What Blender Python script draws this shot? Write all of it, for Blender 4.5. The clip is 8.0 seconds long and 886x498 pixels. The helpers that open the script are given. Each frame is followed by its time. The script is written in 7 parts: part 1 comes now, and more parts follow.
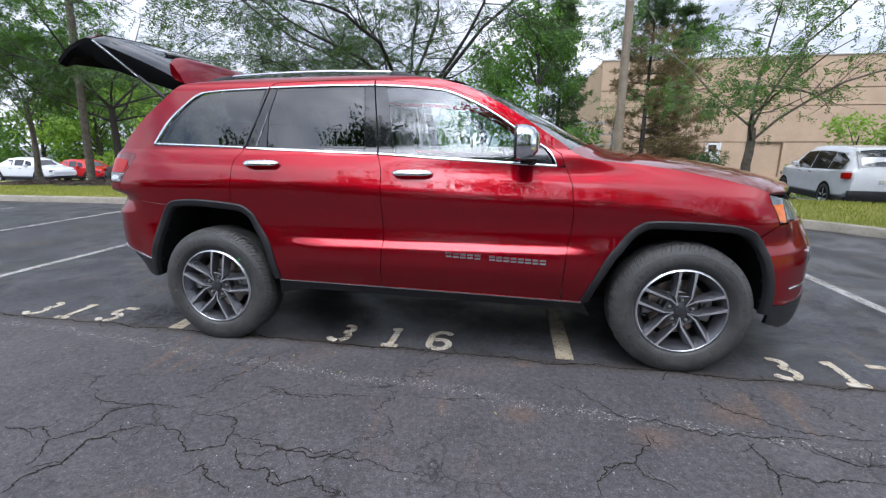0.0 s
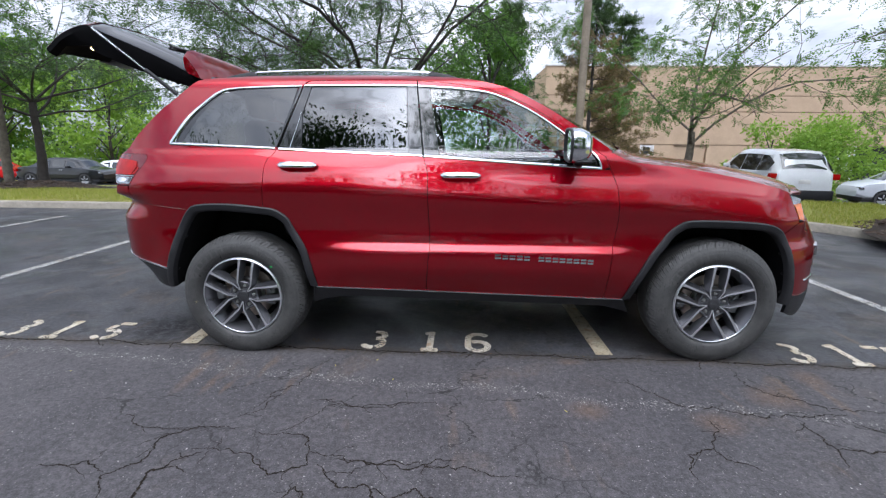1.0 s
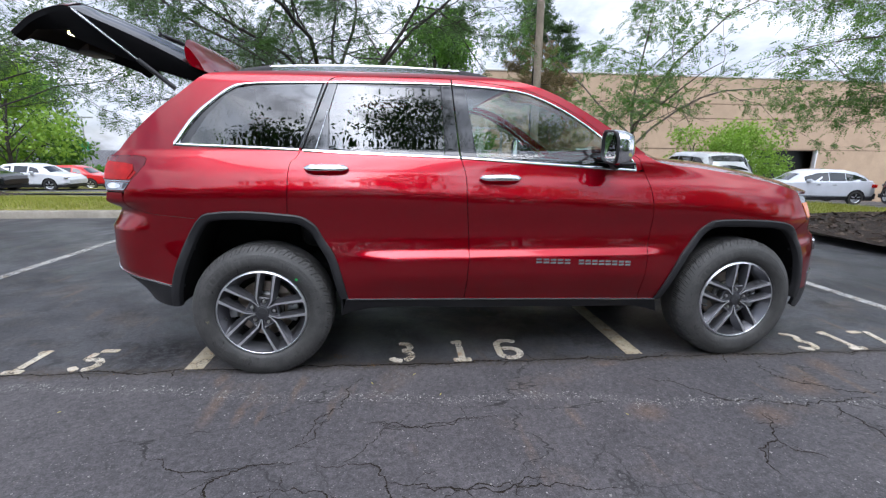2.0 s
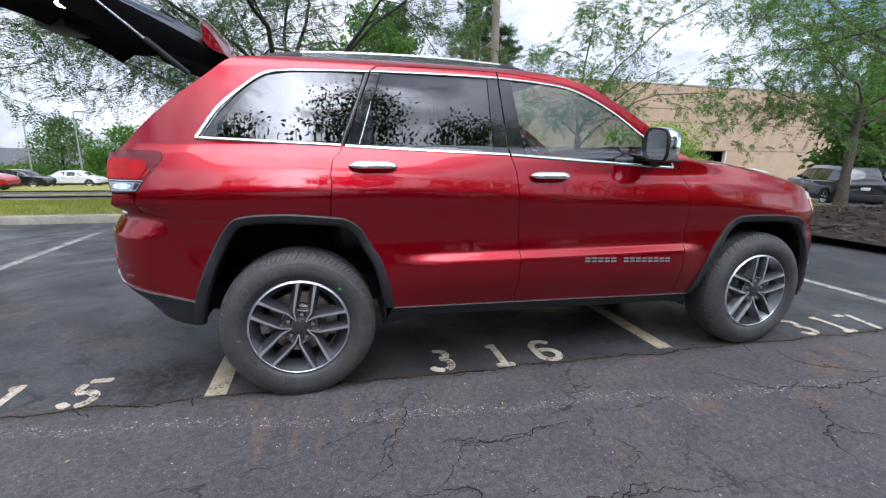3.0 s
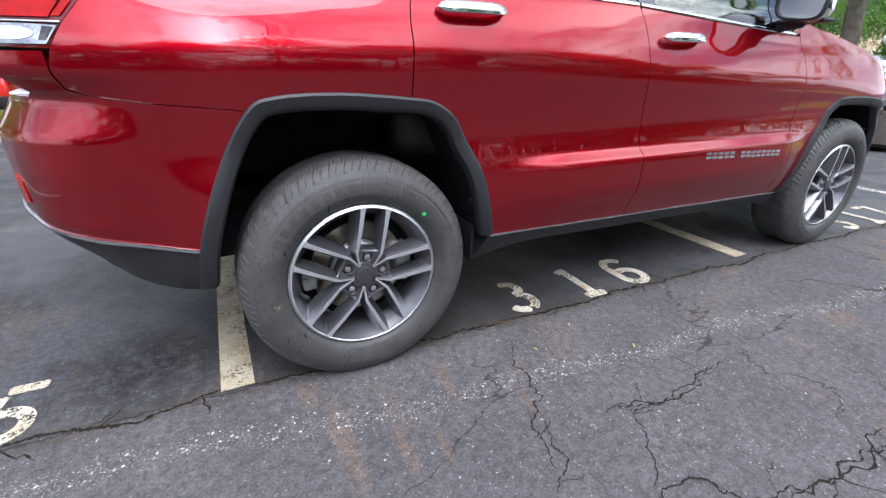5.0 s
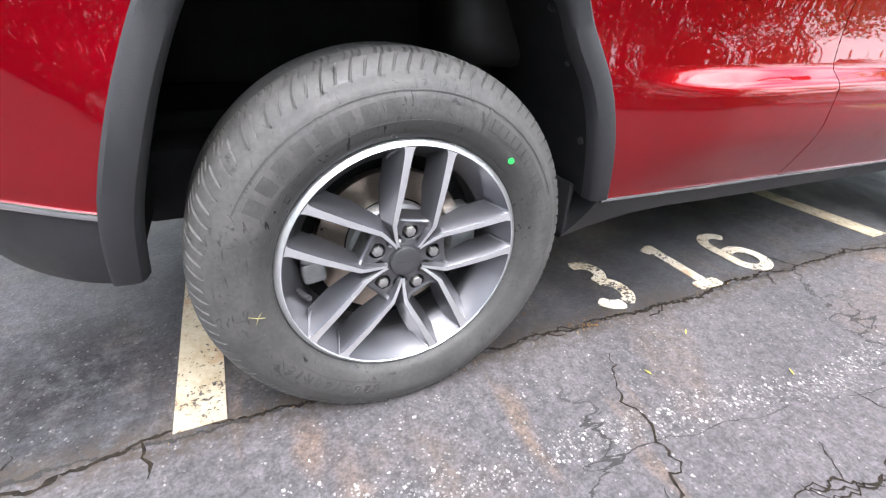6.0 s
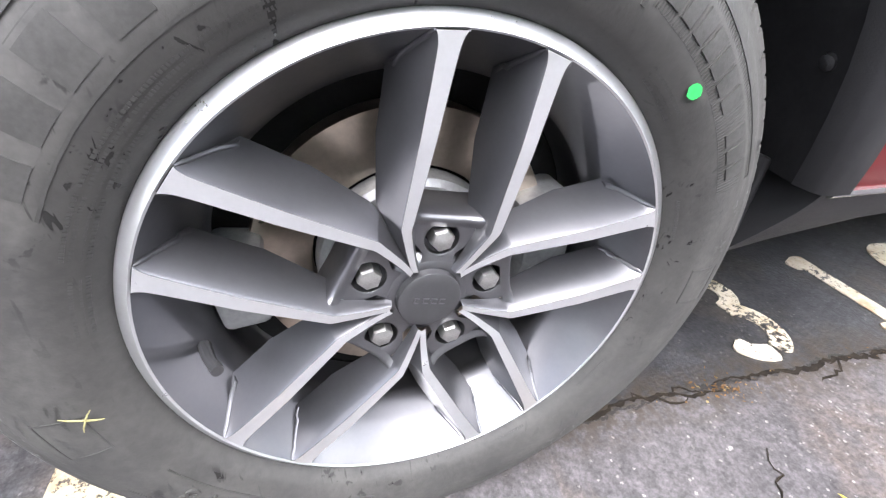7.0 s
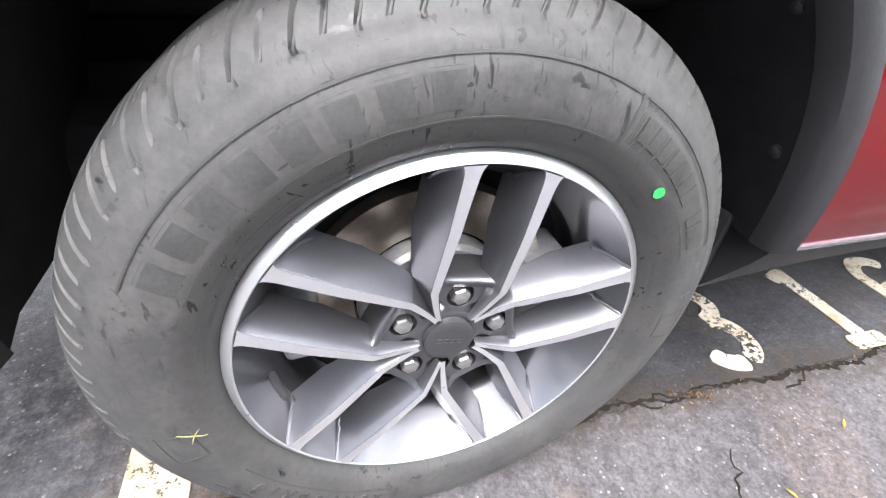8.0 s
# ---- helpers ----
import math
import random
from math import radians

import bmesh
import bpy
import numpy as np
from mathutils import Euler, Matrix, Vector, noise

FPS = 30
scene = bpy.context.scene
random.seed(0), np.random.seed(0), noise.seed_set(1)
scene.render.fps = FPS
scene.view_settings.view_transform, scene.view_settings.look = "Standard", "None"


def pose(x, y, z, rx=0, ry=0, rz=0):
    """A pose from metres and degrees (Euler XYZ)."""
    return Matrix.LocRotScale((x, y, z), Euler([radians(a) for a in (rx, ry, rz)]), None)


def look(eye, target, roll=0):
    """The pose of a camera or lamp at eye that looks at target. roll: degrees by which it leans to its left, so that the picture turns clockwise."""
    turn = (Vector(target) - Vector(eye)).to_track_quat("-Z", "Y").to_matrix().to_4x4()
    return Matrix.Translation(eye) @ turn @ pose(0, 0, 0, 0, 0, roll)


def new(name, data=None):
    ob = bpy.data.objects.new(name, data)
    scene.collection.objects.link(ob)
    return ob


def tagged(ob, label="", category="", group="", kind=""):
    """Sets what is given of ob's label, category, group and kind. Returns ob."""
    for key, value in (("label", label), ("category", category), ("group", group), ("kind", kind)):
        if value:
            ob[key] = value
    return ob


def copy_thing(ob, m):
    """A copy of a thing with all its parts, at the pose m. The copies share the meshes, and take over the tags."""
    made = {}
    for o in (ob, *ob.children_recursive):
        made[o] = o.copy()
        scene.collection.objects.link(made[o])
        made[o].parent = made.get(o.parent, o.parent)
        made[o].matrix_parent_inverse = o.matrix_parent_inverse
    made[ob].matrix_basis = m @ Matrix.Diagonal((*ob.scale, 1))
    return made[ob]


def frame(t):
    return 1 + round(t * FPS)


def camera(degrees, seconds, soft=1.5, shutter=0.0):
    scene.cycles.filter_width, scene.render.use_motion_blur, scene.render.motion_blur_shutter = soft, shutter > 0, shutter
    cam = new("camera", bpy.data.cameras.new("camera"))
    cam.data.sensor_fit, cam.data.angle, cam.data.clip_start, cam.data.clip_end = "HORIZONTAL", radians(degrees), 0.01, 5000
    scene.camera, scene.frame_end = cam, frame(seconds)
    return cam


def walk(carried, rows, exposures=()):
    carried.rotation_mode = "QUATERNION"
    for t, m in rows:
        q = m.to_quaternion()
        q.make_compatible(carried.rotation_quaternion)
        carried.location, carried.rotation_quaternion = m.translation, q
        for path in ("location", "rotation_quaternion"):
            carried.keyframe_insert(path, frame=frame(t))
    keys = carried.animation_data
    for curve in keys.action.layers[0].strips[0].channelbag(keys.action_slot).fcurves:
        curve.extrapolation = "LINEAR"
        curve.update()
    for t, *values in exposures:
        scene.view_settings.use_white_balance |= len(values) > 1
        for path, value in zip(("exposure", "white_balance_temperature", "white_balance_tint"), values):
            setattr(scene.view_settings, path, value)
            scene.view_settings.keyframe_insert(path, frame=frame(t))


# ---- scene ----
cam = camera(90.5, 8.0, 1.3)
PATH = [
    (0, (1.946, -2.546, 1.28), (1.64, -0.621, 0.831), 0.1),
    (0.5, (1.642, -2.558, 1.28), (1.427, -0.62, 0.835), -0.0),
    (1, (1.331, -2.589, 1.287), (1.276, -0.64, 0.841), 0.5),
    (1.5, (1.034, -2.573, 1.277), (1.099, -0.623, 0.84), 0.5),
    (2, (0.755, -2.452, 1.278), (0.974, -0.512, 0.845), 0.6),
    (3.5, (-0.076, -2.052, 1.244), (0.54, -0.202, 0.798), 1.2),
    (4, (-0.268, -1.844, 1.232), (0.471, -0.048, 0.755), 1.4),
    (4.5, (-0.389, -1.609, 1.169), (0.448, 0.115, 0.595), 0.3),
    (5, (-0.359, -1.293, 1.04), (0.471, 0.347, 0.253), 0.9),
    (5.2, (-0.347, -1.181, 0.993), (0.46, 0.428, 0.12), 0.9),
    (6.3, (-0.195, -0.553, 0.758), (0.536, 1.009, -0.254), 4.5),
    (6.5, (-0.141, -0.463, 0.705), (0.516, 1.099, -0.358), 4.6),
    (7, (-0.095, -0.311, 0.652), (0.463, 1.257, -0.458), 3.7),
    (7.5, (-0.092, -0.286, 0.655), (0.395, 1.283, -0.486), 3.6),
    (8, (-0.133, -0.343, 0.779), (0.406, 1.181, -0.398), 4.4),
]
walk(cam, [(t, look(eye, target, roll)) for t, eye, target, roll in PATH],
     [(0, 1.48, 6050, 13), (3.5, 1.5, 6050, 13), (4.5, 1.84, 6050, 13), (5.2, 2.32, 6150, 13), (6.4, 3.24, 6650, 14), (7, 3.24, 6650, 14), (8, 3.22, 6650, 14)])

# ---- light ----
SUN_EL, SUN_AZ = 66.0, 188.0          # behind thin cloud, at the back of the camera
world = bpy.data.worlds.new("sky")
scene.world = world
world.use_nodes = True


def node(tree, kind, **values):
    n = tree.nodes.new(kind)
    for key, value in values.items():
        n.inputs[key.replace("_", " ")].default_value = value
    return n


def ramp(tree, source, stops):
    n = tree.nodes.new("ShaderNodeValToRGB")
    els = n.color_ramp.elements
    while len(els) < len(stops):
        els.new(0.5)
    for e, (p, c) in zip(els, stops):
        e.position = p
        e.color = (*c, 1) if len(c) == 3 else c
    tree.links.new(source, n.inputs[0])
    return n.outputs[0]


def grey(v):
    return (v, v, v)


def mix(tree, fac, a, b, blend="MIX"):
    n = tree.nodes.new("ShaderNodeMix")
    n.data_type, n.blend_type = "RGBA", blend
    for sock, v in ((n.inputs[0], fac), (n.inputs[6], a), (n.inputs[7], b)):
        if isinstance(v, bpy.types.NodeSocket):
            tree.links.new(v, sock)
        elif isinstance(v, (int, float)):
            sock.default_value = v
        else:
            sock.default_value = (*v, 1)
    return n.outputs[2]


def sums(tree, op, a, b=0.0, c=0.0):
    n = tree.nodes.new("ShaderNodeMath")
    n.operation = op
    for sock, v in zip(n.inputs, (a, b, c)):
        if isinstance(v, bpy.types.NodeSocket):
            tree.links.new(v, sock)
        else:
            sock.default_value = v
    return n.outputs[0]


def noise_tex(tree, scale, detail=4, rough=0.6, vector=None, distortion=0.0):
    n = node(tree, "ShaderNodeTexNoise", Scale=scale, Detail=detail, Roughness=rough, Distortion=distortion)
    if vector is not None:
        tree.links.new(vector, n.inputs["Vector"])
    return n.outputs[0]


wt = world.node_tree
wt.nodes.clear()
sky = node(wt, "ShaderNodeTexSky")
sky.sky_type, sky.sun_disc = "NISHITA", False
sky.sun_elevation, sky.sun_rotation = radians(SUN_EL), radians(SUN_AZ)
sky.air_density, sky.dust_density = 1.0, 2.0
way = wt.nodes.new("ShaderNodeTexCoord")
squash = node(wt, "ShaderNodeMapping")
squash.inputs["Scale"].default_value = (1, 1, 2.2)
wt.links.new(way.outputs["Generated"], squash.inputs["Vector"])
cloud = noise_tex(wt, 1.7, 7, 0.62, squash.outputs[0], 0.35)
shade = noise_tex(wt, 3.1, 6, 0.6, squash.outputs[0], 0.5)
cover = ramp(wt, cloud, [(0.36, grey(0)), (0.50, grey(1))])
tone = ramp(wt, shade, [(0.30, (2.6, 2.9, 3.5)), (0.44, (5.6, 6.1, 7.0)), (0.56, (7.6, 8.0, 8.7)), (0.72, (10.2, 10.4, 10.7))])
# the brightest break in the cloud, below the sun
toward = wt.nodes.new("ShaderNodeVectorMath")
toward.operation = "DOT_PRODUCT"
wt.links.new(way.outputs["Generated"], toward.inputs[0])
toward.inputs[1].default_value = Vector((-.05, -.80, .58)).normalized()
halo = sums(wt, "MULTIPLY", sums(wt, "POWER", sums(wt, "MAXIMUM", toward.outputs["Value"], 0.0), 48.0), ramp(wt, noise_tex(wt, 6.0, 5, 0.6, squash.outputs[0], 0.6), [(0.38, grey(0)), (0.52, grey(1))]))
tone = mix(wt, 1.0, tone, mix(wt, halo, grey(1.0), grey(4.0)), "MULTIPLY")
# a second pale patch, added to brighten what the front window mirrors
toward2 = wt.nodes.new("ShaderNodeVectorMath")
toward2.operation = "DOT_PRODUCT"
wt.links.new(way.outputs["Generated"], toward2.inputs[0])
toward2.inputs[1].default_value = Vector((.78, -.43, .47)).normalized()
pale = sums(wt, "POWER", sums(wt, "MAXIMUM", toward2.outputs["Value"], 0.0), 45.0)
tone = mix(wt, sums(wt, "MULTIPLY", pale, .8), tone, (19, 20, 20))
lit = sums(wt, "POWER", sums(wt, "MAXIMUM", toward.outputs["Value"], 0.0), 1.6)
# thin cloud before the sun
veil = wt.nodes.new("ShaderNodeVectorMath")
veil.operation = "DOT_PRODUCT"
wt.links.new(way.outputs["Generated"], veil.inputs[0])
veil.inputs[1].default_value = (-math.sin(radians(SUN_AZ)) * math.cos(radians(SUN_EL)) * -1, math.cos(radians(SUN_AZ)) * math.cos(radians(SUN_EL)), math.sin(radians(SUN_EL)))
near_sun = sums(wt, "POWER", sums(wt, "MAXIMUM", veil.outputs["Value"], 0.0), 26.0)
tone = mix(wt, 1.0, tone, mix(wt, near_sun, grey(1.0), grey(2.8)), "MULTIPLY")
tone = mix(wt, 1.0, tone, mix(wt, lit, grey(.82), grey(1.75)), "MULTIPLY")
whole = mix(wt, cover, sky.outputs[0], tone)
back = wt.nodes.new("ShaderNodeBackground")
back.inputs["Strength"].default_value = 0.064
wt.links.new(whole, back.inputs["Color"])
wout = wt.nodes.new("ShaderNodeOutputWorld")
wt.links.new(back.outputs[0], wout.inputs["Surface"])

sun = new("sun", bpy.data.lights.new("sun", "SUN"))
sun.data.energy, sun.data.angle, sun.data.color = 0.62, radians(45), (1.0, 0.97, 0.93)
el, az = radians(SUN_EL), radians(SUN_AZ)
sun.matrix_world = look((0, 0, 30), (-30 * math.sin(az) * math.cos(el), -30 * math.cos(az) * math.cos(el), 30 - 30 * math.sin(el)))

# ---- materials ----


def material(name, base=(0.5, 0.5, 0.5), rough=0.5, metal=0.0, coat=0.0, spec=0.5, vary=0.0, scale=8.0, bump=0.0, bump_scale=60.0, bump_dist=0.002, alt=None):
    """A principled material, varied at two scales and with fine relief."""
    m = bpy.data.materials.new(name)
    m.use_nodes = True
    t = m.node_tree
    p = t.nodes["Principled BSDF"]
    p.inputs["Base Color"].default_value = (*base, 1)
    p.inputs["Roughness"].default_value, p.inputs["Metallic"].default_value = rough, metal
    p.inputs["Coat Weight"].default_value, p.inputs["Coat Roughness"].default_value = coat, 0.03
    p.inputs["Specular IOR Level"].default_value = spec
    co = t.nodes.new("ShaderNodeTexCoord").outputs["Object"]
    if vary > 0 or alt is not None:
        big = noise_tex(t, scale, 5, 0.6, co)
        small = noise_tex(t, scale * 9, 3, 0.6, co)
        f = sums(t, "ADD", sums(t, "MULTIPLY", big, 0.65), sums(t, "MULTIPLY", small, 0.35))
        other = alt if alt is not None else tuple(c * (1 - vary) for c in base)
        t.links.new(mix(t, ramp(t, f, [(0.38, grey(0)), (0.62, grey(1))]), base, other), p.inputs["Base Color"])
        t.links.new(sums(t, "ADD", sums(t, "MULTIPLY", f, 0.16), max(rough - 0.08, 0.0)), p.inputs["Roughness"])
    if bump > 0:
        b = t.nodes.new("ShaderNodeBump")
        b.inputs["Strength"].default_value, b.inputs["Distance"].default_value = bump, bump_dist
        t.links.new(noise_tex(t, bump_scale, 4, 0.6, co), b.inputs["Height"])
        t.links.new(b.outputs[0], p.inputs["Normal"])
    return m


def paint(name, base, metal=0.25, rough=0.32):
    m = material(name, base, rough, metal, coat=1.0, spec=0.12, vary=0.10, scale=3.0)
    t = m.node_tree
    p = t.nodes["Principled BSDF"]
    p.inputs["Coat Roughness"].default_value = 0.015
    p.inputs["Coat Weight"].default_value = 1.0
    p.inputs["Coat IOR"].default_value = 1.53
    return m


def glass(name, tint, passing, rough=0.0):
    """Car glass: a tinted pane that mirrors by its index and lets part of the light through."""
    m = bpy.data.materials.new(name)
    m.use_nodes = True
    t = m.node_tree
    t.nodes.clear()
    see = t.nodes.new("ShaderNodeBsdfTransparent")
    see.inputs[0].default_value = (*[c * passing for c in tint], 1)
    gl = t.nodes.new("ShaderNodeBsdfGlossy")
    gl.inputs["Roughness"].default_value = rough
    gl.inputs[0].default_value = (1, 1, 1, 1)
    lw = node(t, "ShaderNodeLayerWeight", Blend=0.5)
    gloss = sums(t, "ADD", .085, sums(t, "MULTIPLY", sums(t, "POWER", lw.outputs["Facing"], 4.0), .85))
    mx = t.nodes.new("ShaderNodeMixShader")
    out = t.nodes.new("ShaderNodeOutputMaterial")
    t.links.new(gloss, mx.inputs[0])
    t.links.new(see.outputs[0], mx.inputs[1])
    t.links.new(gl.outputs[0], mx.inputs[2])
    t.links.new(mx.outputs[0], out.inputs[0])
    return m


def glow(name, colour, strength):
    m = bpy.data.materials.new(name)
    m.use_nodes = True
    p = m.node_tree.nodes["Principled BSDF"]
    p.inputs["Base Color"].default_value = (*colour, 1)
    p.inputs["Emission Color"].default_value = (*colour, 1)
    p.inputs["Emission Strength"].default_value = strength
    return m


RED = paint("red_metallic_paint", (0.315, 0.0002, 0.0080), 0.84, 0.36)
RED.node_tree.nodes["Principled BSDF"].inputs["Specular Tint"].default_value = (0.55, 0.02, 0.05, 1)
RED.node_tree.nodes["Principled BSDF"].inputs["Coat IOR"].default_value = 1.53
PLASTIC = material("black_textured_plastic", (0.016, 0.016, 0.018), 0.5, bump=0.25, bump_scale=500, vary=0.25, scale=12)
GLOSSBLACK = material("gloss_black_applique", (0.006, 0.006, 0.007), 0.06, coat=0.6)
LINER = material("black_felt_liner", (0.017, 0.017, 0.018), 0.9, spec=0.15, vary=0.3, scale=20)
CHROME = material("chrome", (0.82, 0.83, 0.85), 0.06, 1.0)
SATIN = material("satin_chrome", (0.62, 0.63, 0.65), 0.22, 1.0)
RUBBER = material("tyre_rubber", (0.047, 0.046, 0.045), 0.60, spec=0.4, vary=0.3, scale=14, bump=0.35, bump_scale=220, bump_dist=0.001, alt=(0.078, 0.076, 0.072))
rt = RUBBER.node_tree
rp = rt.nodes["Principled BSDF"]
rco = rt.nodes.new("ShaderNodeTexCoord").outputs["Object"]
rsep = rt.nodes.new("ShaderNodeSeparateXYZ")
rt.links.new(rco, rsep.inputs[0])
radius = sums(rt, "SQRT", sums(rt, "ADD", sums(rt, "MULTIPLY", rsep.outputs[0], rsep.outputs[0]), sums(rt, "MULTIPLY", rsep.outputs[2], rsep.outputs[2])))
drop = node(rt, "ShaderNodeMapping")
drop.inputs["Scale"].default_value = (150, 20, 34)
drop.inputs["Rotation"].default_value = (0, radians(-14), 0)
rt.links.new(rco, drop.inputs["Vector"])
where = ramp(rt, noise_tex(rt, 7.5, 3, .55, rco), [(.46, grey(0)), (.56, grey(1))])
runs = sums(rt, "MULTIPLY", ramp(rt, noise_tex(rt, 1.0, 2, .5, drop.outputs[0], .5), [(.63, grey(0)), (.67, grey(1))]), where)
spat = sums(rt, "MULTIPLY", ramp(rt, noise_tex(rt, 62, 3, .55, rco, .8), [(.62, grey(0)), (.66, grey(1))]), ramp(rt, noise_tex(rt, 6.5, 2, .5, rco), [(.45, grey(0)), (.55, grey(1))]))
spat = sums(rt, "MAXIMUM", spat, runs)
# a darker, slightly smoother band towards the rim, strongest on the upper half
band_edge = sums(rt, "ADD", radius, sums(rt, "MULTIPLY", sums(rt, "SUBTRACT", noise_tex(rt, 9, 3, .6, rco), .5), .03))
rim_band = sums(rt, "MULTIPLY", ramp(rt, band_edge, [(.283, grey(1)), (.296, grey(0))]), ramp(rt, sums(rt, "ADD", rsep.outputs[2], .25), [(.10, grey(.25)), (.42, grey(.75))]))
rcol = mix(rt, sums(rt, "MULTIPLY", rim_band, .75), rp.inputs["Base Color"].links[0].from_socket, (.026, .025, .024))
rt.links.new(mix(rt, sums(rt, "MULTIPLY", spat, .75), rcol, (.012, .012, .012)), rp.inputs["Base Color"])
rt.links.new(sums(rt, "SUBTRACT", sums(rt, "SUBTRACT", rp.inputs["Roughness"].links[0].from_socket, sums(rt, "MULTIPLY", spat, .3)), sums(rt, "MULTIPLY", rim_band, .08)), rp.inputs["Roughness"])
RUBBER_RAISED = material("raised_tyre_rubber", (0.056, 0.055, 0.053), 0.56, spec=0.42, vary=0.35, scale=26, bump=0.3, bump_scale=220, bump_dist=0.001)
RIM_DARK = material("dark_grey_rim_paint", (0.130, 0.130, 0.140), 0.34, 0.78, coat=0.6, vary=0.08, scale=20)
CAP_DARK = material("dark_cap_paint", (0.060, 0.060, 0.064), 0.42, 0.4, coat=0.2, vary=0.15, scale=60)
RIM_BRIGHT = material("machined_rim_face", (0.78, 0.79, 0.81), 0.30, 0.85, coat=0.3, vary=0.06, scale=30)
STEEL = material("brake_disc_steel", (0.58, 0.50, 0.42), 0.30, 0.95, vary=0.25, scale=14)
ZINC = material("zinc_hub_casting", (0.42, 0.43, 0.44), 0.48, 0.6, vary=0.25, scale=25)
NUTM = material("nut_steel", (0.55, 0.55, 0.54), 0.32, 0.9, vary=0.3, scale=60)
PRIVACY = glass("privacy_glass", (0.55, 0.6, 0.62), 0.10)
CLEAR = glass("front_window_glass", (0.84, 0.94, 0.90), 0.86)
LENS_RED = material("red_lamp_lens", (0.46, 0.004, 0.002), 0.25, spec=0.1, coat=0.35, vary=0.35, scale=25)
LENS_RED2 = material("dark_red_lamp_lens", (0.13, 0.002, 0.004), 0.12, spec=0.2, coat=0.8)
LENS_CLEAR = material("clear_lamp_lens", (0.45, 0.46, 0.48), 0.16, 0.8, coat=0.8, vary=0.6, scale=14)
AMBER = material("amber_reflector", (0.80, 0.17, 0.005), 0.2, coat=1.0, vary=0.3, scale=40)
TRIM_DARK = material("dark_interior_trim", (0.0035, 0.0035, 0.004), 0.8, spec=0.1, vary=0.3, scale=6)
SEATM = material("black_leather", (0.025, 0.024, 0.024), 0.45, vary=0.3, scale=10)
HEADLINER = material("grey_headliner", (0.28, 0.27, 0.26), 0.9, vary=0.1)
LAMP_ON = glow("lit_gate_lamp", (1.0, 0.62, 0.22), 9.0)
GREEN_DOT = material("green_paint_dot", (0.02, 0.55, 0.10), 0.5, vary=0.2, scale=200)
STRAW = material("dry_straw", (0.34, 0.31, 0.14), 0.7, vary=0.3, scale=100)


# ---- mesh helpers ----


def finish(me, angle=35):
    me.polygons.foreach_set("use_smooth", [True] * len(me.polygons))
    me.set_sharp_from_angle(angle=radians(angle))
    return me


def part(name, bm, mat, parent=None, label="", at=None, angle=35):
    """Links a bmesh as one mesh object, under a thing or a part."""
    me = bpy.data.meshes.new(name)
    bm.normal_update()
    bm.to_mesh(me)
    bm.free()
    finish(me, angle)
    for one in (mat if isinstance(mat, (list, tuple)) else [mat]):
        me.materials.append(one)
    ob = new(name, me)
    if at is not None:
        ob.matrix_basis = at
    if parent is not None:
        ob.parent = parent
    if label:
        ob["label"] = label
    return ob


def solid(name, verts, faces, mat, parent=None, label="", normals=None, angle=35):
    me = bpy.data.meshes.new(name)
    me.from_pydata([tuple(map(float, v)) for v in verts], [], [tuple(map(int, f)) for f in faces])
    if normals is not None:
        me.polygons.foreach_set("use_smooth", [True] * len(me.polygons))
        me.normals_split_custom_set_from_vertices([tuple(map(float, n)) for n in normals])
    else:
        finish(me, angle)
    for one in (mat if isinstance(mat, (list, tuple)) else [mat]):
        me.materials.append(one)
    ob = new(name, me)
    if parent is not None:
        ob.parent = parent
    if label:
        ob["label"] = label
    return ob


def thing(name, label, category, at=None, group="", kind=""):
    ob = new(name)
    ob.empty_display_size = 0.2
    if at is not None:
        ob.matrix_basis = at
    return tagged(ob, label, category, group, kind)


def box(bm, x0, y0, z0, x1, y1, z1, bevel=0.0, m=None, seg=2):
    """A box with rounded edges, added to bm."""
    made = bmesh.ops.create_cube(bm, size=1.0)["verts"]
    for v in made:
        v.co = Vector(((x0 + x1) / 2 + v.co.x * (x1 - x0), (y0 + y1) / 2 + v.co.y * (y1 - y0), (z0 + z1) / 2 + v.co.z * (z1 - z0)))
    if bevel > 0:
        edges = list({e for v in made for e in v.link_edges})
        made = list({v for f in bmesh.ops.bevel(bm, geom=edges, offset=bevel, segments=seg, affect="EDGES", profile=0.5)["faces"] for v in f.verts} | {v for v in made if v.is_valid})
    if m is not None:
        for v in made:
            v.co = m @ v.co
    return bm


def boxed(*a, **k):
    return box(bmesh.new(), *a, **k)


def tube(bm, path, radii, sides=8, cap=True):
    """A tapered tube along a path, added to bm."""
    path = [Vector(p) for p in path]
    if isinstance(radii, (int, float)):
        radii = [radii] * len(path)
    rings = []
    up = None
    for i, p in enumerate(path):
        d = (path[min(i + 1, len(path) - 1)] - path[max(i - 1, 0)]).normalized()
        if up is None:
            up = d.orthogonal().normalized()
        up = (up - d * up.dot(d)).normalized()
        side = d.cross(up)
        rings.append([bm.verts.new(p + (up * math.cos(a) + side * math.sin(a)) * radii[i]) for a in (2 * math.pi * k / sides for k in range(sides))])
    for a, b in zip(rings, rings[1:]):
        for k in range(sides):
            bm.faces.new((a[k], a[(k + 1) % sides], b[(k + 1) % sides], b[k]))
    if cap:
        bm.faces.new(rings[0][::-1])
        bm.faces.new(rings[-1])
    return bm


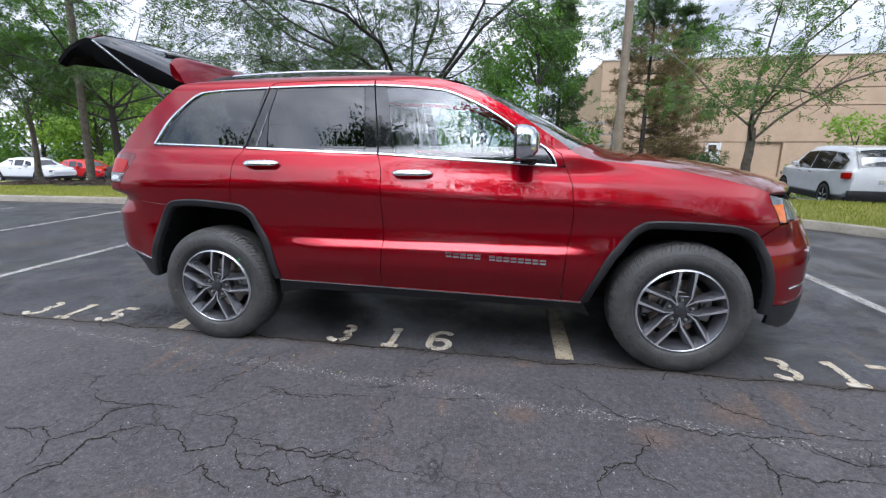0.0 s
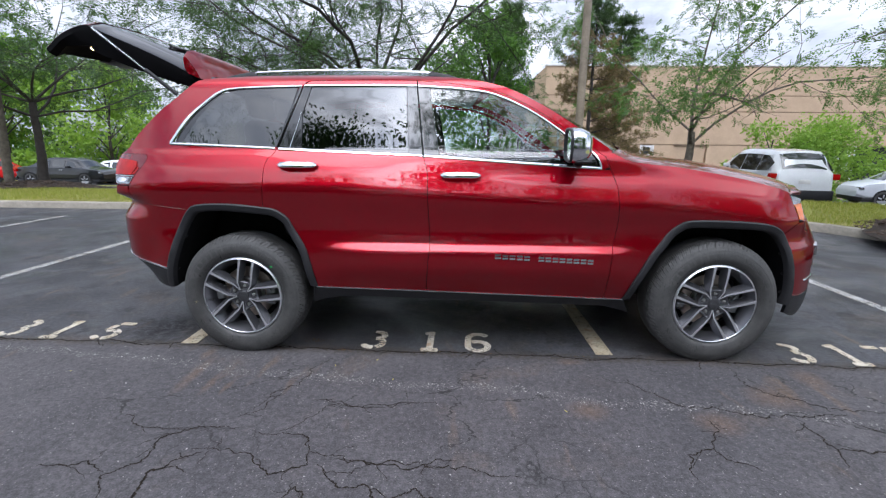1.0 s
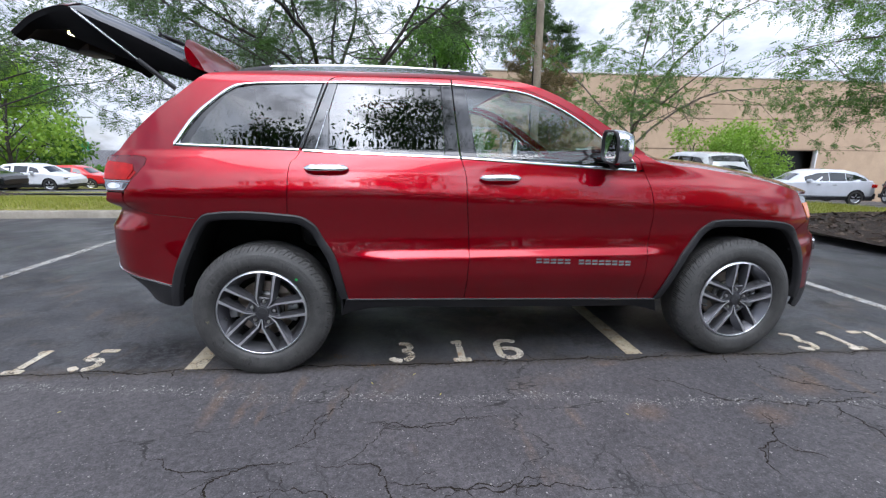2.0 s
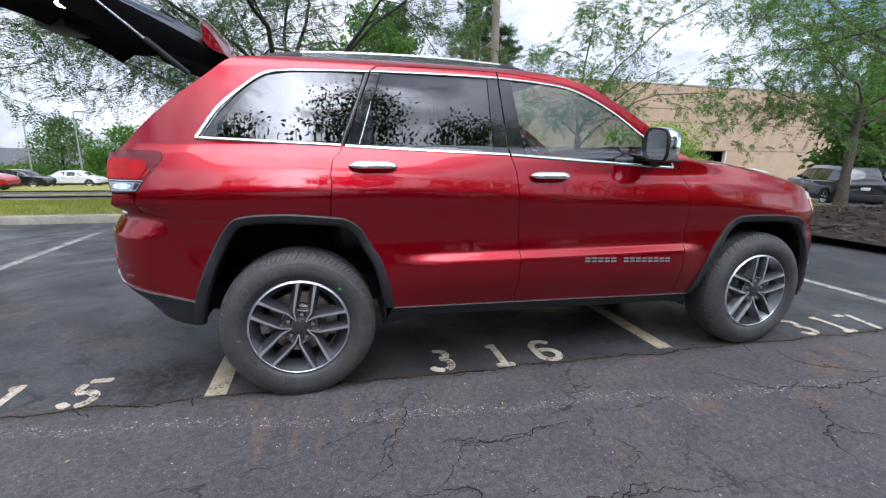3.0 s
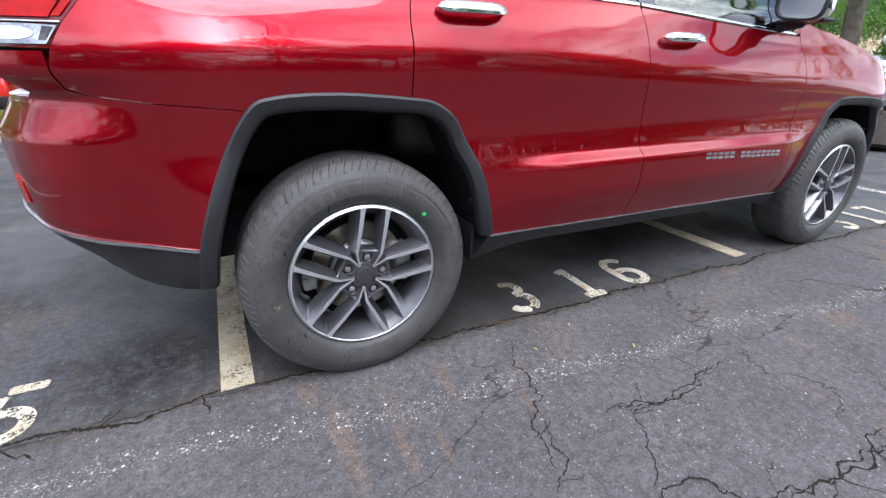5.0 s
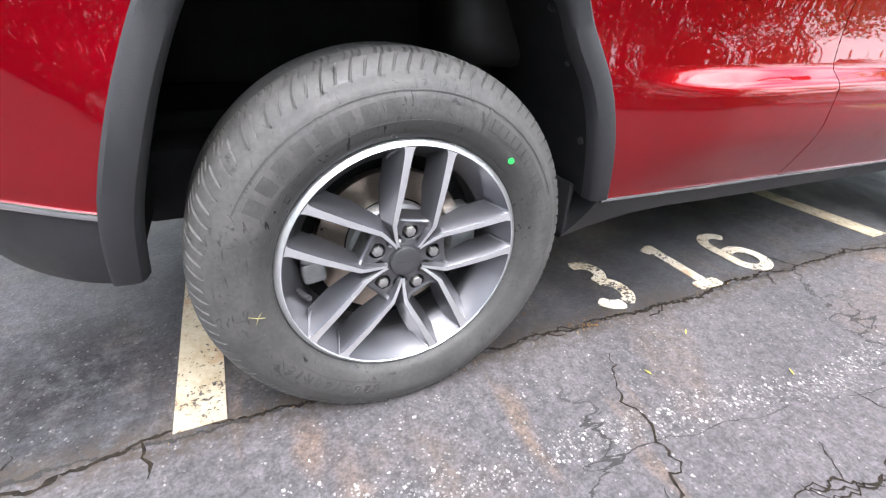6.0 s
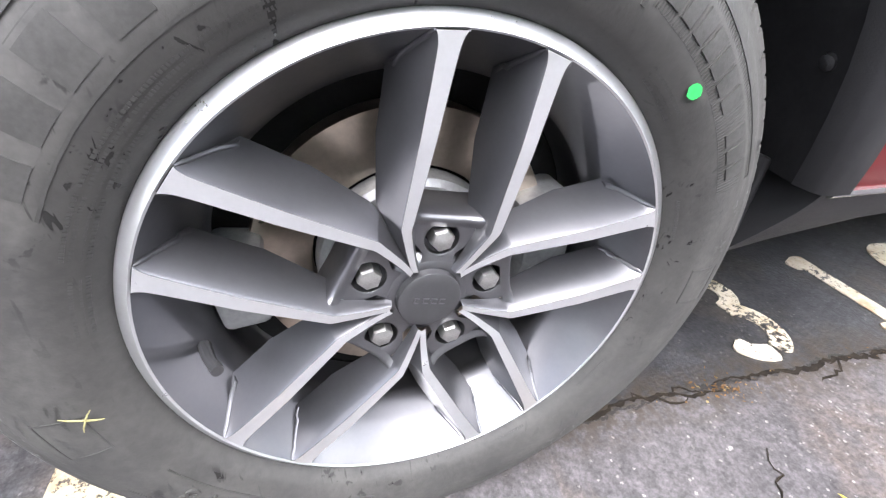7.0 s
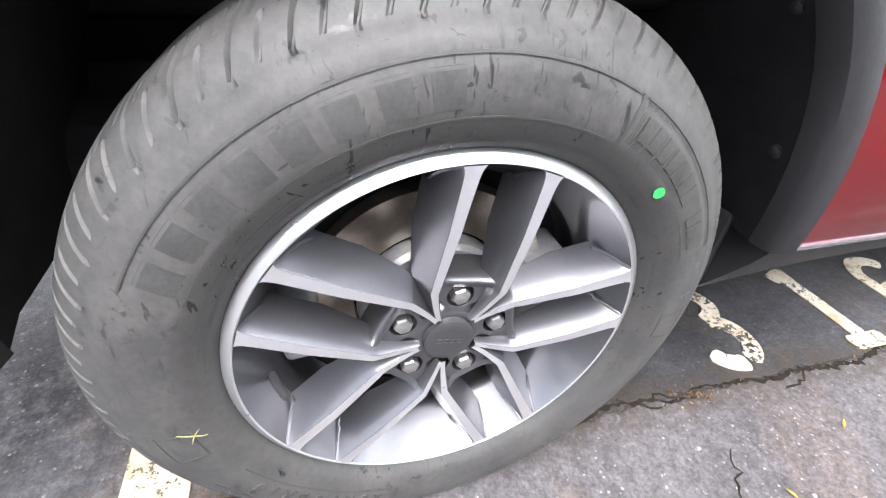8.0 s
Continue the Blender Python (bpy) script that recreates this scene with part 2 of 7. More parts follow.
def lathe(bm, profile, seg=64, closed=False, wobble=None):
    """Turns a profile of (radius, y) round the y axis."""
    rings = []
    for i, (r, y) in enumerate(profile):
        ring = []
        for k in range(seg):
            a = 2 * math.pi * k / seg
            rr, yy = (r, y) if wobble is None else wobble(i, k, r, y)
            ring.append(bm.verts.new((rr * math.cos(a), yy, rr * math.sin(a))))
        rings.append(ring)
    pairs = list(zip(rings, rings[1:])) + ([(rings[-1], rings[0])] if closed else [])
    for a, b in pairs:
        for k in range(seg):
            bm.faces.new((a[k], b[k], b[(k + 1) % seg], a[(k + 1) % seg]))
    return bm


def curve(points, n=8):
    """A smooth line through points of any dimension."""
    p = np.array(points, float)
    q = np.vstack([2 * p[0] - p[1], p, 2 * p[-1] - p[-2]])
    out = []
    for i in range(1, len(q) - 2):
        a, b, c, d = q[i - 1:i + 3]
        for k in range(n):
            t = k / n
            out.append(0.5 * (2 * b + (c - a) * t + (2 * a - 5 * b + 4 * c - d) * t * t + (3 * b - a - 3 * c + d) * t ** 3))
    out.append(p[-1])
    return np.array(out)


def ease(a, b, x):
    t = np.clip((x - a) / (b - a), 0, 1)
    return t * t * (3 - 2 * t)


# ---- the body surface of the red car: x forward, its right side faces -y ----
YC = 0.92                              # the car's middle plane
PLAN = curve([(-0.99, .92), (-.985, .6), (-.955, .38), (-.89, .22), (-.80, .125), (-.65, .06), (-.40, .015), (0, 0), (0.7, -.008), (1.4, -.01),
              (2.2, -.008), (2.9, 0), (3.2, .02), (3.38, .075), (3.53, .16), (3.66, .29), (3.78, .52), (3.84, .92)], 24)
PLAN_L = np.concatenate([[0], np.cumsum(np.hypot(*np.diff(PLAN, axis=0).T))])
PLAN_L -= np.interp(1.0, PLAN[:, 0], PLAN_L) - 1.0
S_REAR, S_FRONT = float(PLAN_L[0]), float(PLAN_L[-1])
SECTION = curve([(.30, .07), (.38, .022), (.44, -.006), (.52, -.020), (.60, -.024), (.70, -.016), (.80, -.004), (.90, -.004), (1.0, -.011), (1.05, -.010), (1.07, -.006),
                 (1.10, .004), (1.14, .018), (1.18, .034), (1.24, .064), (1.27, .0855), (1.285, .0905), (1.33, .103), (1.45, .1355), (1.6, .177), (1.66, .197), (1.70, .232), (1.73, .31), (1.76, .48)], 12)

CREASE = curve([(-1.2, 1.06), (-.5, 1.06), (.2, 1.065), (.6, 1.065), (1.3, 1.030), (2.2, .995), (2.5, 1.02), (3.0, 1.06), (4.2, 1.06)], 6)


def inset(s, z):
    """How far the skin lies inside the plan's outline."""
    low = z + 0.16 * ease(3.22, 3.45, s) * (1 - ease(.40, .62, z))
    drop = .16 * ease(2.15, 3.3, s)
    # the shoulder crease falls towards the front
    fallen = np.interp(s, CREASE[:, 0], 1.06 - CREASE[:, 1]) * ease(.80, .95, low) * ease(1.26, 1.12, low)
    low = low + fallen
    v = np.interp(low + drop * ease(.85, 1.05, low + drop), SECTION[:, 0], SECTION[:, 1])
    ledge = ease(.45, .8, s) * (1 - ease(2.2, 2.45, s))
    v = v - ledge * .032 * ease(.735, .685, z) * ease(.42, .60, z)
    v = v + ease(-.40, -.58, s) * .021 * ease(.80, .62, z)
    tail = ease(-.64, -.98, s)
    v = v + tail * .050 * ease(1.0, .95, z) + .055 * ease(-.48, -.78, s) * np.interp(z, [.852, .936, .955, 1.0], [0, 1, .9, 0]) + .12 * ease(-.5, -.80, s) * ease(.64, .42, z)
    v = v + .10 * ease(3.41, 3.62, s) * ease(.72, .97, z)
    return v


def skin(s, z, lift=0.0, side=1):
    """A point of the body side: s runs along the plan, z up, lift stands out from the skin."""
    s, z = np.asarray(s, float), np.asarray(z, float)
    x, y = np.interp(s, PLAN_L, PLAN[:, 0]), np.interp(s, PLAN_L, PLAN[:, 1])
    e = .03
    tx = np.interp(s + e, PLAN_L, PLAN[:, 0]) - np.interp(s - e, PLAN_L, PLAN[:, 0])
    ty = np.interp(s + e, PLAN_L, PLAN[:, 1]) - np.interp(s - e, PLAN_L, PLAN[:, 1])
    q = np.hypot(tx, ty)
    o = inset(s, z) - lift
    y = y + tx / q * o
    return np.stack([x - ty / q * o, y if side > 0 else 2 * YC - y, z], -1)


def skin_normal(s, z, side=1):
    e = .006
    a = skin(np.asarray(s) + e, z, 0, side) - skin(np.asarray(s) - e, z, 0, side)
    b = skin(s, np.asarray(z) + e, 0, side) - skin(s, np.asarray(z) - e, 0, side)
    n = np.cross(a, b) * (1 if side > 0 else -1)
    return n / np.linalg.norm(n, axis=-1, keepdims=True)


def resample(loop, step):
    p = np.array(loop, float)
    out = []
    for a, b in zip(p, np.roll(p, -1, 0)):
        k = max(1, int(math.ceil(np.hypot(*(b - a)) / step)))
        out += [a + (b - a) * i / k for i in range(k)]
    return np.array(out)


def inside(pts, loop):
    x, y = pts[:, 0], pts[:, 1]
    hit = np.zeros(len(pts), bool)
    for (x0, y0), (x1, y1) in zip(loop, np.roll(loop, -1, 0)):
        if y0 != y1:
            hit ^= ((y0 > y) != (y1 > y)) & (x < (x1 - x0) * (y - y0) / (y1 - y0) + x0)
    return hit


def away(pts, loop):
    best = np.full(len(pts), 9.0)
    for a, b in zip(loop, np.roll(loop, -1, 0)):
        d = b - a
        t = np.clip(((pts - a) @ d) / max(d @ d, 1e-12), 0, 1)
        best = np.minimum(best, np.linalg.norm(pts - a - t[:, None] * d, axis=1))
    return best


from mathutils.geometry import delaunay_2d_cdt


def panel(name, loops, mat, parent, label="", lift=0.0, depth=0.014, side=1, grid=0.028):
    """A sheet-metal panel cut from the body skin along outlines in (s, z), with turned-in edges."""
    verts, faces, normals = [], [], []
    for loop in loops:
        edge = resample(loop, 0.02)
        if sum(a[0] * b[1] - b[0] * a[1] for a, b in zip(edge, np.roll(edge, -1, 0))) < 0:
            edge = edge[::-1]
        lo, hi = edge.min(0), edge.max(0)
        gx, gz = np.meshgrid(np.arange(lo[0], hi[0], grid), np.arange(lo[1], hi[1], grid * 0.6))
        pts = np.stack([gx.ravel(), gz.ravel()], 1)
        if len(pts):
            pts = pts[inside(pts, edge)]
        if len(pts):
            pts = pts[away(pts, edge) > grid * 0.3]
        n = len(edge)
        both = np.vstack([edge, pts]) if len(pts) else edge
        vo, _, fo, _, _, _ = delaunay_2d_cdt([Vector(map(float, p)) for p in both], [(i, (i + 1) % n) for i in range(n)], [], 0, 1e-6)
        vo = np.array([tuple(v) for v in vo])
        mid = np.array([vo[list(f)].mean(0) for f in fo])
        keep = inside(mid, edge)
        base = len(verts)
        verts += list(skin(vo[:, 0], vo[:, 1], lift, side))
        normals += list(skin_normal(vo[:, 0], vo[:, 1], side))
        for f, k in zip(fo, keep):
            if k:
                f = [base + i for i in f]
                a, b, c = (vo[i - base] for i in f)
                if ((b[0] - a[0]) * (c[1] - a[1]) - (c[0] - a[0]) * (b[1] - a[1]) < 0) == (side > 0):
                    f = f[::-1]
                faces.append(f)
        top, low = skin(edge[:, 0], edge[:, 1], lift, side), skin(edge[:, 0], edge[:, 1], lift - depth, side)
        nn = skin_normal(edge[:, 0], edge[:, 1], side)
        along = np.roll(top, -1, 0) - np.roll(top, 1, 0)
        out = np.cross(along, nn) * (1 if side > 0 else -1)
        out /= np.maximum(np.linalg.norm(out, axis=1, keepdims=True), 1e-9)
        base = len(verts)
        verts += list(top) + list(low)
        normals += list(out) * 2
        for i in range(n):
            f = (base + i, base + n + i, base + n + (i + 1) % n, base + (i + 1) % n)
            faces.append(f if side > 0 else f[::-1])
    return solid(name, verts, faces, mat, parent, label, normals)


def strip(name, lines, mat, parent, label="", lift=0.006, side=1):
    """A moulding along a line in (s, z): rows of (s, z, width)."""
    bm = bmesh.new()
    for line in lines:
        c = curve(line, 6)
        d = np.gradient(c[:, :2], axis=0)
        d /= np.linalg.norm(d, axis=1, keepdims=True)
        nrm = np.stack([-d[:, 1], d[:, 0]], 1)
        rows = []
        for k, up in ((-1, -0.002), (-.8, lift * .7), (-.3, lift), (.3, lift), (.8, lift * .7), (1, -0.002)):
            q = c[:, :2] + nrm * (c[:, 2:3] / 2 * k)
            rows.append([bm.verts.new(p) for p in skin(q[:, 0], q[:, 1], up, side)])
        for a, b in zip(rows, rows[1:]):
            for i in range(len(c) - 1):
                f = (a[i], a[i + 1], b[i + 1], b[i])
                bm.faces.new(f if side > 0 else f[::-1])
        for i in (0, -1):
            bm.faces.new([r[i] for r in rows])
    return part(name, bm, mat, parent, label, angle=50)


def loft(name, rows, mat, parent, label="", flip=False, angle=35):
    """A skin over rows of points."""
    bm = bmesh.new()
    vs = [[bm.verts.new(p) for p in row] for row in rows]
    for a, b in zip(vs, vs[1:]):
        for i in range(len(a) - 1):
            f = (a[i], a[i + 1], b[i + 1], b[i])
            bm.faces.new(f[::-1] if flip else f)
    return part(name, bm, mat, parent, label, angle=angle)


# outlines in (s, z)
ARCH_R = [(-.476, .42), (-.444, .576), (-.37, .769), (-.284, .91), (-.209, .945), (-.033, .952), (.175, .935), (.254, .921), (.32, .876), (.36, .806), (.43, .68), (.485, .455)]
ARCH_F = [(2.36, .395), (2.394, .493), (2.482, .67), (2.533, .741), (2.593, .823), (2.647, .865), (2.704, .886), (2.872, .889), (3.073, .879), (3.197, .858), (3.277, .806), (3.332, .723),
          (3.376, .615), (3.405, .48), (3.40, .36)]
CHROME_TOP = [(-.416, 1.306), (-.317, 1.444), (-.206, 1.545), (-.116, 1.608), (-.029, 1.63), (.164, 1.641), (.394, 1.648), (.82, 1.652), (1.09, 1.651), (1.33, 1.637), (1.505, 1.616),
              (1.62, 1.579), (1.738, 1.525), (1.854, 1.457), (1.994, 1.360), (2.13, 1.275), (2.162, 1.231), (2.180, 1.186)]
DOOR_TOP = [(.44, 1.677), (.82, 1.686), (1.09, 1.682), (1.33, 1.660), (1.505, 1.634), (1.62, 1.598), (1.74, 1.545), (1.86, 1.476), (2.0, 1.380), (2.13, 1.297), (2.200, 1.248)]
ROOF_EDGE = [(-.22, 1.690), (-.10, 1.700), (.12, 1.712), (.4, 1.720), (.82, 1.726), (1.28, 1.708), (1.51, 1.674), (1.68, 1.622), (1.855, 1.534), (2.02, 1.434), (2.184, 1.326), (2.25, 1.278)]
HOOD_EDGE = [(2.25, 1.270), (2.338, 1.228), (2.458, 1.208), (2.63, 1.192), (2.9, 1.150), (3.11, 1.108), (3.30, 1.062), (3.345, 1.040)]
HATCH = [(-.87, 1.236), (-.81, 1.250), (-.72, 1.330), (-.54, 1.481), (-.41, 1.570), (-.28, 1.668), (-.22, 1.690)]
SHUT_R = [(.40, 1.652), (.251, 1.280), (.203, 1.215), (.188, 1.15), (.187, 1.08), (.178, .935)]
SHUT_B = [(1.089, 1.684), (1.118, 1.369), (1.134, 1.248), (1.160, 1.15), (1.165, 1.009), (1.179, .74), (1.169, .613), (1.157, .438)]
SHUT_F = [(2.206, 1.244), (2.235, 1.173), (2.266, 1.096), (2.275, 1.05), (2.285, .874), (2.258, .698), (2.249, .616), (2.243, .466), (2.247, .398)]


def shift(line, ds):
    return [(s + ds, z) for s, z in line]


def smooth(line, n=5):
    return [tuple(p) for p in curve(line, n)]


def upto(line, z):
    return [p for p in line if p[1] >= z]


MIRROR = material("mirror_silver", (0.9, 0.9, 0.9), 0.01, 1.0)
suv = thing("suv", "dark red metallic SUV with open tailgate, parked across the bays", "car")


def arc2(cs, cz, rs, rz, n=18):
    return [(cs + rs * math.cos(2 * math.pi * k / n), cz + rz * math.sin(2 * math.pi * k / n)) for k in range(n)]


def build_side(side):
    """One flank of the car: quarter panel, two doors, fender, trim, lamps."""
    arch_r, arch_f = smooth(ARCH_R), smooth(ARCH_F)
    G = 0.0019
    # quarter panel with the roof's side rail
    lamp_in = [(-.664, 1.055), (-.635, 1.107), (-.595, 1.156), (-.566, 1.198), (-.563, 1.222), (-.580, 1.238), (-.66, 1.242), (-.78, 1.242)]
    arch_top = [p for p in arch_r if -.30 < p[0] < .175][::-1]
    quarter = shift(smooth(SHUT_R), -G) + arch_top + [(-.312, .917), (-.50, .936), (-.64, .955), (-.672, .968), (-.676, 1.02)] + lamp_in + smooth(HATCH) + smooth(ROOF_EDGE)[1:] \
        + [(2.216, 1.250)] + [(s, z + 2 * G) for s, z in smooth(DOOR_TOP)[::-1]] + [(.41, 1.668)]
    win = smooth([(-.40, 1.307), (-.317, 1.440), (-.206, 1.541), (-.116, 1.604), (-.029, 1.626), (.164, 1.637), (.375, 1.643)]) + [(.247, 1.285), (0, 1.292), (-.35, 1.302)]
    body = ring_panel("quarter_panel", resample(quarter, .02), resample(win, .02), RED, suv, side)
    panel("quarter_window", [[(-.352, 1.312), (-.25, 1.461), (-.151, 1.567), (-.096, 1.603), (.004, 1.622), (.368, 1.640), (.248, 1.288), (0, 1.297)]], PRIVACY, body, "dark privacy glass", -0.004, 0.004, side)
    panel("window_border", [smooth([(-.40, 1.309), (-.317, 1.438), (-.206, 1.539), (-.116, 1.602)]) + [(-.096, 1.600), (-.151, 1.563), (-.25, 1.458), (-.345, 1.312)]], GLOSSBLACK, body, "", -0.003, 0.004, side)
    strip("chrome_trim", [[(s, z, .034 if s < -.3 else (.022 if s < -.1 else .014)) for s, z in CHROME_TOP[:7]], [(-.425, 1.304, .020), (-.35, 1.300, .018), (0, 1.289, .017), (.240, 1.279, .017)]], CHROME, body, "bright chrome window surround", side=side)
    strip("pillar_edge", [[(.384, 1.640, .020), (.318, 1.466, .020), (.250, 1.290, .020)]], GLOSSBLACK, body, "gloss black pillar edge", 0.002, side)
    # rear door
    rd_arch = [p for p in arch_r if p[0] >= .18]
    rear = shift([p for p in smooth(SHUT_R) if p[1] < 1.29], G) + rd_arch + [(.492, .452), (.8, .446), (1.153, .4375)] + shift([p for p in smooth(SHUT_B) if p[1] < 1.247][::-1], -G) + [(1.13, 1.240), (.7, 1.258), (.258, 1.273)]
    top = [(s, z) for s, z in smooth(DOOR_TOP) if s < 1.086] + [(1.086, 1.6825), (1.086, 1.650), (.82, 1.651), (.408, 1.647), (.413, 1.66)]
    door = panel("rear_door", [rear, top], RED, suv, "", 0, 0.014, side)
    panel("rear_door_window", [[(.452, 1.640), (1.026, 1.643), (1.043, 1.256), (.404, 1.283), (.404, 1.481)]], PRIVACY, door, "dark privacy glass", -0.004, 0.004, side)
    panel("pillar_cover", [[(.403, 1.646), (.450, 1.646), (.400, 1.485), (.400, 1.277), (.262, 1.281)]], GLOSSBLACK, door, "gloss black pillar cover", -0.001, 0.008, side)
    panel("pillar_cover", [[(1.030, 1.648), (1.087, 1.648), (1.128, 1.251), (1.046, 1.254)]], GLOSSBLACK, door, "gloss black pillar cover", -0.001, 0.008, side)
    strip("chrome_trim", [[(.404, 1.650, .014), (.6, 1.653, .014), (.82, 1.655, .014), (1.086, 1.653, .014)], [(.262, 1.277, .017), (.7, 1.263, .017), (1.128, 1.247, .017)]], CHROME, door, "bright chrome window strip", side=side)
    strip("window_divider", [[(.330, 1.285, .008), (.368, 1.40, .007), (.397, 1.50, .004)]], SATIN, door, "", 0.004, side)
    handle(door, .273, 1.186, side)
    # front door
    front = shift([p for p in smooth(SHUT_B) if p[1] < 1.247], G) + [(1.7, .419), (2.238, .400)] + shift([p for p in smooth(SHUT_F) if p[1] < 1.18][::-1], -G) + [(2.187, 1.173), (1.65, 1.206), (1.145, 1.239)]
    ftop = [(1.094, 1.6825)] + [(s, z) for s, z in smooth(DOOR_TOP) if s > 1.095] + shift([p for p in smooth(SHUT_F) if p[1] >= 1.18], -G) + [(2.187, 1.173)] \
        + [(s, z) for s, z in smooth(CHROME_TOP)[::-1] if s > 1.1] + [(1.096, 1.651)]
    door = panel("front_door", [front, ftop], RED, suv, "", 0, 0.014, side)
    panel("front_door_window", [[(1.158, 1.643), (1.331, 1.632), (1.494, 1.613), (1.62, 1.572), (1.738, 1.517), (1.853, 1.450), (1.994, 1.352), (2.01, 1.30), (2.0, 1.190), (1.654, 1.211), (1.229, 1.240)]], CLEAR, door, "clear green-tinted glass", -0.004, 0.004, side)
    panel("pillar_cover", [[(1.095, 1.648), (1.162, 1.648), (1.232, 1.243), (1.139, 1.249)]], GLOSSBLACK, door, "gloss black pillar cover", -0.001, 0.008, side)
    panel("mirror_sail", [[(1.990, 1.352), (2.11, 1.277), (2.150, 1.225), (2.165, 1.186), (1.985, 1.198)]], GLOSSBLACK, door, "black quarter light behind the mirror", -0.001, 0.008, side)
    strip("chrome_trim", [[(s, z, .014) for s, z in [(1.096, 1.652)] + CHROME_TOP[9:]], [(1.141, 1.245, .017), (1.65, 1.212, .017), (2.182, 1.181, .016)]], CHROME, door, "bright chrome window surround", side=side)
    handle(door, 1.237, 1.136, side)
    badge(door, side)
    mirror(door, side)
    # fender
    seam = [(3.292, .815), (3.33, .845), (3.372, .868), (3.385, .876)]
    fender = shift(smooth(SHUT_F), G) + [p for p in arch_f if p[0] < 3.28 and p[1] > .39] + seam + [(3.372, .905), (3.346, .985), (3.338, 1.036)] + smooth(HOOD_EDGE)[::-1] + [(2.222, 1.262)]
    panel("fender", [fender], RED, suv, "", 0, 0.014, side)
    # bumpers' halves
    edge = [p for p in arch_f if p[0] > 3.285]
    panel("front_bumper", [[(3.296, .811)] + [(s + .004, z - .005) for s, z in seam[1:]] + [(3.5, .880), (3.75, .868), (S_FRONT, .862), (S_FRONT, .50), (3.75, .44), (3.5, .405), (3.408, .42)] + edge[::-1][3:]], RED, suv, "", 0, 0.02, side)
    panel("front_valance", [[(3.405, .415), (3.5, .400), (3.75, .435), (S_FRONT, .495), (S_FRONT, .27), (3.75, .26), (3.55, .25), (3.405, .30)]], PLASTIC, suv, "black plastic lower valance", 0, 0.02, side)
    strip("bumper_slot", [[(3.52, .50, .012), (3.60, .505, .016), (3.70, .51, .012)]], CHROME, suv, "chrome strip", side=side)
    panel("fog_lamp", [[(3.70, .64), (3.70, .71), (3.80, .715), (3.80, .645)]], LENS_CLEAR, suv, "clear fog lamp in its bumper pocket", .012, 0.02, side)
    head = panel("headlamp", [[(3.352, .980), (3.376, .905), (3.392, .884), (3.5, .886), (3.75, .875), (3.86, .90), (3.88, .965), (3.6, 1.0), (3.42, 1.015), (3.348, 1.032)]], LENS_CLEAR, suv, "clear headlamp with an amber side reflector", -.002, 0.03, side)
    panel("reflector", [[(3.356, .980), (3.383, .892), (3.428, .884), (3.418, .985)]], AMBER, head, "amber reflector", .003, 0.01, side)
    panel("grille", [[(3.89, .88), (3.89, 1.0), (S_FRONT, 1.0), (S_FRONT, .88)]], PLASTIC, suv, "black grille", -.01, 0.03, side)
    rb = [p for p in arch_r if p[0] < -.28 and p[1] > .545]
    low = [(-.452, .549), (-.60, .574), (-.73, .592), (-.86, .612), (-1.1, .640), (S_REAR, .65)]
    bumper = panel("rear_bumper", [rb + [(-.313, .9145), (-.50, .9335), (-.64, .9525), (-.677, .966), (-.682, 1.048), (-.785, 1.047), (-.798, 1.0), (-.806, .955), (-.83, .944), (-1.0, .942), (S_REAR, .942)] + low[::-1]], RED, suv, "", 0, 0.05, side)
    strip("bumper_strip", [[(s, z - .006, .016) for s, z in low]], SATIN, bumper, "satin silver strip", side=side)
    panel("lower_bumper", [[(s, z - .013) for s, z in low] + [(S_REAR, .40), (-1.1, .425), (-.86, .440), (-.74, .440), (-.6, .425), (-.478, .415), (-.47, .47)]], PLASTIC, suv, "black plastic lower bumper", 0, 0.03, side)
    panel("bumper_reflector", [[(-1.0, .665), (-1.0, .745), (-.930, .735), (-.925, .672)]], LENS_RED, bumper, "red reflector", .003, 0.006, side)
    # tail lamp: smoked rim, red field, darker red corner, clear lower lens
    lamp = panel("tail_lamp", [[(-.668, 1.053), (-.639, 1.105), (-.599, 1.154), (-.570, 1.196), (-.567, 1.220), (-.582, 1.2365), (-.66, 1.2405), (-.78, 1.2405), (-.88, 1.230), (-.862, 1.19), (-.822, 1.12), (-.80, 1.085), (-.79, 1.058), (-.73, 1.054)]],
                 LENS_RED2, suv, "red tail lamp with a clear lower lens", -.001, 0.003, side)
    panel("lamp_pocket", [[(-.66, 1.045), (-.555, 1.20), (-.56, 1.245), (-.66, 1.25), (-.89, 1.245), (-.87, 1.15), (-.80, 1.045)]], LINER, lamp, "", -.013, .002, side)
    panel("red_lens", [[(-.822, 1.118), (-.66, 1.117), (-.628, 1.165), (-.64, 1.196), (-.70, 1.204), (-.83, 1.212), (-.858, 1.19)]], LENS_RED, lamp, "bright red lens", .003, 0.01, side)
    strip("lens_strip", [[(-.818, 1.110, .006), (-.74, 1.109, .006), (-.637, 1.108, .006)]], SATIN, lamp, "", 0.005, side)
    panel("clear_lens", [[(-.812, 1.104), (-.70, 1.103), (-.644, 1.1), (-.668, 1.062), (-.785, 1.062)]], LENS_CLEAR, lamp, "clear reversing lamp lens", .003, 0.01, side)
    panel("lamp_bowl", [arc2(-.735, 1.084, .045, .014)], CHROME, lamp, "bright reflector bowl", .0045, .003, side, .01)
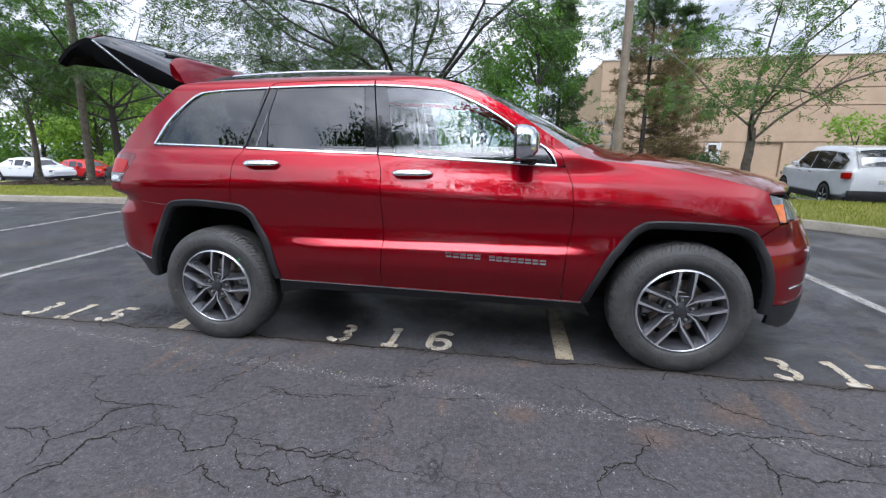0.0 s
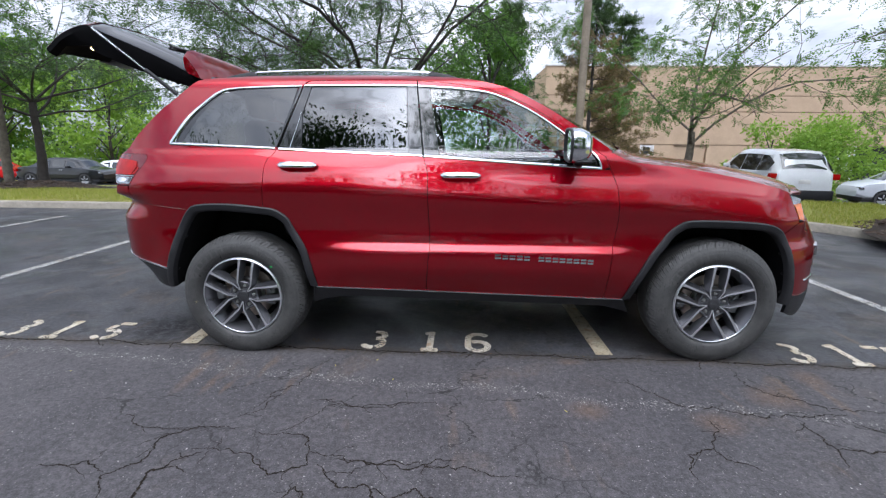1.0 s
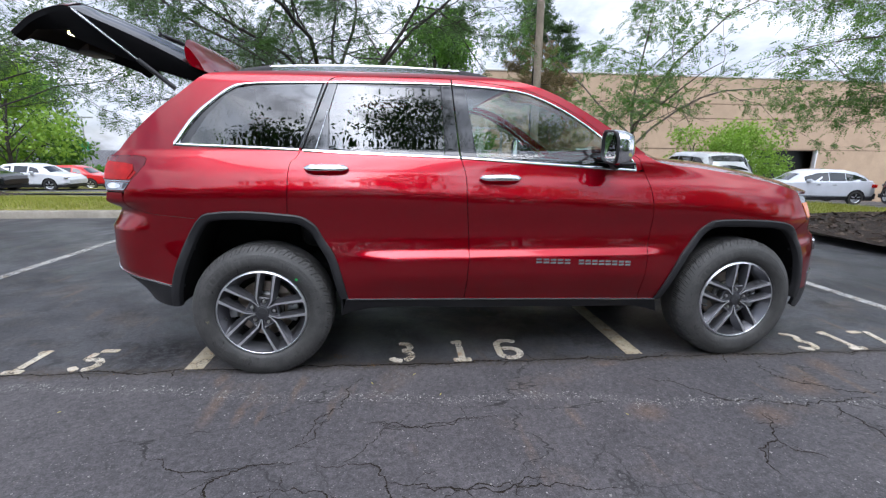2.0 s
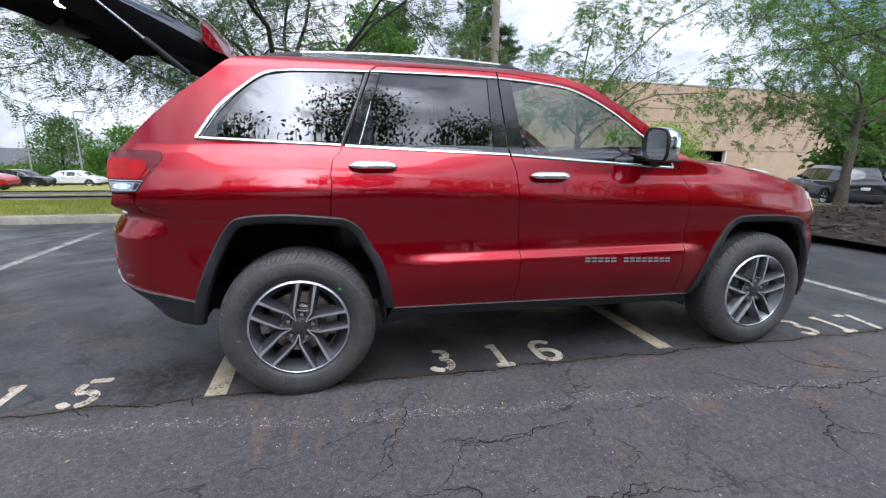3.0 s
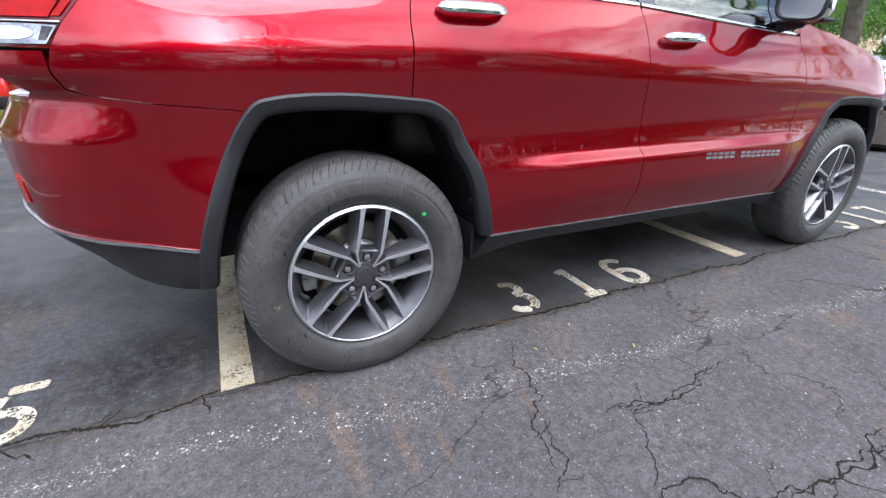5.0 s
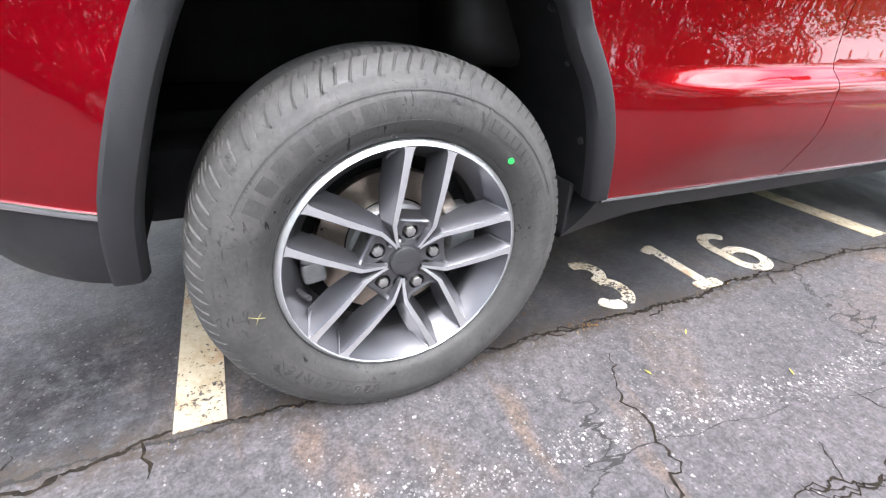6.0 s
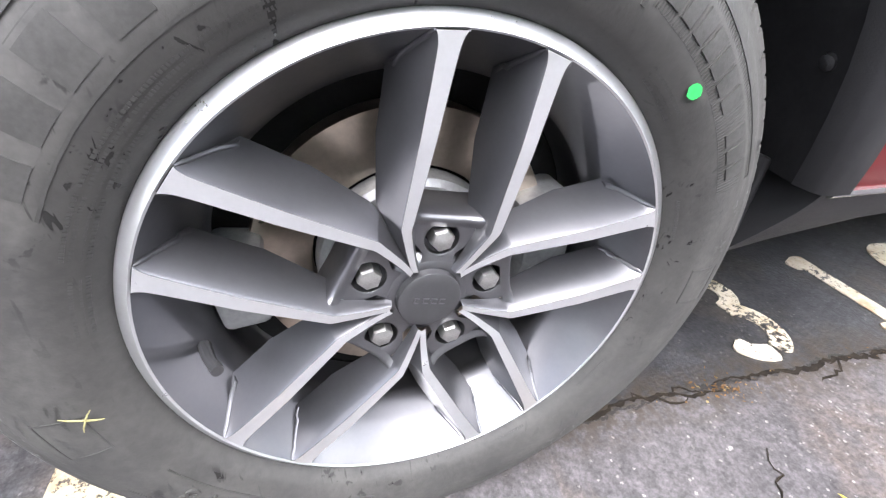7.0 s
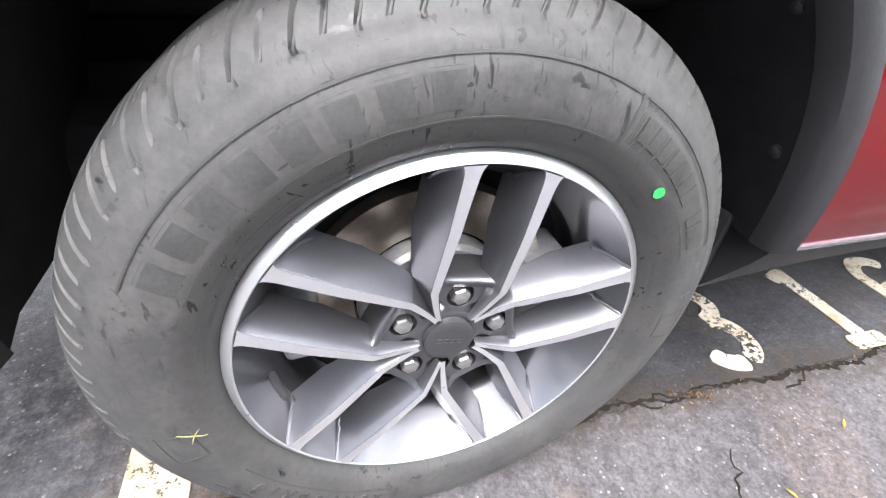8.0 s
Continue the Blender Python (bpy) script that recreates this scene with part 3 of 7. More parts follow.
    panel("lamp_bowl", [[(-.672, 1.098), (-.652, 1.097), (-.668, 1.070), (-.682, 1.070)]], GLOSSBLACK, lamp, "", .0045, .003, side, .01)
    panel("red_lens", [[(-.655, 1.120), (-.637, 1.120), (-.612, 1.152), (-.620, 1.163)]], LENS_RED, lamp, "", .002, .004, side, .01)
    # sill
    sill = panel("sill", [[(.478, .452), (.8, .443), (1.3, .430), (1.8, .414), (2.37, .394), (2.43, .285), (2.33, .318), (2.25, .338), (1.8, .350), (1.3, .364), (.95, .376), (.75, .384), (.63, .380), (.56, .366), (.50, .352), (.437, .324)]], PLASTIC, suv, "black plastic sill", -.004, 0.08, side)
    strip("sill_strip", [[(.48, .447, .012), (.8, .440, .012), (1.3, .427, .012), (1.8, .411, .012), (2.37, .390, .012)]], SATIN, sill, "satin silver sill strip", 0.004, side)
    flare("wheel_arch_flare", arch_r, (0.0, .45), side)
    flare("wheel_arch_flare", arch_f, (2.9, .42), side)


def ring_panel(name, outer, hole, mat, parent, side, lift=0.0, depth=0.014, grid=0.028):
    verts, faces, normals = [], [], []
    edges = []
    for loop, want in ((outer, 1), (hole, -1)):
        e = np.array(loop)
        area = sum(a[0] * b[1] - b[0] * a[1] for a, b in zip(e, np.roll(e, -1, 0)))
        edges.append(e if area * want > 0 else e[::-1])
    o, h = edges
    lo, hi = o.min(0), o.max(0)
    gx, gz = np.meshgrid(np.arange(lo[0], hi[0], grid), np.arange(lo[1], hi[1], grid * .6))
    pts = np.stack([gx.ravel(), gz.ravel()], 1)
    pts = pts[inside(pts, o) & ~inside(pts, h)]
    pts = pts[(away(pts, o) > grid * .3) & (away(pts, h) > grid * .3)]
    n, k = len(o), len(h)
    both = np.vstack([o, h, pts])
    con = [(i, (i + 1) % n) for i in range(n)] + [(n + i, n + (i + 1) % k) for i in range(k)]
    vo, _, fo, _, _, _ = delaunay_2d_cdt([Vector(map(float, p)) for p in both], con, [], 0, 1e-6)
    vo = np.array([tuple(v) for v in vo])
    mid = np.array([vo[list(f)].mean(0) for f in fo])
    keep = inside(mid, o) & ~inside(mid, h)
    verts += list(skin(vo[:, 0], vo[:, 1], lift, side))
    normals += list(skin_normal(vo[:, 0], vo[:, 1], side))
    for f, ok in zip(fo, keep):
        if ok:
            a, b, c = (vo[i] for i in f)
            if ((b[0] - a[0]) * (c[1] - a[1]) - (c[0] - a[0]) * (b[1] - a[1]) < 0) == (side > 0):
                f = f[::-1]
            faces.append(tuple(f))
    for e in (o, h):
        top, low = skin(e[:, 0], e[:, 1], lift, side), skin(e[:, 0], e[:, 1], lift - depth, side)
        along = np.roll(top, -1, 0) - np.roll(top, 1, 0)
        out = np.cross(along, skin_normal(e[:, 0], e[:, 1], side)) * (1 if side > 0 else -1)
        out /= np.maximum(np.linalg.norm(out, axis=1, keepdims=True), 1e-9)
        base, m = len(verts), len(e)
        verts += list(top) + list(low)
        normals += list(out) * 2
        for i in range(m):
            f = (base + i, base + m + i, base + m + (i + 1) % m, base + (i + 1) % m)
            faces.append(f if side > 0 else f[::-1])
    return solid(name, verts, faces, mat, parent, "", normals)


def flare(name, line, centre, side):
    """The black plastic lip round a wheel opening."""
    c = np.array(line)
    d = np.array(centre) - c
    d /= np.linalg.norm(d, axis=1, keepdims=True)
    bm = bmesh.new()
    rows = []
    for inn, up in ((-.004, -.004), (-.003, .010), (.004, .015), (.030, .013), (.040, .009), (.045, .000), (.047, -.022)):
        q = c + d * inn
        rows.append([bm.verts.new(p) for p in skin(q[:, 0], q[:, 1], up, side)])
    for a, b in zip(rows, rows[1:]):
        for i in range(len(c) - 1):
            f = (a[i], b[i], b[i + 1], a[i + 1])
            bm.faces.new(f if side < 0 else f[::-1])
    for i in (0, -1):
        bm.faces.new([r[i] for r in rows])
    ob = part(name, bm, PLASTIC, suv, "black plastic wheel arch flare", angle=40)
    # dark liner of the wheel house behind it
    rows = []
    for deep in (.018, -.08, -.20, -.42):
        q = c + d * (.046 if deep > -.05 else .030)
        rows.append([tuple(p) for p in skin(q[:, 0], q[:, 1], 0, side) + np.array([0, -deep * (1 if side > 0 else -1) if deep < 0 else deep * (1 if side > 0 else -1), 0])])
    liner = loft("wheel_house_liner", rows, LINER, suv, "", angle=60)
    inner = rows[-1]
    for k in (len(c) - 4, len(c) - 9, len(c) - 15, 4, 10):
        p, q2 = Vector(rows[0][k]), Vector(rows[1][k])
        centre = p.lerp(q2, .45)
        to_hub = Vector((float(d[k][0]), 0, float(d[k][1])))
        bm = bmesh.new()
        tube(bm, [centre - to_hub * .002, centre + to_hub * .005, centre + to_hub * .007], [.009, .0085, .005], 10)
        part("push_pin", bm, PLASTIC, ob, "black push pin")
    bm = bmesh.new()
    bm.faces.new([bm.verts.new(p) for p in inner])
    part("wheel_house_wall", bm, LINER, suv)
    return ob


def handle(door, s0, z0, side):
    """A chrome pull handle over a dished cup."""
    bm = bmesh.new()
    n = 25
    rows = []
    for i in range(n):
        u = i / (n - 1)
        h = .0165 * (1 - (2 * u - 1) ** 6) ** .5 + .0015
        up = .012 + .028 * (1 - (2 * u - 1) ** 4)
        ring = []
        for k in range(12):
            a = 2 * math.pi * k / 12
            q = skin(s0 + .24 * u, z0 + h * math.sin(a) + .002 * math.sin(math.pi * u), 0, side)
            ring.append(bm.verts.new((q[0], q[1] - (up + .011 * math.cos(a)) * (1 if side > 0 else -1), q[2])))
        rows.append(ring)
    for a, b in zip(rows, rows[1:]):
        for k in range(12):
            bm.faces.new((a[k], a[(k + 1) % 12], b[(k + 1) % 12], b[k]))
    bm.faces.new(rows[0]), bm.faces.new(rows[-1][::-1])
    bmesh.ops.recalc_face_normals(bm, faces=bm.faces)
    part("door_handle", bm, CHROME, door, "chrome pull handle")
    for a in (.11,):
        cup = [(s0 + a + .045 * math.cos(k * math.pi / 8), z0 - .004 + .026 * math.sin(k * math.pi / 8)) for k in range(16)]
        panel("handle_cup", [cup], RED, door, "", .002, .004, side, .01)


def badge(door, side):
    """Bright bars where the model name is written."""
    spans = [(1.568 + k * .0425, 1.568 + k * .0425 + .034) for k in range(5)] + [(1.823 + k * .0411, 1.823 + k * .0411 + .033) for k in range(8)]
    for a, b in spans:
        bm = bmesh.new()
        zt = .682 - (a - 1.568) * .045
        for c0, c1, d0, d1 in ((0, 1, .62, 1), (0, 1, .05, .42)):
            p0, p1 = a + (b - a) * c0, a + (b - a) * c1
            z0, z1 = zt - .030 + .030 * d0, zt - .030 + .030 * d1
            top = [bm.verts.new(p) for p in skin(np.array([p0, p1, p1, p0]), np.array([z0, z0, z1, z1]), .005, side)]
            low = [bm.verts.new(p) for p in skin(np.array([p0, p1, p1, p0]), np.array([z0, z0, z1, z1]), -.001, side)]
            bm.faces.new(top)
            for i in range(4):
                bm.faces.new((top[i], low[i], low[(i + 1) % 4], top[(i + 1) % 4]))
        bmesh.ops.recalc_face_normals(bm, faces=bm.faces)
        part("badge_mark", bm, CHROME, door, "", angle=20)


def mirror(door, side):
    """A door mirror: chrome cap, black bezel and foot, mirror glass facing back."""
    sg = 1 if side > 0 else -1

    def put(x, y, z):
        return (x, y if side > 0 else 2 * YC - y, z)
    bm = bmesh.new()
    rings = []
    n = 28
    for dx, k in ((0, 1.0), (.02, 1.03), (.05, 1.0), (.085, .86), (.11, .58), (.12, .15)):
        ring = []
        for i in range(n):
            a = 2 * math.pi * i / n
            cx, cz = math.cos(a), math.sin(a)
            px = math.copysign(abs(cx) ** .55, cx) * .105 * k
            pz = math.copysign(abs(cz) ** .55, cz) * .092 * k
            ring.append(bm.verts.new(put(1.955 + dx + .10 * (px + .1) * .35, -.065 + px, 1.312 + pz + (px * .10))))
        rings.append(ring)
    for a, b in zip(rings, rings[1:]):
        for i in range(n):
            bm.faces.new((a[i], a[(i + 1) % n], b[(i + 1) % n], b[i]))
    bm.faces.new(rings[-1])
    bmesh.ops.recalc_face_normals(bm, faces=bm.faces)
    part("mirror_cap", bm, CHROME, door, "chrome door mirror cap", angle=60)
    bm = bmesh.new()
    rings = []
    for dx, k in ((.004, 1.0), (-.012, .99), (-.014, .90), (.004, .86)):
        ring = []
        for i in range(n):
            a = 2 * math.pi * i / n
            cx, cz = math.cos(a), math.sin(a)
            px = math.copysign(abs(cx) ** .55, cx) * .105 * k
            pz = math.copysign(abs(cz) ** .55, cz) * .092 * k
            ring.append(bm.verts.new(put(1.955 + dx + .10 * (px + .1) * .35, -.065 + px, 1.312 + pz + px * .10)))
        rings.append(ring)
    for a, b in zip(rings, rings[1:]):
        for i in range(n):
            bm.faces.new((a[i], a[(i + 1) % n], b[(i + 1) % n], b[i]))
    box(bm, 1.975, -.16, 1.214, 2.065, -.0, 1.232, .008)
    bmesh.ops.recalc_face_normals(bm, faces=bm.faces)
    if side < 0:
        for v in bm.verts:
            if v.co.y < 0 and abs(v.co.z - 1.223) < .012:
                v.co.y = 2 * YC - v.co.y
    part("mirror_bezel", bm, PLASTIC, door, "black mirror bezel", angle=50)
    bm = bmesh.new()
    ring = []
    for i in range(n):
        a = 2 * math.pi * i / n
        cx, cz = math.cos(a), math.sin(a)
        px = math.copysign(abs(cx) ** .55, cx) * .105 * .87
        pz = math.copysign(abs(cz) ** .55, cz) * .092 * .87
        ring.append(bm.verts.new(put(1.955 - .004 + .10 * (px + .1) * .35, -.065 + px, 1.312 + pz + px * .10)))
    bm.faces.new(ring)
    part("mirror_glass", bm, MIRROR, door, "mirror glass")
    bm = bmesh.new()
    tube(bm, [put(2.02, -.05, 1.225), put(2.035, .02, 1.212), put(2.055, .085, 1.205)], [.032, .026, .034], 10)
    bmesh.ops.recalc_face_normals(bm, faces=bm.faces)
    part("mirror_foot", bm, PLASTIC, door, "black mirror foot")


build_side(1)
build_side(-1)

# ---- roof, glass, hood ----
ACROSS = np.linspace(-1, 1, 21)


def across(line, bow, crown, tuck=0.0, drop=0.0):
    """Rows from one flank to the other over a line in (s, z)."""
    rows = []
    c = curve(line, 5)
    for i, (s, z) in enumerate(c):
        u = i / (len(c) - 1)
        a, b = skin(s, z, 0, 1), skin(s, z, 0, -1)
        half = (b[1] - a[1]) / 2 - tuck
        row = []
        for v in ACROSS:
            k = 1 - v * v
            row.append((a[0] + bow[0] * k + (bow[1] - bow[0]) * u * k, YC + half * v, z - drop + (crown[0] + (crown[1] - crown[0]) * u) * k ** .8))
        rows.append(row)
    return rows


loft("roof", across(ROOF_EDGE[:7], (-.05, .10), (.030, .045)), RED, suv, "", True)
loft("windscreen", across(ROOF_EDGE[6:], (.10, .24), (.036, .02), .02, .004), CLEAR, suv, "windscreen glass", True)
hood_rows = across(HOOD_EDGE, (.24, .33), (.045, .050))
lip = [tuple(skin(S_FRONT - abs(v) * (S_FRONT - 3.345), 1.005 + .03 * abs(v), 0, 1 if v < 0 else -1)) for v in ACROSS]
for k in (.35, .7):
    hood_rows.append([tuple(np.array(a) * (1 - k) + np.array(b) * k + np.array([.03, 0, .012]) * k * (1 - k) * 4) for a, b in zip(hood_rows[len(curve(HOOD_EDGE, 5)) - 1], lip)])
hood_rows.append(lip)
loft("hood", hood_rows, RED, suv, "", True, 50)
cowl = across([(2.215, 1.262), (2.262, 1.262)], (.24, .26), (.02, .03), .01, .012)
loft("cowl", cowl, PLASTIC, suv, "black plastic cowl below the windscreen", True)
for sd in (1, -1):
    bm = bmesh.new()
    line = curve([(.06, 1.738), (.35, 1.750), (.75, 1.755), (1.16, 1.742)], 6)
    yr = 0.330 if sd > 0 else 2 * YC - 0.330
    rows = []
    for x, z in line:
        rows.append([(x, yr + a, z + b) for a, b in ((-.016, -.030), (-.016, .004), (-.010, .012), (.010, .012), (.016, .004), (.016, -.030))])
    rail = loft("roof_rail", rows, SATIN, suv, "satin chrome roof rail on black feet")
    for a in ([(-.16, 1.700, .001), (-.08, 1.716, .012), (.07, 1.734, .018)], [(1.15, 1.738, .018), (1.28, 1.722, .012), (1.40, 1.694, .001)]):
        rows = []
        for x, z, h in curve(a, 5):
            rows.append([(x, yr + q * .018, z + h * k - .030 * (1 - k)) for q, k in ((-1, 0), (-1, .7), (-.6, 1), (.6, 1), (1, .7), (1, 0))])
        loft("rail_foot", rows, PLASTIC, rail, "black rail foot")

# ---- open tailgate ----
HINGE, SWING = Vector((-.27, 0, 1.712)), -60.0
GATE = curve([(-.27, 1.710, .56), (-.44, 1.614, .59), (-.62, 1.492, .625), (-.78, 1.372, .655), (-.882, 1.288, .668), (-.922, 1.12, .668), (-.912, .965, .655)], 6)


def swing(x, y, z):
    a = radians(SWING)
    dx, dz = x - HINGE.x, z - HINGE.z
    return (HINGE.x + dx * math.cos(a) - dz * math.sin(a), y, HINGE.z + dx * math.sin(a) + dz * math.cos(a))


def gate_rows(i0, i1, k=1.0, lift=0.0, cols=15):
    d = np.gradient(GATE[:, :2], axis=0)
    d /= np.linalg.norm(d, axis=1, keepdims=True)
    rows = []
    for i in range(i0, i1):
        row = []
        for v in np.linspace(-1, 1, cols):
            out = lift + .035 * (1 - v * v) - .03 * max(0, abs(v) - .9) / .1
            row.append(swing(GATE[i, 0] + d[i, 1] * out, YC + v * GATE[i, 2] * k, GATE[i, 1] - d[i, 0] * out))
        rows.append(row)
    return rows


N = len(GATE)
gate = part("tailgate", bmesh.new(), TRIM_DARK, suv, "raised tailgate with black trim inside")
gate.data = loft("gate_shell", gate_rows(0, N, 1, -.0), GLOSSBLACK, None, "", True, 60).data
bpy.data.objects.remove(bpy.data.objects["gate_shell"])
inner = []
for i in range(N):
    inner += gate_rows(i, i + 1, .95, -.05 - .085 * math.sin(math.pi * min(1, i / (N - 5))) ** .8)
loft("gate_trim", inner, TRIM_DARK, gate, "black inner trim", False, 60)
for sd in (0, -1):
    loft("gate_edge", [[r[sd] for r in gate_rows(0, N, 1, 0)], [r[sd] for r in gate_rows(0, N, 1.005, -.03)], [r[sd] for r in inner]], TRIM_DARK, gate, "", sd == 0)
loft("gate_edge", [gate_rows(N - 1, N)[0], inner[-1]], TRIM_DARK, gate)
loft("rear_window", gate_rows(5, 19, .93, .012), GLOSSBLACK, gate, "dark rear window glass", True)
loft("gate_panel", gate_rows(23, N, .99, .006), RED, gate, "red painted lower gate panel", True)
bm = bmesh.new()
box(bm, -.075, -.14, -.035, .07, .14, .035, .015)
box(bm, -.11, -.06, -.02, -.06, .06, .02, .008)
part("gate_latch", bm, PLASTIC, gate, "black latch", Matrix.Translation(swing(-.925, YC, .985)))
bm = bmesh.new()
row = gate_rows(12, 13, 1, .02)[0]
tube(bm, [row[7], row[5], row[3]], [.014, .011, .007], 8)
tube(bm, [tuple(Vector(row[3]) + Vector((0, 0, .008))), tuple(Vector(row[7]) + Vector((-.16, -.1, -.02)))], .008, 6)
part("rear_wiper", bm, PLASTIC, gate, "black rear wiper")
# spoiler: a wedge beyond the roof's end, raised with the gate
prof = [(-.262, 1.716), (-.36, 1.722), (-.47, 1.712), (-.505, 1.694), (-.49, 1.676), (-.42, 1.640), (-.36, 1.640), (-.30, 1.680)]
rows = []
for v in np.linspace(-1, 1, 17):
    k = 1 - .35 * max(0, abs(v) - .82) / .18
    rows.append([swing(-.30 + (x + .30) * k, YC + v * .615, 1.70 + (z - 1.70) * k - .02 * v * v) for x, z in prof + prof[:1]])
sp = loft("spoiler", rows, RED, gate, "red roof spoiler", False, 50)
bm = bmesh.new()
bm.from_mesh(sp.data)
for end in (rows[0], rows[-1]):
    bm.faces.new([bm.verts.new(p) for p in end[:-1]])
bmesh.ops.remove_doubles(bm, verts=bm.verts, dist=1e-5)
bmesh.ops.recalc_face_normals(bm, faces=bm.faces)
bm.to_mesh(sp.data)
bm.free()
finish(sp.data, 40)
for c in ((-.955, .335, 1.884), (-.623, .46, 1.752)):
    bm = bmesh.new()
    bmesh.ops.create_uvsphere(bm, u_segments=12, v_segments=8, radius=.026, matrix=Matrix.Translation(c) @ Matrix.Diagonal((1.2, 1.2, .6, 1)))
    part("gate_lamp", bm, LAMP_ON, gate, "lit warm lamp in the gate trim")
for sd in (1, -1):
    yy = (lambda y: y if sd > 0 else 2 * YC - y)
    lo, hi = Vector((-.466, yy(.327), 1.611)), Vector((-.900, yy(.250), 1.985))
    bm = bmesh.new()
    tube(bm, [lo, lo.lerp(hi, .38)], .013, 10)
    strut = part("gate_strut", bm, PLASTIC, gate, "gas strut with a bright rod")
    bm = bmesh.new()
    tube(bm, [lo.lerp(hi, .38), hi], .007, 8)
    part("strut_rod", bm, SATIN, strut, "bright rod")

# ---- cabin and underside ----
bm = boxed(-.70, YC - .52, .60, 2.30, YC + .52, .66, .02)
part("cabin_floor", bm, TRIM_DARK, suv)
for sd in (1, -1):
    for s0, s1, zs in ((.56, 2.2, (.62, .8, 1.0, 1.12, 1.235)), (-.66, .55, (1.0, 1.06, 1.12, 1.235))):
        rows = [[tuple(p) for p in skin(np.linspace(s0, s1, 30), np.full(30, z), -.075, sd)] for z in zs]
        loft("door_card", rows, TRIM_DARK, suv, "black door trim", sd > 0)
rows = across([(-.20, 1.66), (.4, 1.685), (.82, 1.69), (1.28, 1.672), (1.45, 1.645)], (0, .05), (.03, .04), .06)
loft("headliner", rows, HEADLINER, suv, "grey headliner", False)


def seat(x, y):
    bm = boxed(x - .26, y - .26, .70, x + .26, y + .26, .92, .07, seg=3)
    st = part("seat", bm, SEATM, suv, "black leather seat")
    part("seat_back", boxed(-.07, -.25, 0, .07, .25, .62, .06, seg=3), SEATM, st, "", pose(x - .27, y, .85, 0, -14))
    part("head_rest", boxed(-.05, -.14, 0, .05, .14, .17, .045, seg=3), SEATM, st, "", pose(x - .43, y, 1.47, 0, -8))


for y in (YC - .38, YC + .38):
    seat(1.35, y)
for y in (YC - .45, YC, YC + .45):
    seat(.45, y)
bm = boxed(2.0, YC - .72, .85, 2.42, YC + .72, 1.20, .09, seg=4)
part("dashboard", bm, TRIM_DARK, suv, "dark dashboard")
bm = bmesh.new()
ring = [(0, .185 * math.cos(a), .185 * math.sin(a)) for a in (2 * math.pi * k / 32 for k in range(33))]
tube(bm, ring, .016, 8, False)
box(bm, -.02, -.07, -.06, .03, .07, .06, .02)
for a in (0, 180, 270):
    tube(bm, [(0, 0, 0), (0, .18 * math.cos(radians(a)), .18 * math.sin(radians(a)))], .014, 6)
part("steering_wheel", bm, SEATM, suv, "black steering wheel", pose(1.93, YC + .38, 1.10, 0, -24, 0))
bm = boxed(-.50, YC - .62, .38, 3.40, YC + .62, .56, .05)
part("underbody", bm, LINER, suv)
# unseen low boxes, added to keep light off the ground under the car
part("tank_light_block", boxed(.45, YC - .60, .275, 1.20, YC + .05, .40, .04), LINER, suv, "black box at the fuel tank, added to shade the ground")
part("gearbox_light_block", boxed(1.35, YC - .30, .265, 2.55, YC + .30, .42, .06), LINER, suv)
part("engine_light_block", boxed(2.40, YC - .50, .275, 3.45, YC + .50, .40, .05), LINER, suv, "black box below the engine, added to shade the ground")
part("rear_undertray", boxed(-.66, .16, .432, -.462, 2 * YC - .16, .60, .02), LINER, suv, "black tray under the rear bumper")
bm = bmesh.new()
box(bm, -.14, YC - .62, .27, .14, YC + .62, .44, .06)
box(bm, 2.78, YC - .62, .27, 3.05, YC + .62, .44, .06)
tube(bm, [(.05, YC - .3, .33), (.9, YC - .25, .33), (2.4, YC - .2, .36)], .035, 8)
part("axle", bm, LINER, suv)
bm = bmesh.new()
tube(bm, [(-.40, YC + .45, .36), (-.25, YC + .40, .35), (.45, YC + .35, .34)], .04, 10)
part("exhaust", bm, ZINC, suv, "dull exhaust pipe")
bm = boxed(.437, .045, .335, .452, .26, .47, .006)
part("mud_flap", bm, PLASTIC, suv, "black mud flap behind the wheel")

# ---- wheels: the axle is y, the face looks to -y ----
HUB_Z = 0.375
SIDEWALL = curve([(.2430, .012), (.2490, -.002), (.2560, -.0125), (.2665, -.0215), (.284, -.0285), (.305, -.0300), (.325, -.0265), (.341, -.0205), (.356, -.012), (.3695, -.002), (.3800, .011), (.3860, .026), (.3893, .055), (.3910, .105)], 3)


def wall_y(r):
    k = 27
    return float(np.interp(r, SIDEWALL[:k, 0], SIDEWALL[:k, 1]))


def polar(r, a, y):
    return Vector((r * math.cos(a), y, r * math.sin(a)))


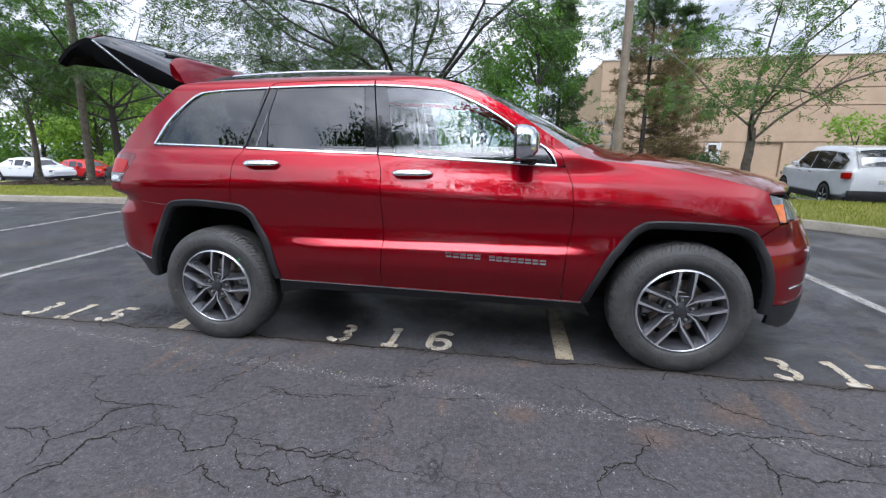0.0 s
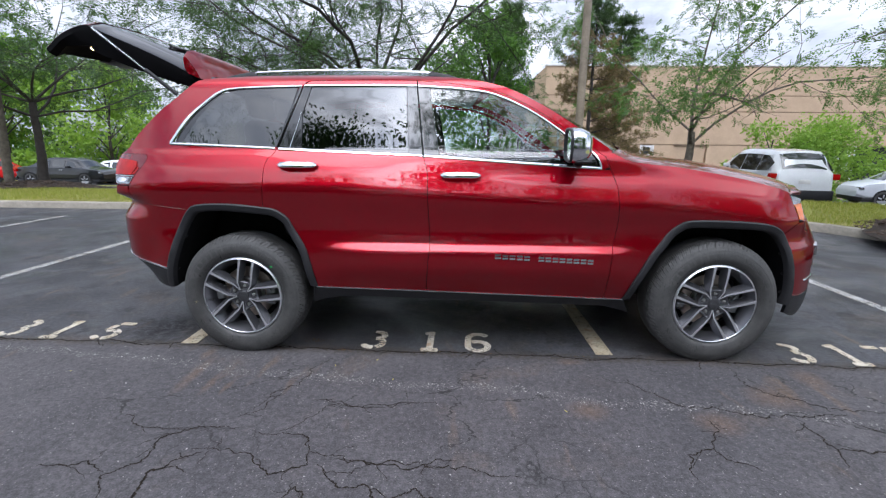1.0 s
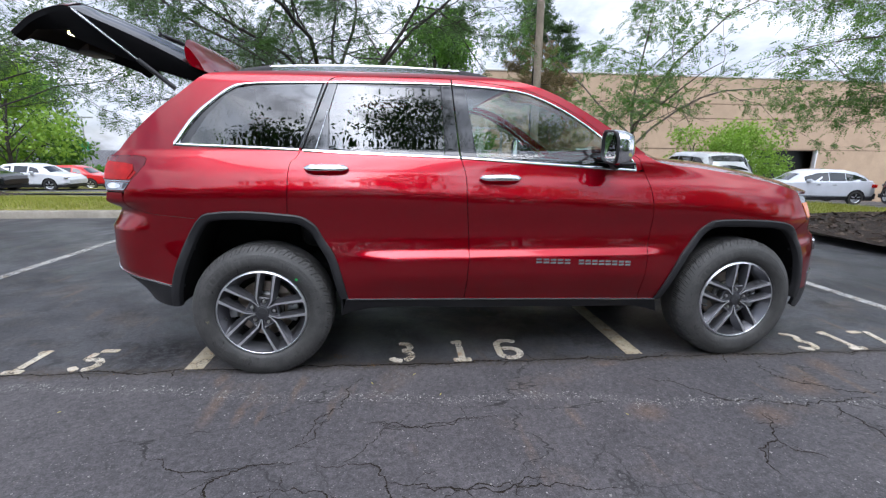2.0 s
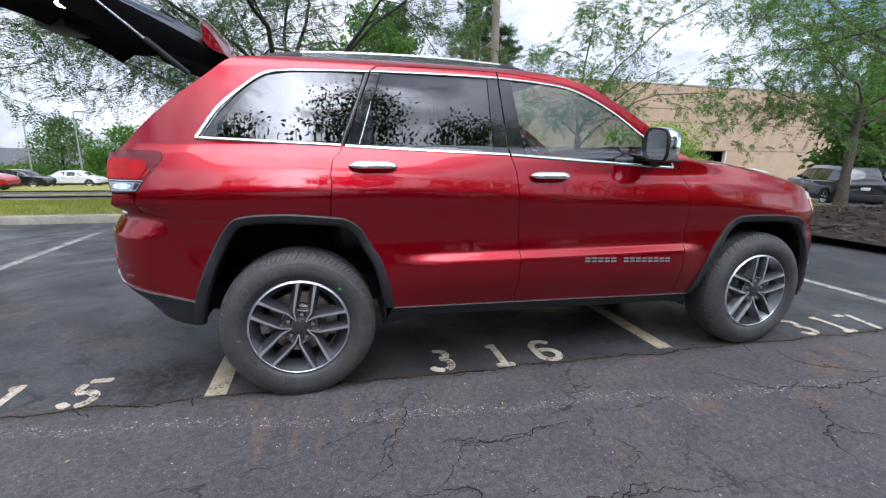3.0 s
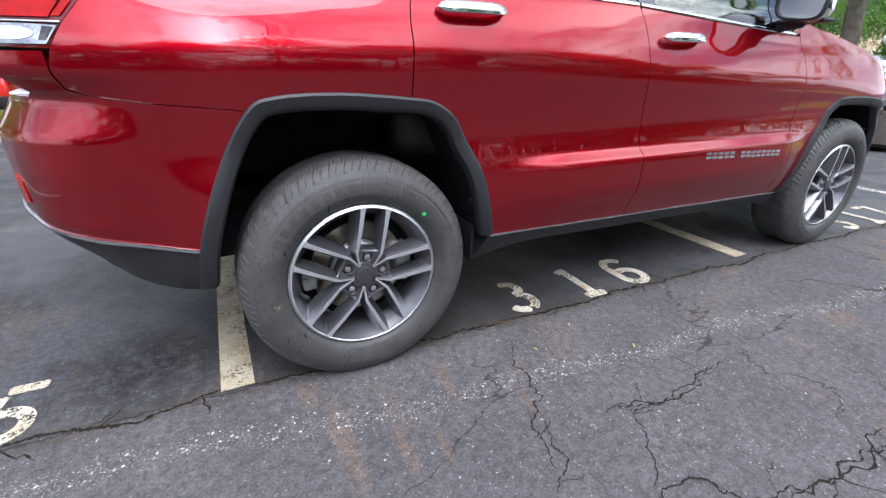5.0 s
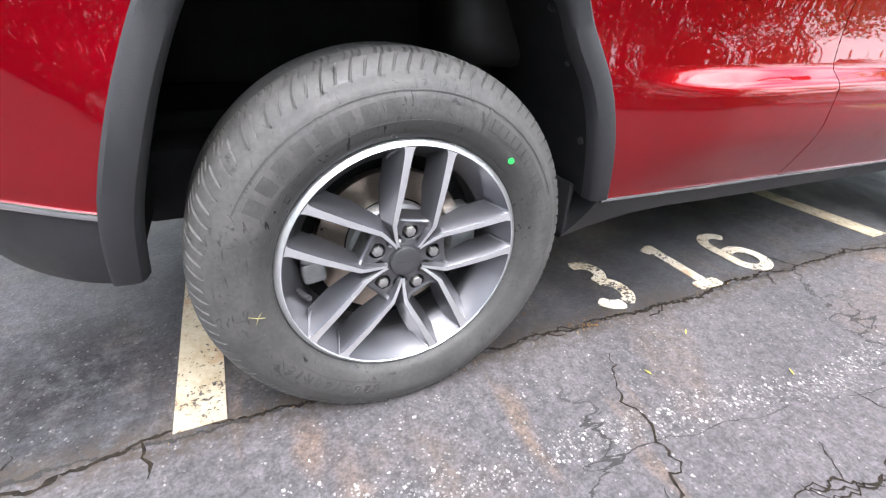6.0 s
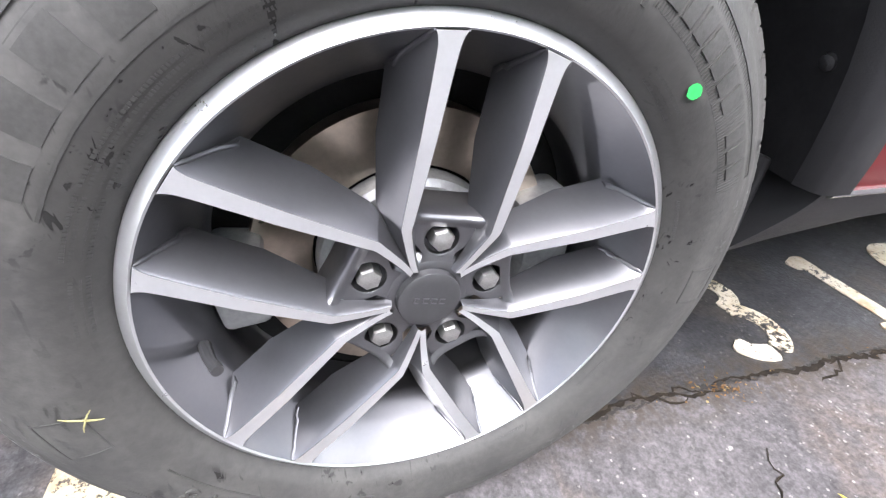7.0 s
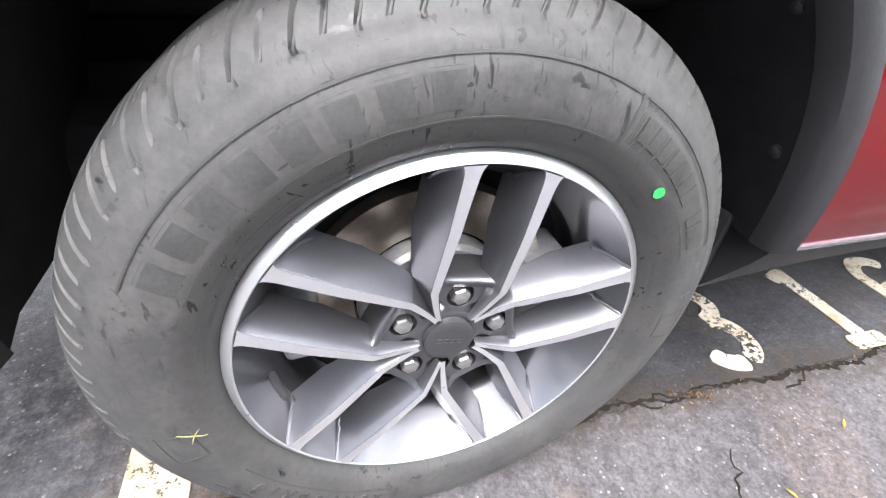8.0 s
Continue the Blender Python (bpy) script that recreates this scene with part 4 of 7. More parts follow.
def tyre_mesh():
    bm = bmesh.new()
    half = [tuple(p) for p in SIDEWALL]
    prof = half + [(r, .21 - y) for r, y in half[::-1][3::4]]
    outer = len(half)

    def wobble(i, k, r, y):
        """Slanting slits across the shoulder, two circling grooves on the wall."""
        j, flank = i, 1
        if i >= outer:
            return r, y
        if 25 <= j <= 36:
            along = k
            if along % 25 in (0, 1) or (along % 25 in (13, 14) and 26 <= j <= 31):
                deep = .0042 if along % 25 < 2 else .0028
                k_in = min(1, (j - 24) / 3)
                r -= deep * k_in
                y += deep * .7 * flank * max(0, 1 - (j - 25) / 7)
            elif along % 25 in (6, 7, 19, 20) and j >= 33:
                r -= .0035
        elif j in (38, 39):
            r -= .006
        if j == 23:
            y += .0016 * flank
        if j == 19:
            y += .0008 * flank
        if j in (9, 18):
            y -= .0008 * flank
        return r, y
    lathe(bm, prof, 1200, False, wobble)
    bm.verts.ensure_lookup_table()
    for i in range(26, len(prof)):                       # the slits lean
        lean = radians(.38 * (min(i, 36) - 25))
        cs, sn = math.cos(lean), math.sin(lean)
        for v in bm.verts[i * 1200:(i + 1) * 1200]:
            v.co.x, v.co.z = v.co.x * cs + v.co.z * sn, v.co.z * cs - v.co.x * sn
    for v in bm.verts:                                   # the flat where it bears on the ground
        if v.co.z < -HUB_Z + .001:
            v.co.z = -HUB_Z + .001
        elif v.co.z < -.30:
            k = (-.30 - v.co.z) / .075
            v.co.y += (-.006 if v.co.y < .105 else .006) * k * (1 if .24 < math.hypot(v.co.x, v.co.z) else 0)
    return bm


def raised(bm, r0, r1, a0, a1, h=.0011, steps=3):
    """A raised pad on the sidewall between two radii and two angles (degrees)."""
    a0, a1 = radians(a0), radians(a1)
    n = 1 if r1 - r0 < .006 else 5
    top, low = [], []
    for i in range(steps + 1):
        a = a0 + (a1 - a0) * i / steps
        rs = [r0 + (r1 - r0) * q / n for q in range(n + 1)]
        top.append([bm.verts.new(polar(r, a, wall_y(r) - h)) for r in rs])
        low.append([bm.verts.new(polar(r, a, wall_y(r) + .001)) for r in rs])
    for i in range(steps):
        for q in range(n):
            bm.faces.new((top[i][q], top[i + 1][q], top[i + 1][q + 1], top[i][q + 1]))
        for j in (0, -1):
            bm.faces.new((top[i][j], low[i][j], low[i + 1][j], top[i + 1][j]))
    for i in (0, -1):
        for q in range(n):
            bm.faces.new((top[i][q], top[i][q + 1], low[i][q + 1], low[i][q]))


def letters(bm, text, r, mid, height, pitch):
    """Characters round the sidewall, their tops outwards, read clockwise."""
    for i, ch in enumerate(text):
        cu = bpy.data.curves.new("glyph", "FONT")
        cu.body, cu.size, cu.align_x, cu.extrude, cu.resolution_u = ch, height * 1.35, "CENTER", .0014, 2
        ob = bpy.data.objects.new("glyph", cu)
        me = bpy.data.meshes.new_from_object(ob)
        a = radians(mid - (i - (len(text) - 1) / 2) * pitch)
        y = wall_y(r + height / 2)
        e_r, e_t = polar(1, a, 0), Vector((math.sin(a), 0, -math.cos(a)))
        m = Matrix(((e_t.x, e_r.x, 0, r * math.cos(a)), (0, 0, -1, y - .0008), (e_t.z, e_r.z, 0, r * math.sin(a)), (0, 0, 0, 1)))
        me.transform(m)
        bm.from_mesh(me)
        bpy.data.objects.remove(ob)
        bpy.data.meshes.remove(me)
        bpy.data.curves.remove(cu)


def sidewall_marks():
    bm = bmesh.new()
    for k in range(8):                                   # large plain blocks
        a = 150 - k * 7.4
        raised(bm, .2945, .3265, a, a - 4.9, .0006, 4)
    for q in range(70):                                  # fine ribs behind the smaller blocks
        raised(bm, .2925, .3325, 61.5 - q * .6, 61.5 - q * .6 - .22, .0006, 1)
    for k in range(11):
        if k != 7:
            raised(bm, .300, .322, 60 - k * 3.5, 60 - k * 3.5 - 2.5, .0015)
    raised(bm, .333, .3352, 64, 152, .0008, 20)
    raised(bm, .2855, .2875, 66, 152, .0008, 20)
    raised(bm, .288, .335, 62.5, 63.2)
    raised(bm, .3335, .3352, 20, 62, .0008, 10)
    for a in (187, 352):
        for r0, r1, b0, b1 in ((.327, .3285, 0, 9), (.291, .2925, 0, 9), (.2925, .327, 0, .4), (.2925, .327, 8.6, 9)):
            raised(bm, r0, r1, a + b0, a + b1, .0008, 3)
    letters(bm, "265/60R18", .292, 233, .024, 4.4)
    raised(bm, .326, .3276, 207, 256, .0010, 14)
    raised(bm, .2835, .285, 207, 256, .0010, 14)
    raised(bm, .2835, .3276, 255.6, 256.1, .0010, 1)
    rnd = random.Random(5)
    for a0 in (172, 158, 146, 134, 122, 95, 52, 300, 20, 330):                   # fine print
        for row in range(4 if 120 < a0 < 170 else 3 if a0 in (172, 52) else 1):
            a = a0
            for k in range(17):
                w = rnd.uniform(.25, .6)
                raised(bm, .2600 + row * .0042, .2623 + row * .0042, a, a - w, .0006, 1)
                a -= w + .22
    bmesh.ops.recalc_face_normals(bm, faces=bm.faces)
    return bm


BARREL = curve([(.2388, -.0145), (.2345, -.006), (.2240, .013), (.2125, .034), (.2040, .050), (.2015, .060), (.205, .075), (.203, .11), (.205, .19), (.222, .205), (.236, .212)], 3)
BARREL_R, BARREL_Y = BARREL[:16, 0], BARREL[:16, 1]


def arm(bm, phi, k):
    """One spoke arm beside a nut's azimuth: flat machined face, drafted walls that meet the next arm's in a valley."""
    face, flank = bm
    er, et = polar(1, phi, 0), Vector((-math.sin(phi), 0, math.cos(phi)))
    c = curve([(.0325, .0214, .0030), (.042, .0262, .0032), (.056, .0322, .0036), (.076, .0398, .0042), (.0815, .0414, .0045), (.087, .0416, .0047), (.13, .0416, .0056), (.18, .0416, .0065), (.218, .0416, .0075), (.2285, .0416, .0088), (.2340, .0416, .0112)], 5)
    rows = []
    for o, u, w in c:
        y = np.interp(o, (.03, .05, .085, .16, .23), (-.0015, -.0045, -.0110, -.0160, -.0155))
        pad = np.interp(o, (.078, .090), (1, 0))
        full = np.interp(o, (.03, .07, .09, .15, .21, .23), (.012, .020, .036, .050, .050, .046))
        deep_in = pad * (.0065 - y) + (1 - pad) * full
        edge = o * math.tan(radians(36)) - .00005
        inner, outer = u - w, min(u + w, edge)
        run_out = min(.44 * full, edge - outer)
        deep_out = full if run_out > .43 * full else max(run_out / .44, .0003)
        line = [(inner - .36 * deep_in, y + deep_in), (inner - .20 * deep_in, y + deep_in * .5), (inner - .0012, y + .0022), (inner, y + .0004), (outer, y + .0004),
                (outer + min(.0012, run_out * .3), y + min(.0022, deep_out * .4)), (outer + run_out * .5, y + deep_out * .5 + .0006), (outer + run_out, y + deep_out)]

        def put(m, uu, yy):
            oo = o * math.sqrt(.2396 ** 2 - min(uu, .08) ** 2) / .2356 if o > .09 else o * np.interp(o, (.08, .09), (1, math.sqrt(.2396 ** 2 - min(uu, .08) ** 2) / .2356))
            return m.verts.new(er * oo + et * (uu * k) + Vector((0, yy, 0)))
        rows.append(([put(face, inner, y), put(face, outer, y)], [put(flank, p, q) for p, q in line[:4]], [put(flank, p, q) for p, q in line[4:]]))
    for sg in (1, -1):
        run = []
        for f in np.linspace(.02, .92, 9):
            for o, u, w in c[::-1]:
                if o < .17:
                    break
                y = np.interp(o, (.03, .05, .085, .16, .23), (-.0015, -.0045, -.0110, -.0160, -.0155))
                full = np.interp(o, (.15, .21, .23), (.050, .050, .046))
                uu = u + sg * w + sg * (.44 if sg > 0 else .36) * full * f
                yy = y + full * f
                oo = o * math.sqrt(.2396 ** 2 - min(uu, .08) ** 2) / .2356
                if math.hypot(oo, uu) <= np.interp(yy, BARREL_Y, BARREL_R):
                    run.append(er * oo + et * (uu * k) + Vector((0, yy, 0)))
                    break
        if len(run) > 2:
            tube(flank, run, [.0010] + [.0026] * (len(run) - 2) + [.0010], 8)
    for p, q in zip(rows, rows[1:]):
        for m, i in ((face, 0), (flank, 1), (flank, 2)):
            for j in range(len(p[i]) - 1):
                m.faces.new((p[i][j], q[i][j], q[i][j + 1], p[i][j + 1]))


def nut_pad(flank, phi):
    """The seat between two arms: a pad with a round pocket and a rolled outer ridge."""
    er, et = polar(1, phi, 0), Vector((-math.sin(phi), 0, math.cos(phi)))
    co, pr, n = .0640, .0168, 64
    rings = [[] for _ in range(5)]
    for i in range(n):
        a = 2 * math.pi * i / n
        dx, dy = math.cos(a), math.sin(a)
        wide = .0295 if dx > 0 else .0295 - .014 * min(1, -dx * 1.4)
        lim = min((.0835 - co) / dx if dx > 1e-6 else 9, (co - .0300) / -dx if dx < -1e-6 else 9, wide / abs(dy) if abs(dy) > 1e-6 else 9)
        for ring, r, y in ((rings[0], lim, .0065), (rings[1], pr + .0012, .0065), (rings[2], pr, .0075), (rings[3], pr - .0003, .0480), (rings[4], .004, .0480)):
            ring.append(flank.verts.new(er * (co + dx * r) + et * (dy * r) + Vector((0, y, 0))))
    for p, q in zip(rings, rings[1:]):
        for i in range(n):
            flank.faces.new((p[i], q[i], q[(i + 1) % n], p[(i + 1) % n]))
    rows = []
    for o, y in curve([(.0770, .0070), (.0800, .0058), (.0832, .0044), (.0865, .0050), (.0895, .0095), (.0916, .020), (.0925, .050)], 4):
        rows.append([flank.verts.new(er * (o + .004 * abs(v) ** 4) + et * (v * .0350) + Vector((0, y - .008 * abs(v) ** 5, 0))) for v in np.linspace(-1, 1, 15)])
    for p, q in zip(rows, rows[1:]):
        for i in range(14):
            flank.faces.new((p[i], p[i + 1], q[i + 1], q[i]))


def wheel(phase, x, dotted=True):
    w = new("wheel")
    w.parent = suv
    w["label"] = "black all-season tyre on a two-tone five double-spoke alloy rim"
    w.matrix_basis = pose(x, 0, HUB_Z)
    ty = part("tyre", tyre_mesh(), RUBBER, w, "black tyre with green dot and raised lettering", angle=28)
    part("sidewall_lettering", sidewall_marks(), RUBBER_RAISED, ty, "raised lettering", angle=30)["kind"] = "stuff"
    # rim barrel and lip
    bm = bmesh.new()
    lathe(bm, BARREL, 160)
    flank = bm
    face = bmesh.new()
    lathe(face, [(.2498, .010), (.2505, -.004), (.2497, -.0088), (.2480, -.0112), (.2400, -.0160), (.2384, -.0144)], 160)
    r5 = [phase + 72 * k for k in range(5)]
    for a in r5:
        for k in (1, -1):
            arm((face, flank), radians(a), k)
        nut_pad(flank, radians(a))
    lathe(flank, [(.0322, .010), (.0328, .0052), (.0350, .0048), (.0385, .0056), (.0440, .0080), (.050, .016), (.06, .030)], 100)
    bmesh.ops.recalc_face_normals(face, faces=face.faces)
    bmesh.ops.recalc_face_normals(flank, faces=flank.faces)
    rim = part("rim", flank, RIM_DARK, w, "dark grey alloy rim with machined faces", angle=40)
    part("machined_face", face, RIM_BRIGHT, rim, "bright machined spoke faces and lip", angle=40)
    # cap
    bm = bmesh.new()
    lathe(bm, [(.0001, -.0030), (.020, -.0030), (.0300, -.0027), (.0316, -.0016), (.0320, .004), (.0326, .005), (.0326, .010), (.0330, .018)], 48)
    cap = part("centre_cap", bm, CAP_DARK, w, "dark grey centre cap")
    bm = bmesh.new()
    for k, (px, wdt) in enumerate(((-.0165, .005), (-.008, .0065), (.0005, .0065), (.009, .0065))):
        box(bm, px, -.0038, -.0035, px + wdt, -.0024, -.0022, .0004)
        box(bm, px, -.0038, .0018, px + wdt, -.0024, .0032, .0004)
        box(bm, px, -.0038, -.003, px + .0013, -.0024, .003, .0004)
    part("cap_mark", bm, RIM_DARK, cap, "pale raised marks", pose(0, 0, 0, 0, 12, 0))
    for a in r5:
        bm = bmesh.new()
        ring = lambda r, y: [bm.verts.new((r * math.cos(k * math.pi / 3 + .2), y, r * math.sin(k * math.pi / 3 + .2))) for k in range(6)]
        rows = [ring(.0118, .047), ring(.0118, .0050), ring(.0105, .0026), ring(.006, .0010)]
        for p, q in zip(rows, rows[1:]):
            for k in range(6):
                bm.faces.new((p[k], q[k], q[(k + 1) % 6], p[(k + 1) % 6]))
        bm.faces.new(rows[-1])
        bmesh.ops.recalc_face_normals(bm, faces=bm.faces)
        c = polar(.0638, radians(a), 0)
        part("wheel_nut", bm, NUTM, w, "steel wheel nut", Matrix.Translation(c), 25)
    # brake
    bm = bmesh.new()
    lathe(bm, [(.102, .098), (.104, .084), (.163, .084), (.165, .088), (.165, .106)], 64)
    disc = part("brake_disc", bm, STEEL, w, "brake disc with brown-grey steel face")
    bm = bmesh.new()
    lathe(bm, [(.0001, .056), (.070, .056), (.092, .058), (.0985, .064), (.1005, .086)], 48)
    part("disc_hat", bm, ZINC, disc, "dull grey disc hat")
    bm = bmesh.new()
    lathe(bm, [(.09, .118), (.19, .118), (.199, .112), (.199, .108)], 48)
    part("dust_shield", bm, LINER, disc)
    bm = bmesh.new()
    for a in (-16, 0, 14):
        box(bm, .125, .050, -.03, .188, .115, .03, .012, Matrix.Rotation(radians(-a), 4, "Y"))
    tube(bm, [polar(.145, radians(-12), .05), polar(.145, radians(-12), .035)], .012, 10)
    tube(bm, [polar(.150, radians(10), .05), polar(.150, radians(10), .035)], .012, 10)
    part("brake_caliper", bm, ZINC, w, "grey brake caliper")
    bm = bmesh.new()
    for a in (172, 186):
        box(bm, .150, .046, -.024, .198, .10, .024, .009, Matrix.Rotation(radians(-a), 4, "Y"))
    tube(bm, [polar(.168, radians(166), .05), polar(.168, radians(166), .030)], .009, 10)
    part("caliper_bracket", bm, ZINC, w, "grey caliper bracket")
    # valve
    bm = bmesh.new()
    tube(bm, [polar(.212, radians(190), .028), polar(.207, radians(190), .012), polar(.200, radians(190), -.004)], [.0062, .0055, .0050], 10)
    tube(bm, [polar(.200, radians(190), -.003), polar(.1965, radians(190), -.010)], [.0058, .0055], 10)
    part("valve", bm, CAP_DARK, w, "black rubber valve with cap")
    if dotted:
        bm = bmesh.new()
        c = polar(.2838, radians(44.2), 0)
        bm.faces.new([bm.verts.new((c.x + .0075 * math.cos(k * .5236 + .1) * (1 + .1 * math.sin(3 * k)), wall_y(.2838) - .0013, c.z + .0065 * math.sin(k * .5236))) for k in range(12)])
        bmesh.ops.recalc_face_normals(bm, faces=bm.faces)
        dot = part("paint_dot", bm, GREEN_DOT, ty, "green paint dot")
    return w


wr = wheel(79.3, 0.005)
wf = wheel(87, 2.915, False)
for w0 in (wr, wf):
    lw = copy_thing(w0, pose(w0.location.x, 2 * YC, HUB_Z, 0, 0, 180))
bm = bmesh.new()
c = Vector((-.281, wall_y(.284) - .004, .337))
for d in ((-.020, .010), (.017, -.001), (-.006, -.016), (.010, .016)):
    tube(bm, [c, c + Vector((d[0] * .45, -.002, d[1] * .45 + .001)), c + Vector((d[0] * .75, -.001, d[1] * .75))], [.0009, .0007, .0003], 5)
tagged(part("straw", bm, STRAW), "dry yellow straw stuck to the tyre sidewall", "straw")

# ---- ground ----


def fall(x, y):
    """The land drops away behind the lot and to its far end."""
    return -.062 * (np.clip(y, 8, 75) - 8) - .035 * (np.clip(x, 9, 60) - 9)


def asphalt():
    m = bpy.data.materials.new("cracked_asphalt")
    m.use_nodes = True
    t = m.node_tree
    p = t.nodes["Principled BSDF"]
    co = t.nodes.new("ShaderNodeTexCoord").outputs["Object"]
    sep = t.nodes.new("ShaderNodeSeparateXYZ")
    t.links.new(co, sep.inputs[0])
    x, y = sep.outputs[0], sep.outputs[1]

    def vor(scale, feature="F1", vec=co, rand=1.0):
        n = node(t, "ShaderNodeTexVoronoi", Scale=scale, Randomness=rand)
        n.feature = feature
        t.links.new(vec, n.inputs["Vector"])
        return n

    def warp(vec, scale, amount):
        n = node(t, "ShaderNodeTexNoise", Scale=scale, Detail=4.0, Roughness=0.65)
        t.links.new(vec, n.inputs["Vector"])
        a = t.nodes.new("ShaderNodeVectorMath")
        a.operation = "SUBTRACT"
        t.links.new(n.outputs["Color"], a.inputs[0])
        a.inputs[1].default_value = (.5, .5, .5)
        b = t.nodes.new("ShaderNodeVectorMath")
        b.operation = "SCALE"
        b.inputs["Scale"].default_value = amount
        t.links.new(a.outputs[0], b.inputs[0])
        c = t.nodes.new("ShaderNodeVectorMath")
        t.links.new(vec, c.inputs[0])
        t.links.new(b.outputs[0], c.inputs[1])
        return c.outputs[0]
    wav = sums(t, "MULTIPLY", sums(t, "SUBTRACT", noise_tex(t, 5, 4, .6, co), .5), .05)
    # the joint between the aisle and the bays
    joint = sums(t, "ADD", sums(t, "ADD", y, sums(t, "MULTIPLY", x, .028)), sums(t, "ADD", wav, -.062))
    bays = ramp(t, sums(t, "ADD", joint, .5), [(.495, grey(0)), (.505, grey(1))])
    big = noise_tex(t, .55, 4, .55, co)
    mid = noise_tex(t, 3.5, 5, .65, co)
    fine = noise_tex(t, 120, 3, .7, co)
    aisle = mix(t, ramp(t, mid, [(.35, grey(0)), (.65, grey(1))]), (.064, .059, .061), (.092, .085, .087))
    bay = mix(t, ramp(t, noise_tex(t, 1.3, 5, .6, co, .6), [(.40, grey(0)), (.62, grey(1))]), (.030, .030, .033), (.068, .069, .075))
    blot = sums(t, "MULTIPLY", ramp(t, noise_tex(t, 3.2, 6, .7, warp(co, 4, .2)), [(.52, grey(0)), (.60, grey(1))]), ramp(t, noise_tex(t, .7, 2, .5, co), [(.42, grey(0)), (.56, grey(1))]))
    bay = mix(t, blot, bay, (.018, .017, .018))
    soil = ramp(t, noise_tex(t, 7, 5, .65, warp(co, 3, .2)), [(.50, grey(0)), (.64, grey(.55))])
    bay = mix(t, soil, bay, (.060, .052, .042))
    col = mix(t, bays, aisle, bay)
    col = mix(t, ramp(t, big, [(.38, grey(0)), (.68, grey(.55))]), col, (.050, .048, .052))
    # brown and rusty stains
    stain = sums(t, "MULTIPLY", ramp(t, noise_tex(t, 1.9, 3, .5, warp(co, 1.5, .4)), [(.585, grey(0)), (.68, grey(1))]), ramp(t, noise_tex(t, 25, 3, .6, co), [(.35, grey(.1)), (.7, grey(.6))]))
    col = mix(t, stain, col, (.105, .080, .064))
    # rust that ran along the fall of the lot
    run = node(t, "ShaderNodeMapping")
    run.inputs["Scale"].default_value = (6.5, 1.5, 1)
    t.links.new(warp(co, 5, .06), run.inputs["Vector"])
    streak = ramp(t, noise_tex(t, 1.0, 3, .5, run.outputs[0]), [(.635, grey(0)), (.72, grey(.62))])
    streak = sums(t, "MULTIPLY", streak, ramp(t, noise_tex(t, 60, 3, .7, co), [(.30, grey(.4)), (.65, grey(1))]))
    col = mix(t, streak, col, (.130, .088, .058))
    # separate rust stains
    for sx, sy, rx, ry in ((-.17, -.30, .045, .24), (-.23, -.06, .04, .09), (-.02, -.40, .03, .13), (.09, -.44, .02, .09), (2.02, -.58, .12, .09), (3.05, -.42, .16, .13), (2.62, -.66, .13, .11), (3.40, -.22, .10, .14), (2.05, -.06, .09, .05)):
        spot = node(t, "ShaderNodeMapping")
        spot.inputs["Location"].default_value = (-sx / rx, -sy / ry, 0)
        spot.inputs["Scale"].default_value = (1 / rx, 1 / ry, 0)
        t.links.new(warp(co, 9, .07), spot.inputs["Vector"])
        far = t.nodes.new("ShaderNodeVectorMath")
        far.operation = "LENGTH"
        t.links.new(spot.outputs[0], far.inputs[0])
        col = mix(t, sums(t, "MULTIPLY", ramp(t, sums(t, "MULTIPLY", far.outputs["Value"], .5), [(.10, grey(.55)), (.55, grey(0))]), ramp(t, noise_tex(t, 45, 4, .7, co), [(.30, grey(.4)), (.65, grey(1))])), col, (.150, .092, .055))
    # a dark oily patch beside the line
    oil = node(t, "ShaderNodeMapping")
    oil.inputs["Location"].default_value = (.72 / .34, -.34 / .22, 0)
    oil.inputs["Scale"].default_value = (1 / .34, 1 / .22, 0)
    t.links.new(warp(warp(co, 4, .3), 14, .10), oil.inputs["Vector"])
    oily = t.nodes.new("ShaderNodeVectorMath")
    oily.operation = "LENGTH"
    t.links.new(oil.outputs[0], oily.inputs[0])
    oil_mask = sums(t, "MULTIPLY", ramp(t, sums(t, "MULTIPLY", oily.outputs["Value"], .5), [(.15, grey(.9)), (.62, grey(0))]), ramp(t, noise_tex(t, 16, 5, .7, co), [(.36, grey(.25)), (.56, grey(1))]))
    col = mix(t, oil_mask, col, (.009, .008, .009))
    # bared stones
    cell = vor(150, "F1", warp(co, 210, .006))
    stone = ramp(t, sums(t, "MULTIPLY", sums(t, "LESS_THAN", cell.outputs["Distance"], .42), 1.0), [(.4, grey(0)), (.6, grey(1))])
    pick = t.nodes.new("ShaderNodeSeparateColor")
    t.links.new(cell.outputs["Color"], pick.inputs[0])
    line = sums(t, "ADD", sums(t, "ADD", sums(t, "MULTIPLY", x, .12), .22), sums(t, "ADD", y, sums(t, "MULTIPLY", sums(t, "SUBTRACT", noise_tex(t, 1.3, 4, .6, co), .5), .28)))
    far_line = sums(t, "ABSOLUTE", line)
    band = ramp(t, far_line, [(.012, grey(.85)), (.060, grey(0))])
    limit = sums(t, "SUBTRACT", .972, sums(t, "ADD", sums(t, "MULTIPLY", ramp(t, noise_tex(t, 2.2, 4, .6, co), [(.40, grey(0)), (.72, grey(1))]), .09), sums(t, "MULTIPLY", band, .55)))
    chosen = sums(t, "MULTIPLY", sums(t, "GREATER_THAN", pick.outputs[0], limit), stone)
